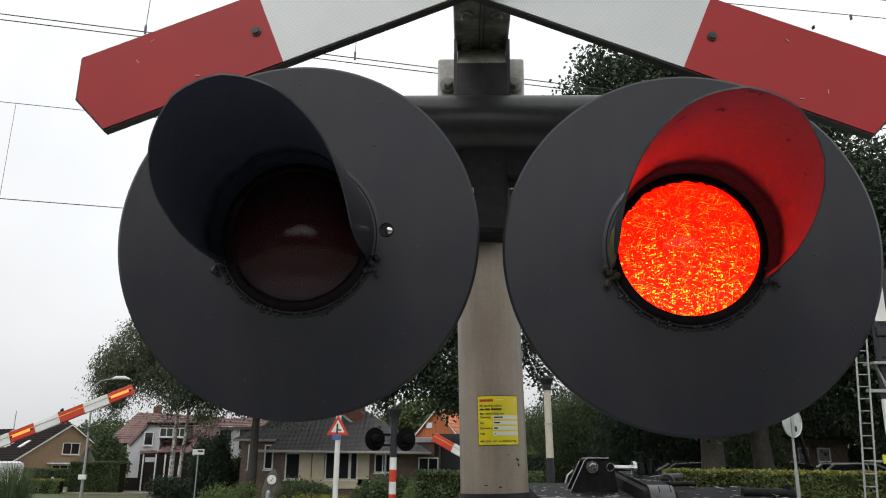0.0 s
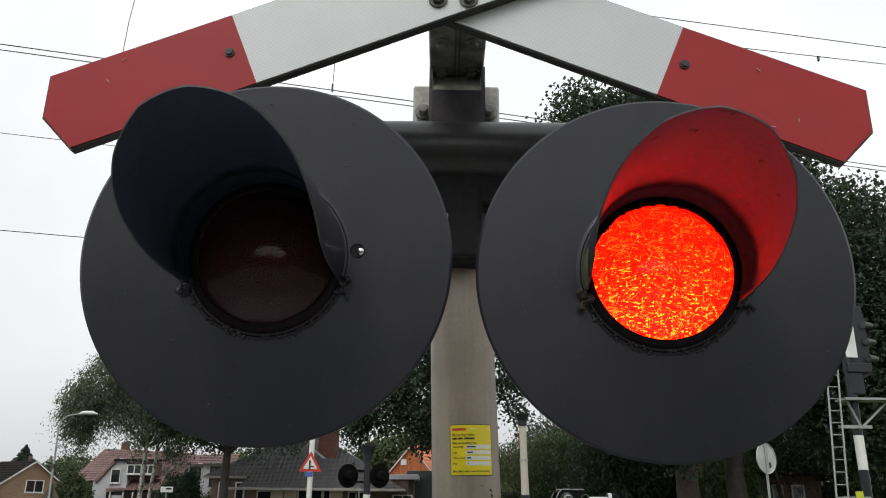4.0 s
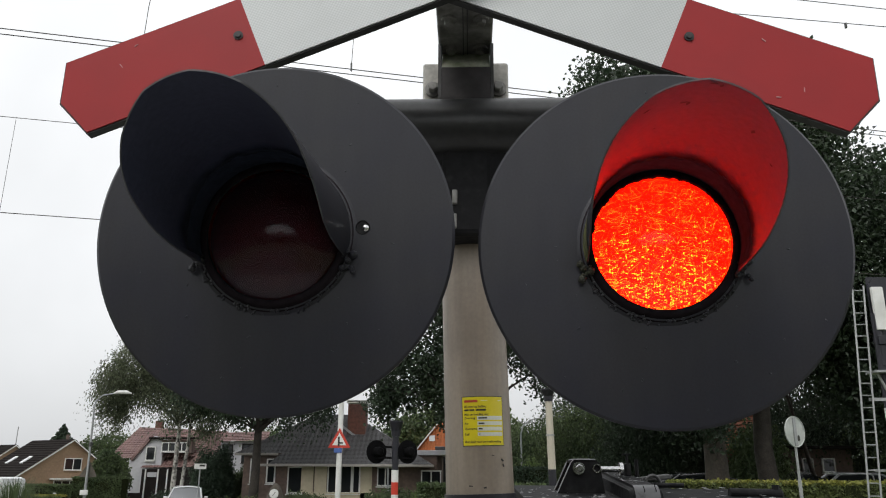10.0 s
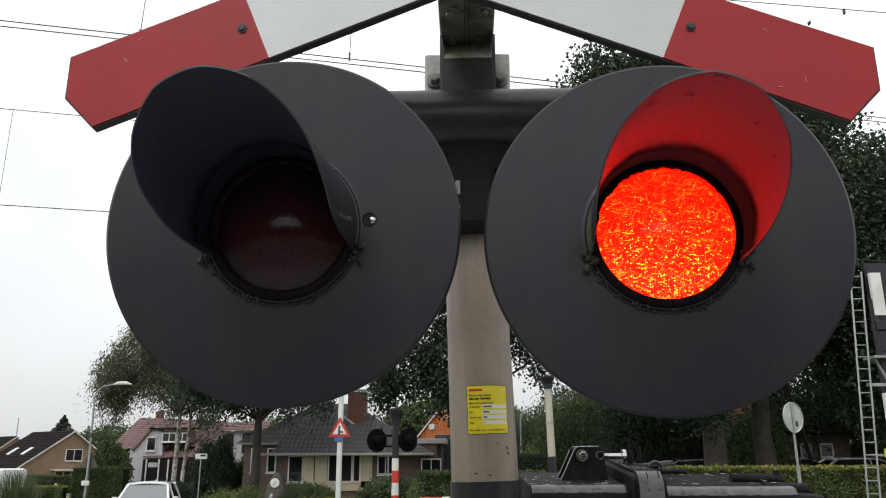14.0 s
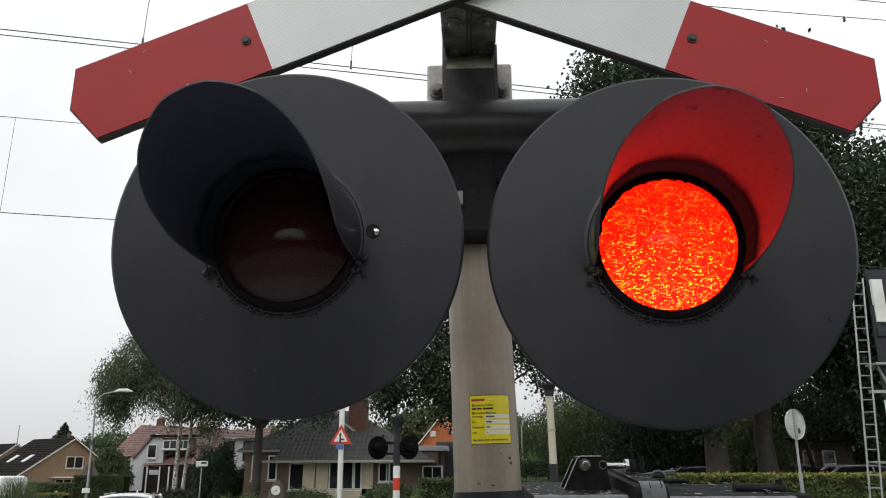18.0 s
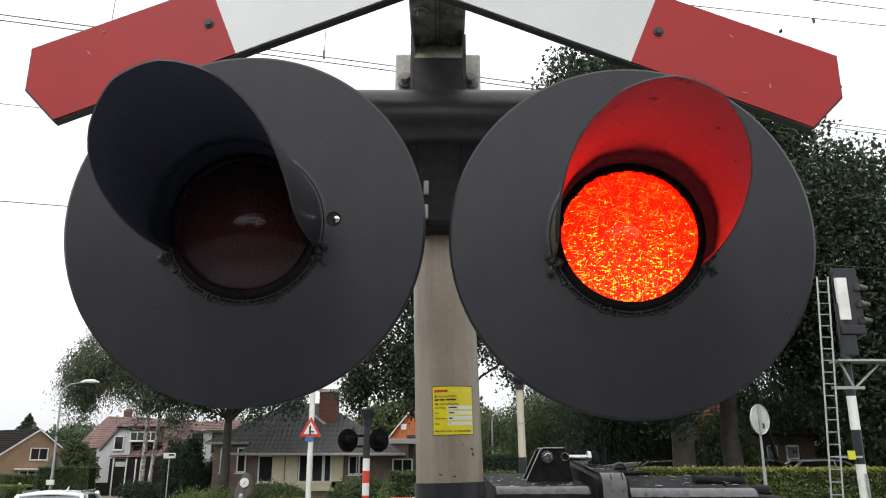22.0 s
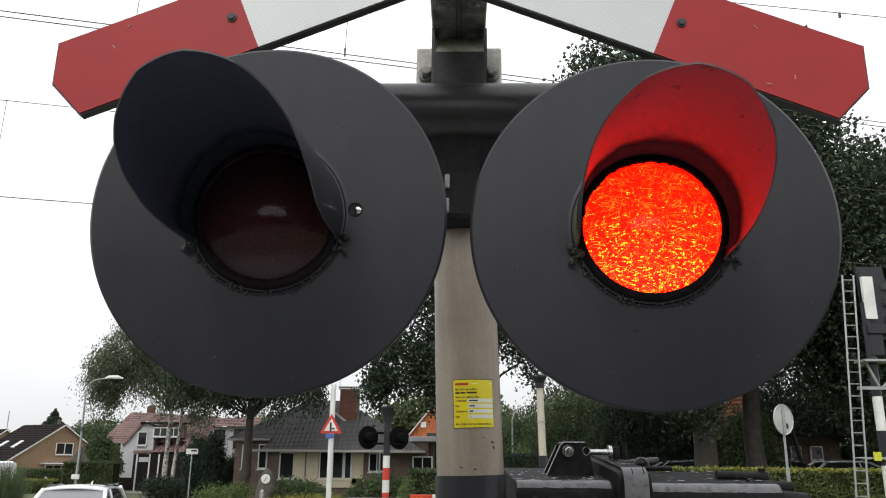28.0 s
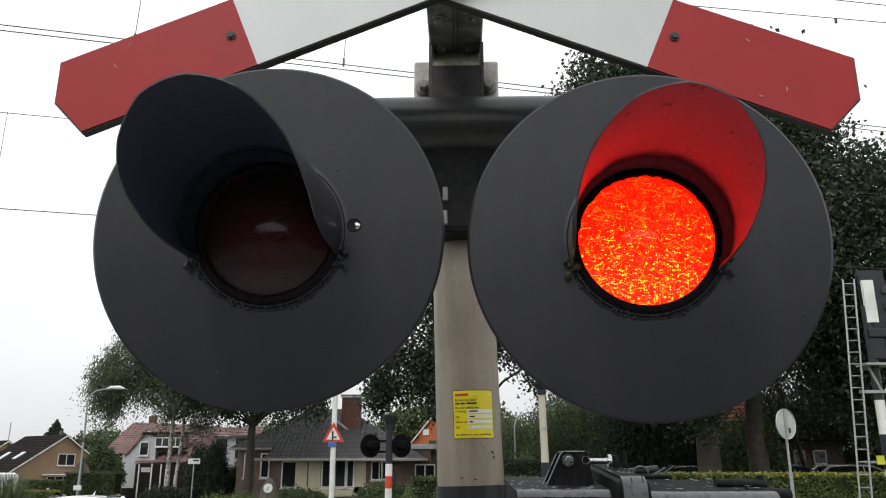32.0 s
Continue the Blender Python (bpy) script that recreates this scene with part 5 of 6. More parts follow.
hedge("clipped_hedge", "long clipped hedge with yellow-green tips along the road", 6.9, 22, 26.9, 1.1, 2.10, LEAF_HEDGE, 71, leaf=0.085, per=680, top_mat=LEAF_YELLOW)
hedge("clipped_hedge", "green clipped hedge beside the barrier", -1.65, 2.4, 24.5, 0.9, 2.0, LEAF_MID, 72, leaf=0.07, per=800)
hedge("tall_hedge", "tall dark clipped hedge before the ochre house", -26.5, -23.05, 52, 1.2, 2.0, LEAF_MID, 73, leaf=0.075, per=620)
hedge("tall_hedge", "dark clipped hedge behind the light low hedge", -46, -32, 63, 1.2, 1.35, LEAF_MID, 74, leaf=0.08, per=480)
hedge("low_hedge", "low light green clipped hedge by the footway", -29.5, -26.6, 51, 0.8, 0.85, LEAF_LIGHT, 75, leaf=0.07, per=700, top_mat=LEAF_YELLOW)
hedge("dark_hedge", "dark tall hedge behind the far post", 1.45, 3.45, 34, 1.0, 2.6, LEAF_CONIFER, 76, leaf=0.06, per=900)
hedge("dark_hedge", "dark hedge behind the parked cars", 8, 30, 48, 1.0, 2.9, LEAF_CONIFER, 77, leaf=0.14, per=120, z0=0.4)

reeds = thing("reed_clump", "tall pale green ornamental grass clump by the road", "grass", pose(-11.65, 19.2, 0))
g_ = np.random.default_rng(21)
v, f = [], []
for k in range(900):
    a, r0, ln = g_.uniform(0, 6.283), g_.uniform(0, 0.35), g_.uniform(1.4, 2.4)
    out, w = g_.uniform(0.1, 0.75), g_.uniform(0.008, 0.016)
    c, s = math.cos(a), math.sin(a)
    for j, (q, rise) in enumerate(((0, 0), (0.35, 0.5), (0.7, 0.85), (1, 1.0 - 0.25 * out))):
        x, y, z = (r0 + out * q * q) * c, (r0 + out * q * q) * s, ln * rise
        ww = w * (1 - 0.9 * q)
        v += [(x - s * ww, y + c * ww, z), (x + s * ww, y - c * ww, z)]
    b0 = len(v) - 8
    f += [(b0 + 2 * j, b0 + 2 * j + 1, b0 + 2 * j + 3, b0 + 2 * j + 2) for j in range(3)]
me = bpy.data.meshes.new("foliage")
me.from_pydata(v, [], f)
me.materials.append(REED)
tagged(new("foliage", me), kind="stuff").parent = reeds

# ---- houses ----
def gable_house(name, label, m, w, d, eave, ridge, wall_mat, roof_mat, over=0.35, rows_n=16):
    """Ridge along local y, gable towards local -y."""
    h = thing(name, label, "house", m)
    bm = B()
    slab(bm, [(-w / 2, 0), (w / 2, 0), (w / 2, eave), (0, ridge), (-w / 2, eave)], 0, d)
    part("wall", bm, wall_mat, h)
    for s in (-1, 1):
        bm = B()
        run = math.hypot(w / 2 + over, (ridge - eave) * (1 + over / (w / 2)))
        ang = math.atan2(ridge - eave, w / 2)
        last = None
        for k in range(rows_n):
            edge = []
            for q, lift in ((k / rows_n, 0.10), ((k + 1) / rows_n, 0.16)):
                u = q * run
                edge.append([bm.verts.new((s * math.cos(ang) * u, y, ridge + lift - math.sin(ang) * u)) for y in (-0.25, d + 0.25)])
            if last:
                bm.faces.new((last[0], last[1], edge[0][1], edge[0][0]))
            bm.faces.new((edge[0][0], edge[0][1], edge[1][1], edge[1][0]))
            last = edge[1]
        part("roof", bm, roof_mat, h, "tiled roof slope")
        bm = B()
        slab(bm, [(0, ridge + 0.06), (s * (w / 2 + over), ridge + 0.06 - (w / 2 + over) * math.tan(ang)), (s * (w / 2 + over), ridge - 0.07 - (w / 2 + over) * math.tan(ang)), (0, ridge - 0.07)], -0.30, -0.26)
        part("bargeboard", bm, WHITE, h, "white painted bargeboard")
    return h


def window(h, x, y, z, w, hh, divs=1, frame_mat=WHITE, turn=0.0, name="window"):
    """A window facing local -y (turned about z): frame bars and panes."""
    win = new(name)
    win.parent = h
    win.matrix_basis = pose(x, y, z, 0, 0, turn)
    bm = B()
    for sx in (-1, 1):
        box(bm, (sx * w / 2, -0.03, 0), (0.065, 0.10, hh + 0.065))
    for sz in (-1, 1):
        box(bm, (0, -0.03, sz * hh / 2), (w + 0.065, 0.096, 0.065))
    for k in range(1, divs):
        box(bm, (-w / 2 + w * k / divs, -0.03, 0), (0.055, 0.09, hh))
    part("window_frame", bm, frame_mat, win)
    for k in range(divs):
        bm = B()
        box(bm, (-w / 2 + w * (k + 0.5) / divs, -0.012, 0), (w / divs - 0.06, 0.03, hh - 0.05))
        part("pane", bm, PANE, win)
    bm = B()
    box(bm, (0, -0.07, -hh / 2 - 0.07), (w + 0.16, 0.14, 0.045))
    part("window_sill", bm, frame_mat, win)
    return win


ochre = gable_house("ochre_house", "ochre brick gabled house with a dark tiled roof", pose(-38.7, 74.9, 0, 0, 0, 58), 10.4, 7.0, 1.9, 5.35, OCHRE, DARKROOF)
window(ochre, 0.3, -0.02, 3.1, 1.7, 1.05, 2)
window(ochre, -0.2, -0.02, 1.0, 2.4, 1.1, 3)
bm = B()
box(bm, (-0.1, -0.35, 1.72), (3.6, 0.6, 0.12))
part("awning", bm, WHITE, ochre)
for k in (2.3, 4.9):
    bm = B()
    box(bm, (-3.1, k, 3.47), (1.15, 0.5, 0.10), (0, -33.5, 0))
    part("skylight", bm, CARWHITE, ochre)
bm = B()
tube(bm, [(1.2, 3, 4.8), (1.2, 3, 6.0)], 0.16, 8)
part("chimney", bm, GREYBRICK, ochre)
second = gable_house("ochre_house", "second brick house with a dark roof behind the first", pose(-50.9, 86, 0, 0, 0, 58), 8.4, 11, 2.1, 5.2, OCHRE, DARKROOF)
antenna = thing("aerial_mast", "thin roof aerial on a house", "aerial", pose(-52, 88, 5))
bm = B()
tube(bm, [(0, 0, -1), (0, 0, 2.4)], 0.05, 6)
part("rod", bm, GALV, antenna)

white = thing("white_house", "grey-white rendered house with a faded red tiled roof", "house", pose(-24.4, 59.0, 0))
bm = B()
slab(bm, [(-1.1, 0), (1.35, 0), (1.35, 4.5), (0.55, 5.0), (-0.8, 3.35), (-1.1, 3.30)], -1.24, 5)
part("gable_wall", bm, RENDER, white)
bm = B()
box(bm, (5.0, 2.6, 2.0), (9, 5, 4.0))
part("wall", bm, RENDER, white)
bm = B()
box(bm, (-0.2, -1.27, 0.45), (1.8, 0.08, 0.9))
part("plinth", bm, DARKROOF, white)


def courses(name, pts, n, parent, material):
    """A sloping roof plane in overlapping courses: eave left, eave right, ridge right, ridge left."""
    a, b, c, d = [Vector(p) for p in pts]
    bm = B()
    last = None
    for k in range(n):
        q0, q1 = k / n, (k + 1) / n
        low = [bm.verts.new(a.lerp(d, q0) + Vector((0, -0.02, 0.045))), bm.verts.new(b.lerp(c, q0) + Vector((0, -0.02, 0.045)))]
        high = [bm.verts.new(a.lerp(d, q1)), bm.verts.new(b.lerp(c, q1))]
        bm.faces.new((low[0], low[1], high[1], high[0]))
        if last:
            bm.faces.new((last[0], last[1], low[1], low[0]))
        last = high
    return part(name, bm, material, parent, "courses of faded red roof tiles")


courses("roof", [(-2.9, -1.1, 3.3), (6.4, -1.1, 3.6), (5.2, 2.2, 5.55), (-2.0, 2.2, 5.85)], 14, white, PINKTILE)
courses("porch_roof", [(-0.1, -1.5, 2.65), (4.4, -1.5, 2.75), (4.2, -0.2, 3.6), (0.3, -0.2, 3.6)], 8, white, PINKTILE)
courses("cross_roof", [(3.2, -1.4, 2.7), (4.0, -1.4, 2.7), (6.4, -1.0, 5.2), (5.4, -1.0, 5.2)], 12, white, PINKTILE)
window(white, 0.5, -1.26, 3.72, 0.66, 0.95, 1)
bm = B()
slab(bm, [(0.52, 5.10), (0.62, 4.98), (-0.86, 3.18), (-0.98, 3.28)], -1.42, -1.22)
part("bargeboard", bm, PINKTILE, white)
bm = B()
box(bm, (2.3, -0.9, 4.25), (2.5, 0.6, 0.95))
part("dormer", bm, GREYBRICK, white)
bm = B()
box(bm, (2.1, -0.9, 4.85), (3.6, 1.2, 0.14), None, 0.03)
part("dormer_roof", bm, DARKROOF, white)
window(white, 2.3, -1.22, 4.2, 2.0, 0.62, 4)
# solid dark block: the open porch's shade put into its colour
bm = B()
box(bm, (2.0, -1.0, 1.3), (3.9, 0.9, 2.6))
part("porch", bm, DARKROOF, white, "dark block that paints the porch's shaded inside")
for x in (0.35, 1.3, 2.0):
    bm = B()
    box(bm, (x, -1.5, 1.3), (0.09, 0.09, 2.6))
    part("porch_post", bm, WHITE, white)
bm = B()
box(bm, (0.85, -1.48, 2.2), (0.7, 0.06, 0.34))
part("porch_window", bm, RENDER, white)
window(white, 4.0, -1.2, 2.1, 0.9, 0.9, 1)
bm = B()
box(bm, (-0.6, 2.6, 5.9), (0.5, 0.5, 0.9))
part("chimney", bm, REDBRICK, white)
wing = thing("house_wing", "white gable wall with dark framed windows under red tiles", "house", pose(-17.1, 57, 0))
bm = B()
box(bm, (0.3, 0.3, 2.3), (3.2, 0.6, 4.6))
part("wall", bm, RENDER, wing)
window(wing, -0.75, -0.02, 4.0, 0.7, 0.7, 1, DARKROOF)
window(wing, 0.75, -0.02, 3.75, 0.8, 1.3, 2, DARKROOF)
courses("roof", [(-1.6, -0.3, 4.55), (2.2, -0.3, 4.65), (2.0, 1.4, 5.4), (-1.8, 1.4, 5.3)], 6, wing, PINKTILE)

slate = thing("slate_house", "low brown brick house with a hipped grey tile roof", "house", pose(-6.6, 40.5, 0))
bm = B()
box(bm, (-0.225, 4, 1.7), (10.25, 7.6, 3.4))
part("wall", bm, GREYBRICK, slate)


def hip(name, x0, x1, y0, y1, z0, rx0, rx1, ry, zr, material, parent, rows_n=20):
    """A hipped roof of overlapping tile courses."""
    bm = B()
    for k in range(rows_n):
        q0, q1 = k / rows_n, (k + 1) / rows_n
        ring = []
        for q, lift in ((q0, 0.020), (q1, 0.0)):
            z = z0 + (zr - z0) * q + lift
            ring.append([(x0 + (rx0 - x0) * q, y0 + (ry - y0) * q, z), (x1 + (rx1 - x1) * q, y0 + (ry - y0) * q, z), (x1 + (rx1 - x1) * q, y1 + (ry - y1) * q, z), (x0 + (rx0 - x0) * q, y1 + (ry - y1) * q, z)])
        a, b = [[bm.verts.new(p) for p in r] for r in ring]
        if k:
            for j in range(4):
                bm.faces.new((last[j], last[(j + 1) % 4], a[(j + 1) % 4], a[j]))
        last = b
        for j in range(4):
            bm.faces.new((a[j], a[(j + 1) % 4], b[(j + 1) % 4], b[j]))
    return part(name, bm, material, parent, "hipped grey tile roof")


hip("roof", -3.75, 4.7, -0.9, 8.4, 2.80, -1.4, -0.1, 3.2, 5.6, SLATE, slate, 40)
hip("side_roof", -5.75, 0.6, -0.1, 8.4, 3.35, -2.7, -1.6, 4.2, 5.5, SLATE, slate, 30)
bm = B()
box(bm, (0.25, -0.95, 2.74), (9.1, 0.12, 0.13), None, 0.03)
part("gutter", bm, GUTTER, slate)
bm = B()
box(bm, (-4.6, -0.16, 3.30), (2.3, 0.12, 0.12), None, 0.03)
part("side_gutter", bm, GUTTER, slate)
bm = B()
box(bm, (0.4, 1.9, 4.9), (1.0, 0.9, 2.3), None, 0.02)
ch = part("chimney", bm, REDBRICK, slate, "broad red-brown brick chimney")
bm = B()
box(bm, (0.4, 1.9, 6.14), (1.15, 1.0, 0.07))
box(bm, (0.4, 1.9, 6.24), (1.2, 1.05, 0.05))
part("cap", bm, WHITE, ch)
bm = B()
box(bm, (0.55, 1.4, 4.15), (2.3, 0.06, 0.12), (0, 37, 0))
part("flashing", bm, RENDER, slate, "pale stepped lead flashing")
window(slate, -2.55, 0.18, 2.0, 0.75, 1.3, 1)
for x in (-1.9, -1.2):
    bm = B()
    box(bm, (x, 0.14, 2.05), (0.64, 0.1, 1.3), None, 0.02)
    part("blind_panel", bm, CREAM, slate, "cream closed blind")
bm = B()
box(bm, (-0.2, 0.14, 1.15), (3.6, 0.1, 0.5), None, 0.02)
part("low_panel", bm, CREAM, slate)
window(slate, -0.5, 0.18, 2.05, 0.62, 1.35, 1)
window(slate, 0.15, 0.18, 2.05, 0.55, 1.35, 1)
window(slate, 0.68, 0.18, 2.05, 0.35, 1.35, 1)
bm = B()
box(bm, (1.2, 0.14, 1.9), (0.6, 0.1, 1.7), None, 0.02)
part("blind_panel", bm, CREAM, slate)
window(slate, 2.2, 0.18, 2.2, 0.8, 0.9, 2)
window(slate, -3.85, 0.18, 2.45, 0.42, 1.2, 1)
window(slate, -4.75, 0.18, 2.45, 0.36, 1.2, 1)
window(slate, 4.6, 0.18, 1.9, 1.0, 1.2, 2)
bm = B()
tube(bm, [(2.45, -0.9, 0), (2.45, -0.9, 2.75)], 0.05, 8)
part("downpipe", bm, GALV, slate)
bm = B()
tube(bm, [(-0.2, 1.9, 6.2), (-0.2, 1.9, 7.0)], 0.02, 6)
box(bm, (-0.2, 1.9, 6.9), (0.7, 0.02, 0.02))
part("aerial", bm, GALV, slate)
annex = thing("brick_annex", "low brick annex with a flat white-edged roof", "house", pose(-2.2, 41, 0))
bm = B()
box(bm, (0, 1.2, 1.65), (1.5, 2.4, 3.3))
part("wall", bm, GREYBRICK, annex)
bm = B()
box(bm, (0, 1.1, 3.42), (2.0, 3.0, 0.26), None, 0.02)
part("roof", bm, RENDER, annex)

orange = gable_house("orange_roofed_house", "house with a bright orange tile roof", pose(-2.4, 64, 0, 0, 0, -22), 7.5, 10, 2.4, 6.5, ORANGETILE, ORANGETILE, rows_n=14)
bm = B()
box(bm, (-0.7, -0.05, 5.2), (0.5, 0.1, 0.45))
part("skylight", bm, CARWHITE, orange)
shed = thing("dark_shed", "black timber shed below the orange roof", "shed", pose(-0.9, 44, 0))
bm = B()
box(bm, (-0.1, 1, 1.93), (1.9, 2, 3.86), None, 0.03)
part("wall", bm, CARDARK, shed)
gable_house("brick_house", "red-brown tiled house half hidden behind trees", pose(14.1, 38.6, 0.3, 0, 0, 72), 6, 1.8, 3.2, 5.6, REDBRICK, BROWNTILE, rows_n=12)
cottage = thing("dark_cottage", "dark house front with white framed windows", "house", pose(17.9, 40.5, 0.98))
bm = B()
box(bm, (0, 1, 1.35), (3.6, 2, 2.7))
part("wall", bm, GREYBRICK, cottage)
bm = B()
box(bm, (0, 0.8, 2.78), (4.2, 2.8, 0.16), None, 0.02)
part("roof", bm, DARKROOF, cottage)
window(cottage, -0.5, -0.02, 1.85, 0.5, 0.75, 1)
window(cottage, 0.55, -0.02, 1.9, 0.6, 0.65, 1)

# ---- street furniture and the far side of the crossing ----
lamp_post = thing("street_lamp", "grey street lamp with a bent arm and flat head", "street lamp", pose(-19.4, 38.87, 0))
bm = B()
tube(bm, [(0, 0, 0), (0, 0, 2.4), (-0.08, 0, 5.6), (0.0, 0, 5.95), (0.3, 0, 6.2), (0.9, 0, 6.3)], [0.085, 0.065, 0.045, 0.04, 0.035, 0.03], 10)
part("pole", bm, GALV, lamp_post, smooth=True)
bm = B()
tube(bm, [(0.85, 0, 6.3), (1.05, 0, 6.36), (1.5, 0, 6.36), (1.8, 0, 6.3)], [0.04, 0.09, 0.10, 0.03], 10)
part("lamp_head", bm, WHITE, lamp_post, smooth=True)
bm = B()
box(bm, (0, -0.1, 1.36), (0.40, 0.08, 0.24), None, 0.02)
part("box_sign", bm, WHITE, lamp_post)
bm = B()
tube(bm, [(-0.02, 0, 3.6), (-0.02, 0, 3.82)], 0.1, 8)
part("clamp", bm, DARKSTEEL, lamp_post)
bm = B()
slab(bm, [(-0.40, 2.10), (0.42, 2.10), (0.46, 2.14), (0.03, 2.86), (-0.03, 2.86), (-0.44, 2.14)], 0.08, 0.10)
part("sign_back", bm, STONE, lamp_post, "dull grey back of a triangular sign")

bent = thing("street_lamp", "distant grey street lamp with a curved arm", "street lamp", pose(3.35, 50, 0))
bm = B()
tube(bm, [(0, 0, 0), (0, 0, 4.9), (0.15, 0, 5.4), (0.6, 0, 5.75), (1.3, 0, 5.9), (2.4, 0, 5.95)], [0.06, 0.05, 0.05, 0.04, 0.04, 0.04], 8)
part("pole", bm, GALV, bent, smooth=True)
bm = B()
box(bm, (2.2, 0, 5.98), (1.1, 0.2, 0.1), None, 0.04)
part("lamp_head", bm, GALV, bent)

name_post = thing("street_name_sign", "white street name board on a thin pole", "street sign", pose(-13.88, 39.6, 0))
bm = B()
tube(bm, [(0, 0, 0), (0, 0, 2.56)], 0.035, 8)
part("pole", bm, GALV, name_post)
bm = B()
box(bm, (0.02, -0.05, 2.66), (0.62, 0.03, 0.27), None, 0.01)
part("board", bm, WHITE, name_post)
bm = B()
box(bm, (0.12, -0.07, 2.70), (0.28, 0.01, 0.09))
part("bar", bm, INK, name_post)

tri = thing("triangle_sign_post", "white post with a red-edged triangular junction sign", "road sign", pose(-3.62, 20.87, 0))
bm = B()
tube(bm, [(0, 0, 0), (0, 0, 4.26)], 0.075, 16)
slab(bm, [(-0.07, 4.26), (0.07, 4.26), (0.07, 4.40), (-0.07, 4.30)], -0.05, 0.05)
part("post", bm, WHITE, tri)


def triangle(r, y0, y1):
    return slab(B(), [(r * math.sin(a), r * math.cos(a)) for a in (0, 2.094, 4.189)], y0, y1)


for nm, r, y, mm in (("sign_face", 0.36, -0.09, REDPAINT), ("white_field", 0.225, -0.094, WHITE)):
    o = part(nm, triangle(r, 0, 0.003 if r < 0.3 else 0.012), mm, tri)
    o.matrix_basis = pose(0, y, 3.2)
bm = B()
box(bm, (-0.015, -0.099, 3.18), (0.05, 0.004, 0.25))
box(bm, (0.05, -0.099, 3.15), (0.10, 0.004, 0.04))
slab(bm, [(-0.05, 3.28), (0.02, 3.28), (-0.015, 3.34)], -0.101, -0.097)
part("symbol", bm, INK, tri)
bm = B()
box(bm, (-0.03, -0.09, 2.95), (0.22, 0.02, 0.13), None, 0.01)
part("small_plate", bm, mat("blue_plate", (0.06, 0.12, 0.35), 0.5), tri)

# far signal post, seen from behind
far_post = thing("crossing_signal", "far crossing lights seen from behind on a red and white post", "signal post", pose(-1.87, 18.87, 0))
for k in range(8):
    bm = B()
    tube(bm, [(0, 0, 2.425 - 0.295 * (k + 1)), (0, 0, 2.425 - 0.295 * k)], 0.089, 20, True)
    part("band", bm, WHITE if k % 2 == 0 else REDPAINT, far_post, smooth=True)
bm = B()
tube(bm, [(0, 0, 2.425), (0, 0, 3.30)], 0.085, 16)
part("upper_post", bm, BLACK, far_post)
bm = B()
tube(bm, [(0, 0, 3.24), (0, 0, 3.38), (0, 0, 3.6), (0, 0, 3.63)], [0.11, 0.12, 0.185, 0.185], 20)
part("bell", bm, BLACK, far_post)
bm = B()
box(bm, (-0.02, 0.05, 2.98), (0.9, 0.06, 0.06))
box(bm, (-0.02, 0.05, 2.72), (0.9, 0.05, 0.05))
part("crossbar", bm, DEEP, far_post)
for x in (-0.49, 0.30):
    bm = B()
    lathe(bm, [(0.0, 0.0), (0.29, 0.0), (0.29, 0.01), (0.0, 0.012)], 40)
    d = part("backplate", bm, DEEP, far_post)
    d.matrix_basis = pose(x, 0.12, 2.87, 0, 0, 36)
    bm = B()
    lathe(bm, [(0.0, -0.2), (0.09, -0.19), (0.125, -0.14), (0.125, 0.0)], 24)
    part("lamp_back", bm, DEEP, d)
CABGREY = mat("dull_grey_cabinet_paint", (0.13, 0.135, 0.14), 0.6, grain=20, vary=0.15, second=(0.10, 0.10, 0.105), patch=3)
cab = thing("relay_cabinet", "low grey metal cabinet with pale scrawl on its side", "cabinet", pose(-1.9, 18.0, 0))
bm = B()
box(bm, (0, 0, 0.70), (1.5, 0.5, 1.36), None, 0.02)
part("body", bm, CABGREY, cab)
bm = B()
box(bm, (0, 0, 1.41), (1.6, 0.6, 0.06), None, 0.015)
part("lid", bm, CABGREY, cab)
for k, (x, w_, r_) in enumerate(((-0.15, 0.16, 0), (0.02, 0.05, 20), (0.16, 0.15, -10), (0.36, 0.14, 5))):
    bm = B()
    box(bm, (x, -0.256, 1.25), (w_, 0.004, 0.035), (0, r_, 0))
    box(bm, (x + 0.03, -0.256, 1.17), (0.035, 0.004, 0.18), (0, r_, 0))
    part("scrawl", bm, LABELWHITE, cab)

far_pole = thing("crossing_post", "beige crossing post with black foot on the far side", "signal post", pose(1.80, 15.87, 0, 0, -1.2, 0))
bm = B()
tube(bm, [(0, 0, 2.44), (0, 0, 3.90)], [0.083, 0.072], 20)
part("upper_tube", bm, mat("pale_pole_paint", (0.46, 0.42, 0.34), 0.5, vary=0.06, patch=2), far_pole, smooth=True)
bm = B()
tube(bm, [(0, 0, 0), (0, 0, 2.44)], 0.085, 20)
part("lower_tube", bm, BLACK, far_pole)
bm = B()
tube(bm, [(0, 0, 3.86), (0, 0, 3.97), (0, 0, 4.10), (0, 0, 4.13)], [0.095, 0.10, 0.165, 0.165], 20)
part("bell", bm, BLACK, far_pole)
bm = B()
tube(bm, [(0, 0, 3.13), (0, 0, 3.16)], 0.095, 16)
part("clamp", bm, GALV, far_pole)
far_drive = thing("barrier_machine", "dark barrier drive box at the far post", "barrier drive", pose(2.15, 15.6, 0))
bm = B()
box(bm, (0.15, 0, 0.95), (0.7, 0.6, 1.9), None, 0.03)
part("body", bm, BLACK, far_drive)
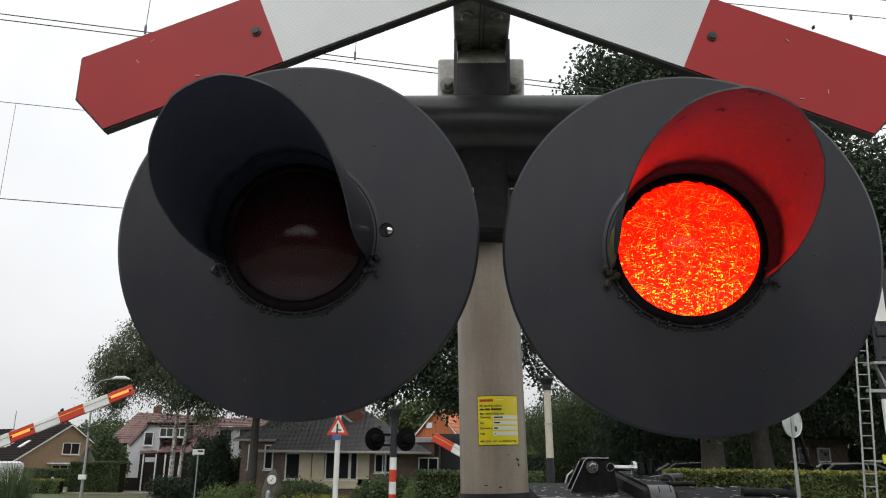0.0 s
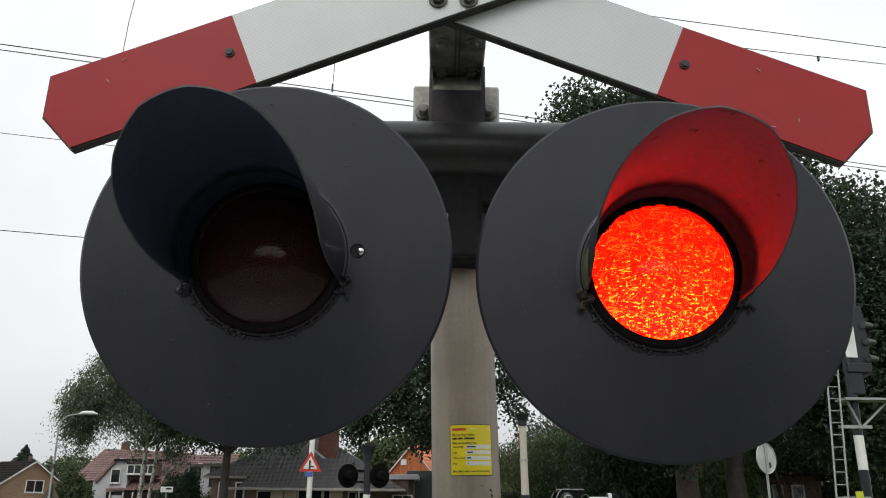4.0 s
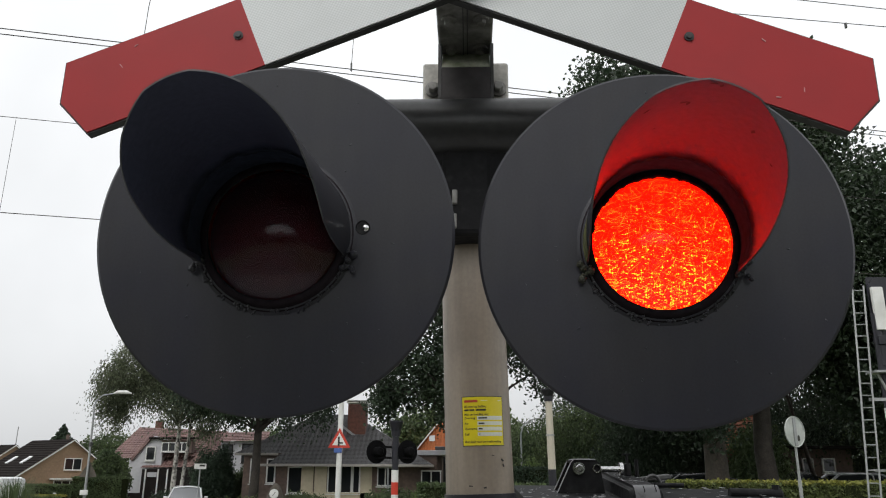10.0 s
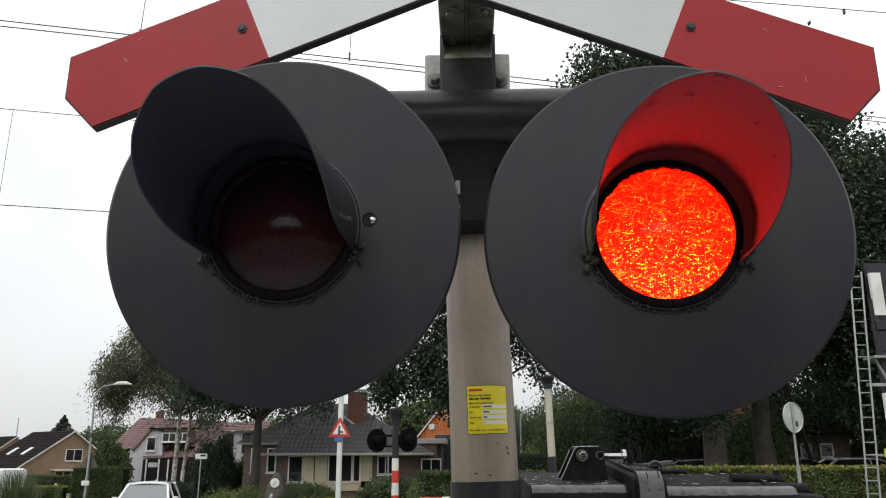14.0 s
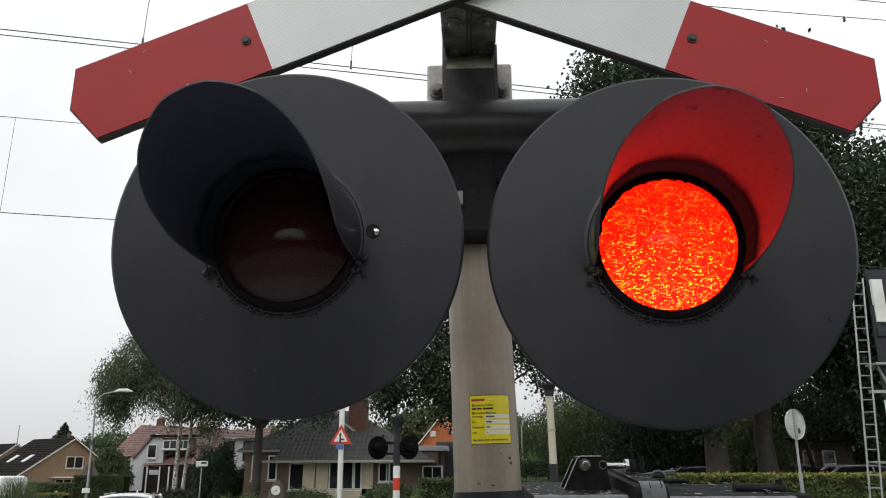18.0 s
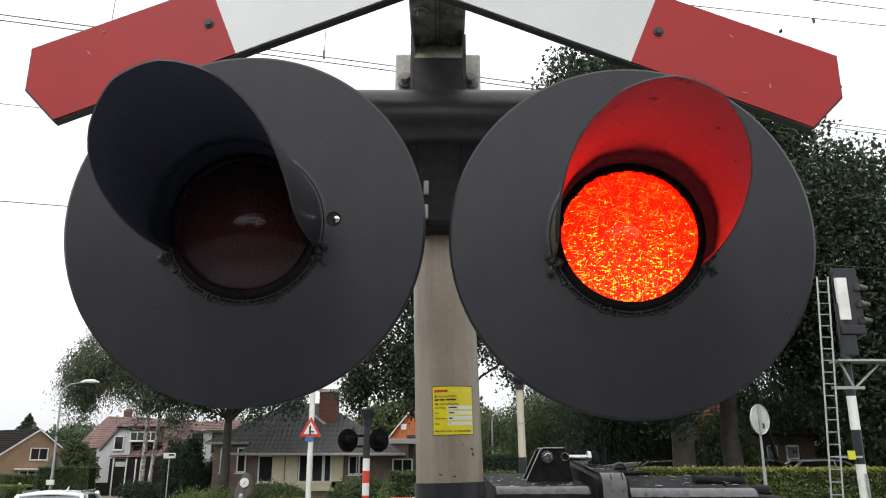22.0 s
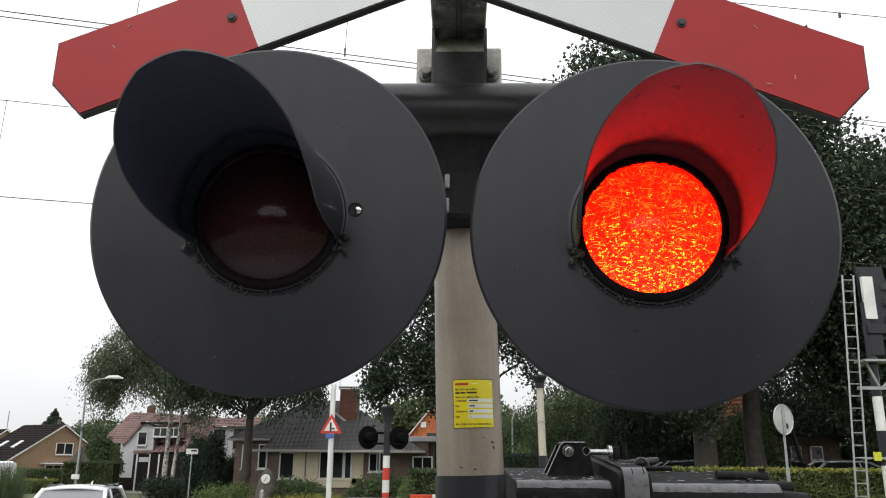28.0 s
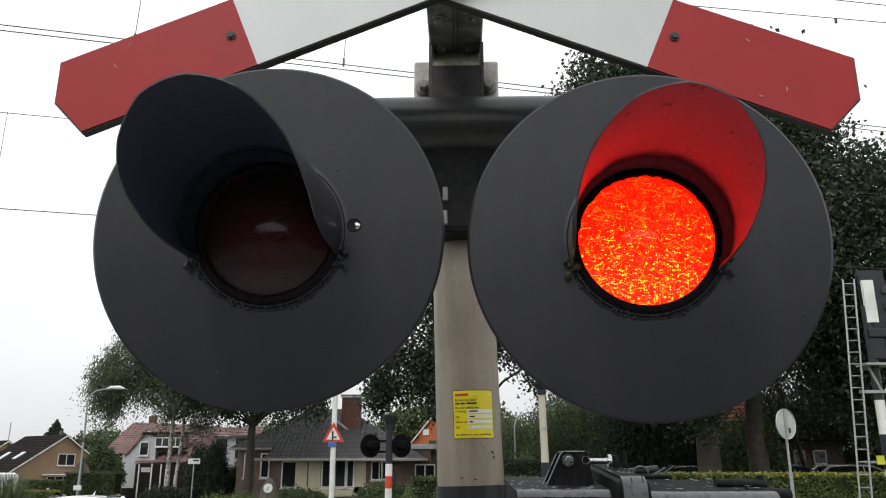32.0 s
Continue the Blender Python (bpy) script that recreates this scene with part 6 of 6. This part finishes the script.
for k in range(3):
    bm = B()
    tube(bm, [(-0.3 + 0.35 * k, -0.34, 1.5), (-0.12 + 0.35 * k, -0.34, 2.1), (0.0 + 0.35 * k, -0.34, 2.2)], 0.02, 6)
    part("guard_rod", bm, GALV, far_drive)
bm = B()
box(bm, (0.1, -0.31, 1.8), (0.22, 0.01, 0.1))
part("plate", bm, WHITE, far_drive)


def boom(name, label, ln, thick, bands, lamps, side):
    """A barrier boom along local side * x from its pivot, in red and white lengths."""
    b = thing(name, label, "barrier boom")
    for k in range(bands):
        a0, a1 = ln * k / bands, ln * (k + 1) / bands
        t0 = thick * (1.25 - 0.3 * k / bands)
        red = (bands - 1 - k) % 2 == 0
        bm = B()
        box(bm, (side * (a0 + a1) / 2, 0, 0), (a1 - a0, 0.06, t0), None, 0.012)
        p = part("boom_length", bm, REDPAINT if red else WHITE, b)
        bm = B()
        box(bm, (side * (a0 + a1) / 2, -0.032, t0 * 0.12), (a1 - a0 - 0.02, 0.006, t0 * 0.06))
        part("groove", bm, YELLOW if red else GALV, p)
    for a in lamps:
        bm = B()
        box(bm, (side * a, -0.036, 0.0), (0.42, 0.008, 0.035), None, 0.003)
        part("lamp_base", bm, CARDARK, b)
        bm = B()
        box(bm, (side * a, -0.040, 0.0), (0.33, 0.012, 0.045), None, 0.004)
        part("boom_lamp", bm, BOOMGLOW, b, "lit orange boom lamp")
    return b


boom_left = boom("barrier_boom", "long red and white barrier boom coming down with lit lamps", 6.94, 0.19, 15, (6.70, 4.85), 1)
boom_right = boom("barrier_boom", "short red and white barrier boom across the path", 2.85, 0.19, 6, (), -1)
drive_left = thing("barrier_machine", "barrier drive box that carries the long boom", "barrier drive", pose(-12.75, 13.0, 0))
bm = B()
box(bm, (0, 0, 0.6), (0.5, 0.6, 1.2), None, 0.03)
part("body", bm, GALV, drive_left)

# round sign seen from behind
rs = thing("round_sign", "round grey-backed road sign seen from behind", "road sign", pose(6.63, 15.17, 0))
bm = B()
tube(bm, [(0, 0.04, 0), (0, 0.04, 2.25), (0, 0.04, 2.26), (0, 0.04, 3.22)], [0.036, 0.036, 0.026, 0.026], 12)
part("post", bm, GALV, rs)
bm = B()
lathe(bm, [(0.0, 0.0), (0.29, 0.0), (0.30, -0.018), (0.308, -0.018), (0.308, 0.006), (0.0, 0.006)], 48)
disc = part("sign_back", bm, mat("dull_aluminium", (0.46, 0.48, 0.46), 0.5, grain=20, vary=0.1, second=(0.36, 0.38, 0.36), patch=3), rs)
disc.matrix_basis = pose(0, 0.0, 3.2, 0, 0, 32)
bm = B()
box(bm, (0, -0.012, 0), (0.09, 0.02, 0.56), None, 0.004)
part("channel", bm, GALV, disc)
bm = B()
slab(bm, [(0.10 + 0.045 * math.cos(a), -0.13 + 0.06 * math.sin(a)) for a in (k / 12 * 6.283 for k in range(12))], -0.006, -0.001)
part("sticker", bm, INK, disc)

# railway signal with ladder
sig = thing("railway_signal", "black and white railway signal mast with ladder and platform", "railway signal", pose(9.5, 16.87, 0))
for k, (z0, z1, mm) in enumerate(((0, 1.2, BLACK), (1.2, 2.3, WHITE), (2.3, 3.06, BLACK), (3.06, 3.82, WHITE), (3.82, 6.0, BLACK))):
    bm = B()
    tube(bm, [(0, 0, z0), (0, 0, z1)], 0.105 if k < 4 else 0.10, 20)
    part("mast_band", bm, mm, sig, smooth=True)
bm = B()
box(bm, (0.28, 0.12, 6.15), (0.62, 0.04, 1.5), None, 0.0)
slab(bm, [(0.28 + 0.33 * math.cos(a), 6.0 + (0.55 if math.sin(a) > 0 else -0.55) + 0.33 * math.sin(a)) for a in (k / 24 * 6.283 for k in range(24))], 0.06, 0.1)
part("backboard", bm, BLACK, sig)
bm = B()
box(bm, (0.08, -0.08, 6.1), (0.26, 0.10, 1.02), None, 0.01)
part("white_case", bm, WHITE, sig)
for z in (5.6, 6.0, 6.4):
    bm = B()
    tube(bm, [(0.5, -0.02, z), (0.78, 0.1, z)], [0.09, 0.06], 12)
    part("lamp_hood", bm, DARKSTEEL, sig)
bm = B()
box(bm, (0.2, -0.02, 5.35), (0.55, 0.3, 0.22), None, 0.02)
box(bm, (0.12, -0.02, 5.0), (0.3, 0.2, 0.5), None, 0.02)
part("bracket", bm, BLACK, sig)
bm = B()
box(bm, (0.30, -0.1, 4.61), (1.28, 0.5, 0.05))
part("platform", bm, GALV, sig)
for x0, x1 in ((0.05, 0.95), (0.05, -0.25)):
    bm = B()
    tube(bm, [(x0, -0.1, 3.98), (x1 * 0.8, -0.1, 4.60)], 0.03, 8)
    part("strut", bm, GALV, sig)
bm = B()
box(bm, (-0.1, -0.12, 4.0), (0.75, 0.06, 0.07))
part("ladder_stay", bm, GALV, sig)
bm = B()
box(bm, (-0.30, -0.12, 2.46), (0.60, 0.05, 0.05))
part("ladder_stay", bm, GALV, sig)
bm = B()
box(bm, (-0.26, -0.17, 2.5), (0.17, 0.02, 0.19), None, 0.005)
part("yellow_plate", bm, mat("yellow_green_plate", (0.62, 0.62, 0.03), 0.5), sig)
bm = B()
tube(bm, [(0.02, -0.15, 2.1), (0.06, -0.15, 0)], 0.03, 8)
part("conduit", bm, GALV, sig)
ladder = thing("signal_ladder", "narrow galvanised ladder leaning on the signal mast", "ladder", pose(8.70, 16.6, 0))
LT = 0.42
for s in (-0.13, 0.13):
    bm = B()
    tube(bm, [(s - 0.06, 0, 0), (s + LT, 0.1, 6.62)], 0.022, 8)
    part("stile", bm, GALV, ladder)
for k in range(24):
    z = 0.3 + 0.27 * k
    q = (LT + 0.06) * z / 6.62 - 0.06
    bm = B()
    tube(bm, [(-0.13 + q, 0.1 * z / 6.62, z), (0.13 + q, 0.1 * z / 6.62, z)], 0.013, 6)
    part("rung", bm, GALV, ladder)
orange_pipe = thing("orange_rail", "orange guard rail below the signal", "rail", pose(9.9, 16.4, 0))
bm = B()
tube(bm, [(0.1, 0, 1.62), (1.6, 0, 1.62)], 0.04, 8)
tube(bm, [(0.3, 0, 0), (0.3, 0, 1.62)], 0.04, 8)
part("rail", bm, mat("orange_paint", (0.6, 0.2, 0.03), 0.5), orange_pipe)
gb = thing("garden_stone", "upright brown garden stone with a round white dial", "garden stone", pose(-9.3, 36.9, 0))
bm = B()
rnd = random.Random(31)
bmesh.ops.create_icosphere(bm, subdivisions=3, radius=1, matrix=pose(0, 0.30, 0.85) @ Matrix.Diagonal((0.55, 0.28, 1.05, 1)))
for v_ in bm.verts:
    v_.co.x *= 1.15 - 0.28 * v_.co.z
    v_.co += Vector((rnd.uniform(-1, 1), rnd.uniform(-1, 1), rnd.uniform(-1, 1))) * 0.025
    v_.co.z = max(v_.co.z, 0)
part("stone", bm, STONE, gb)
bm = B()
lathe(bm, [(0, -0.03), (0.21, -0.03), (0.22, 0.0), (0, 0.0)], 24)
part("dial", bm, WHITE, gb).matrix_basis = pose(0, 0, 1.40)
bm = B()
box(bm, (0.01, -0.035, 1.40), (0.03, 0.006, 0.2), (0, 35, 0))
part("mark", bm, INK, gb)
for x, y in ((-31.8, 55), (-29.4, 55), (-24.6, 54), (-9.2, 36)):
    bl = thing("bollard", "short grey concrete bollard by the footway", "bollard", pose(x, y, 0), "bollards")
    bm = B()
    tube(bm, [(0, 0, 0), (0, 0, 0.85), (0, 0, 0.95)], [0.13, 0.12, 0.05], 10)
    part("body", bm, GALV, bl)

# ---- overhead line ----
def span(name, label, a, b, sag, r, drops=()):
    w = thing(name, label, "wire")
    a, b = Vector(a), Vector(b)
    bm = B()
    tube(bm, [a.lerp(b, k / 24) - Vector((0, 0, sag * 4 * (k / 24) * (1 - k / 24))) for k in range(25)], r, 6, False)
    part("strand", bm, WIRE, w)
    return w


DX = Vector((1, 0.262, 0)).normalized()


def along(x0, y0, z, s):
    return (x0 + DX.x * s, y0 + DX.y * s, z)


span("contact_wire", "thin overhead contact wire", along(-0.99, 4.63, 5.6, -45), along(-0.99, 4.63, 5.6, 45), 0, 0.0042)
span("contact_wire", "thin overhead contact wire", along(-0.99, 4.72, 5.6, -45), along(-0.99, 4.72, 5.6, 45), 0, 0.0042)
span("contact_wire", "thin overhead contact wire of the second track", along(-5.4, 8.43, 5.6, -45), along(-5.4, 8.43, 5.6, 45), 0, 0.0056)
span("carrier_wire", "thin overhead carrier wire of the second track", along(-5.9, 8.33, 6.98, -45), along(-5.9, 8.33, 6.98, 45), 0, 0.0046)
def rising(x0, y0, rise, a, b):
    """Both ends of a carrier wire that climbs by rise a metre along the track, from 7 m at (x0, y0)."""
    return [(x0 + q, y0 + 0.262 * q, 7.0 + rise * q) for q in (a, b)]


span("carrier_wire", "thin overhead carrier wire", *rising(2.35, 5.60, 0.0513, -1.0, 40), 0, 0.0046)
span("carrier_wire", "thin overhead carrier wire", *rising(2.50, 5.98, 0.0654, -1.0, 40), 0, 0.0046)
for k, s in enumerate((-1.665, 0.0)):
    d = thing("dropper_wire", "thin vertical dropper with a clip on the contact wire", "wire", None, "droppers")
    p = Vector(along(-0.99, 4.63, 5.6, s))
    bm = B()
    tube(bm, [p, p + Vector((0.01, 0, 0.35)), p + Vector((0.05, 0, 0.8)), p + Vector((0.06, 0, 1.5))], 0.003, 5)
    part("strand", bm, WIRE, d)
    bm = B()
    box(bm, p + Vector((0, 0, 0.02)), (0.014, 0.02, 0.075), None, 0.003)
    part("clip", bm, DARKSTEEL, d)
d = thing("dropper_wire", "thin vertical dropper of the second track", "wire", None, "droppers")
p = Vector(along(-5.4, 8.43, 5.6, -0.8))
bm = B()
tube(bm, [p, p + Vector((0, 0, 1.38))], 0.003, 5)
part("strand", bm, WIRE, d)
d = thing("wire_clip", "small clip on the carrier wire", "wire")
bm = B()
box(bm, (4.148, 6.412, 7.08), (0.02, 0.03, 0.06), None, 0.004)
part("clip", bm, DARKSTEEL, d)


# ---- cars ----
def car(name, label, m, paint, high=1.66, ln=4.5, w=1.82):
    """Front towards local -y."""
    c = thing(name, label, "car", m)
    hw = w / 2
    side = [(-ln / 2, 0.35), (-ln / 2 + 0.02, 0.72), (-ln / 2 + 0.25, 0.92), (-ln / 2 + 1.15, 1.05), (ln / 2 - 0.12, 1.02), (ln / 2, 0.7), (ln / 2 - 0.05, 0.32)]
    bm = B()
    rings = []
    for x, q in ((-hw, 0.0), (-hw * 0.97, 0.03), (hw * 0.97, 0.03), (hw, 0.0)):
        rings.append([bm.verts.new((x, y * (1 if q else 0.985), z + (q if z > 0.5 else 0))) for y, z in side])
    for a, b in zip(rings, rings[1:]):
        for k in range(len(side)):
            bm.faces.new((a[k], b[k], b[(k + 1) % len(side)], a[(k + 1) % len(side)]))
    bm.faces.new(rings[0])
    bm.faces.new(rings[-1][::-1])
    bmesh.ops.recalc_face_normals(bm, faces=bm.faces)
    part("body", bm, paint, c)
    y0, y1, y2, y3 = -ln / 2 + 1.05, -ln / 2 + 1.85, ln / 2 - 0.75, ln / 2 - 0.2
    tw, bw = hw * 0.74, hw * 0.95
    top = high - 0.03
    # roof with a gentle crown
    bm = B()
    rows_ = []
    for j in range(7):
        y = y1 - 0.05 + (y2 - y1 + 0.1) * j / 6
        arch = 0.05 * (1 - (2 * j / 6 - 0.85) ** 2)
        rows_.append([bm.verts.new((tw * 1.02 * (k / 4 - 1), y, top + arch - 0.055 * (k / 4 - 1) ** 2)) for k in range(9)])
    for a, b in zip(rows_, rows_[1:]):
        for k in range(8):
            bm.faces.new((a[k], a[k + 1], b[k + 1], b[k]))
    ext = bmesh.ops.extrude_face_region(bm, geom=bm.faces[:])
    for v_ in ext["geom"]:
        if isinstance(v_, bmesh.types.BMVert):
            v_.co.z -= 0.05
    bmesh.ops.recalc_face_normals(bm, faces=bm.faces)
    part("roof", bm, paint, c, smooth=True)
    # glass house
    def quad(name_, pts, off, material):
        bm = B()
        vs = [bm.verts.new(p) for p in pts]
        fc = bm.faces.new(vs)
        r = bmesh.ops.extrude_face_region(bm, geom=[fc])
        for v_ in r["geom"]:
            if isinstance(v_, bmesh.types.BMVert):
                v_.co += Vector(off)
        bmesh.ops.recalc_face_normals(bm, faces=bm.faces)
        return part(name_, bm, material, c)
    zt, zb = top - 0.05, 1.06
    quad("windscreen", [(-bw * 0.9, y0, zb), (bw * 0.9, y0, zb), (tw * 0.93, y1, zt), (-tw * 0.93, y1, zt)], (0, 0.02, 0), WINDSCREEN)
    quad("rear_window", [(-bw * 0.9, y3, zb), (bw * 0.9, y3, zb), (tw * 0.93, y2, zt), (-tw * 0.93, y2, zt)], (0, -0.02, 0), PANE)
    for s in (-1, 1):
        quad("side_window", [(s * bw, y0 + 0.25, zb), (s * bw, -0.0, zb), (s * tw, -0.0, zt), (s * tw, y1 + 0.1, zt)], (-s * 0.02, 0, 0), PANE)
        quad("side_window", [(s * bw, 0.07, zb), (s * bw, y3 - 0.2, zb), (s * tw, y2 - 0.1, zt), (s * tw, 0.07, zt)], (-s * 0.02, 0, 0), PANE)
        for name_, p, q, t_ in (("pillar", (s * bw * 0.96, y0, zb), (s * tw * 0.99, y1, zt), 0.05), ("pillar", (s * bw, 0.035, zb), (s * tw, 0.035, zt), 0.035), ("pillar", (s * bw * 0.96, y3, zb), (s * tw, y2, zt), 0.06)):
            bm = B()
            tube(bm, [p, q], t_, 8)
            part(name_, bm, paint, c)
        bm = B()
        box(bm, (s * (hw + 0.1), y0 + 0.42, 1.1), (0.2, 0.1, 0.14), None, 0.03)
        part("mirror", bm, paint, c)
        bm = B()
        box(bm, (s * hw * 0.72, -ln / 2 + 0.08, 0.74), (0.4, 0.14, 0.16), None, 0.03)
        part("headlight", bm, CHROME, c)
        bm = B()
        tube(bm, [(s * tw * 0.95, y1 + 0.1, high + 0.0), (s * tw * 0.95, y2 - 0.1, high + 0.0)], 0.018, 6)
        part("roof_rail", bm, CARDARK, c)
        for y in (-ln / 2 + 0.85, ln / 2 - 0.85):
            bm = B()
            tube(bm, [(s * (hw - 0.2), y, 0.33), (s * (hw + 0.005), y, 0.33)], 0.33, 24)
            wh = part("wheel", bm, TYRE, c)
            bm = B()
            tube(bm, [(s * (hw + 0.0), y, 0.33), (s * (hw + 0.015), y, 0.33)], 0.21, 16)
            part("rim", bm, GALV, wh)
    bm = B()
    tube(bm, [(0.0, y2 - 0.1, high - 0.01), (0.0, y2 + 0.06, high + 0.07)], [0.03, 0.008], 6)
    part("aerial", bm, paint, c)
    bm = B()
    box(bm, (0, -ln / 2 - 0.01, 0.62), (0.9, 0.04, 0.16), None, 0.02)
    part("grille", bm, CARDARK, c)
    return c


WINDSCREEN = glass("pale_windscreen", (0.20, 0.21, 0.22), 0.04)
white_car = car("car", "white family car that rolls up and waits at the crossing", pose(-9, 17.4, 0), CARWHITE)
car("car", "dark car parked behind the hedge", pose(10.9, 35.5, 0.98, 0, 0, 90), CARDARK, 1.46)
car("car", "dark grey car parked behind the hedge", pose(15.0, 36.2, 0.98, 0, 0, 92), CARDARK, 1.52)
car("car", "pale silver car parked behind the hedge", pose(18.4, 36.6, 0.98, 0, 0, 88), CARGREY, 1.52)
van = thing("white_caravan", "white caravan with dark windows behind the reeds", "caravan", pose(-21.5, 33, 0))
bm = B()
box(bm, (0, 0, 1.17), (3.6, 2.1, 1.9), None, 0.22)
part("body", bm, CARWHITE, van)
for x in (-1.0, 0.1, 1.15):
    bm = B()
    box(bm, (x, -1.052, 1.62), (0.8, 0.02, 0.42), None, 0.008)
    part("window", bm, PANE, van)
for y in (-0.9, 0.9):
    bm = B()
    tube(bm, [(-0.3, y - 0.1, 0.33), (-0.3, y + 0.1, 0.33)], 0.33, 16)
    part("wheel", bm, TYRE, van)


# ---- what moves ----
def blade_rows(s, for_left):
    """The added blades snap aside and shut to make the lamps blink; the two lights take turns."""
    period, start, share, slide = 0.6642, 0.151, 0.5785, 0.1175
    rows, t, shut = [], start - period, None
    while t < 33:
        for when, left_on in ((t, True), (t + share * period, False)):
            x = s * slide if left_on == for_left else 0.0
            if shut is not None and 0.06 < when < 32:
                k = math.floor(when * FPS)
                rows += [(k / FPS, pose(shut, 0, 0)), ((k + 1) / FPS, pose(x, 0, 0))]
            if when < 0.06 or not rows:
                rows = [(0.0, pose(x, 0, 0))]
            shut = x
        t += period
    return rows + [(32.2, rows[-1][1])]


def motions():
    for blades, for_left in ((left_blades, True), (right_blades, False)):
        for blade, s in blades:
            walk(blade, blade_rows(s, for_left))
    walk(boom_left, [(t, pose(-12.52, 12.87, 0.89, 0, -a, 0)) for t, a in ((0.0, 22.5), (0.5, 19.4), (1.0, 16.4), (1.5, 13.4), (2.0, 10.4), (2.5, 6.8), (3.0, 3.0), (3.5, 0.0), (32.0, 0.0))])
    walk(boom_right, [(t, pose(1.78, 15.75, 1.53, 0, a, 0)) for t, a in ((0.0, 27.6), (0.5, 22.6), (1.0, 16.6), (1.5, 11.5), (2.0, 7.0), (2.5, 3.5), (3.0, 0.8), (3.4, 0.0), (32.0, 0.0))])
    walk(white_car, [(t, pose(x, y, 0.012, 0, 0, 14)) for t, x, y in ((0.0, -26.0, 85.0), (6.0, -19.5, 60.0), (10.0, -14.9, 41.0), (13.3, -11.9, 29.0), (14.5, -11.5, 27.0), (17.5, -10.3, 23.0), (22.5, -9.0, 17.6), (32.0, -9.0, 17.6))])


motions()
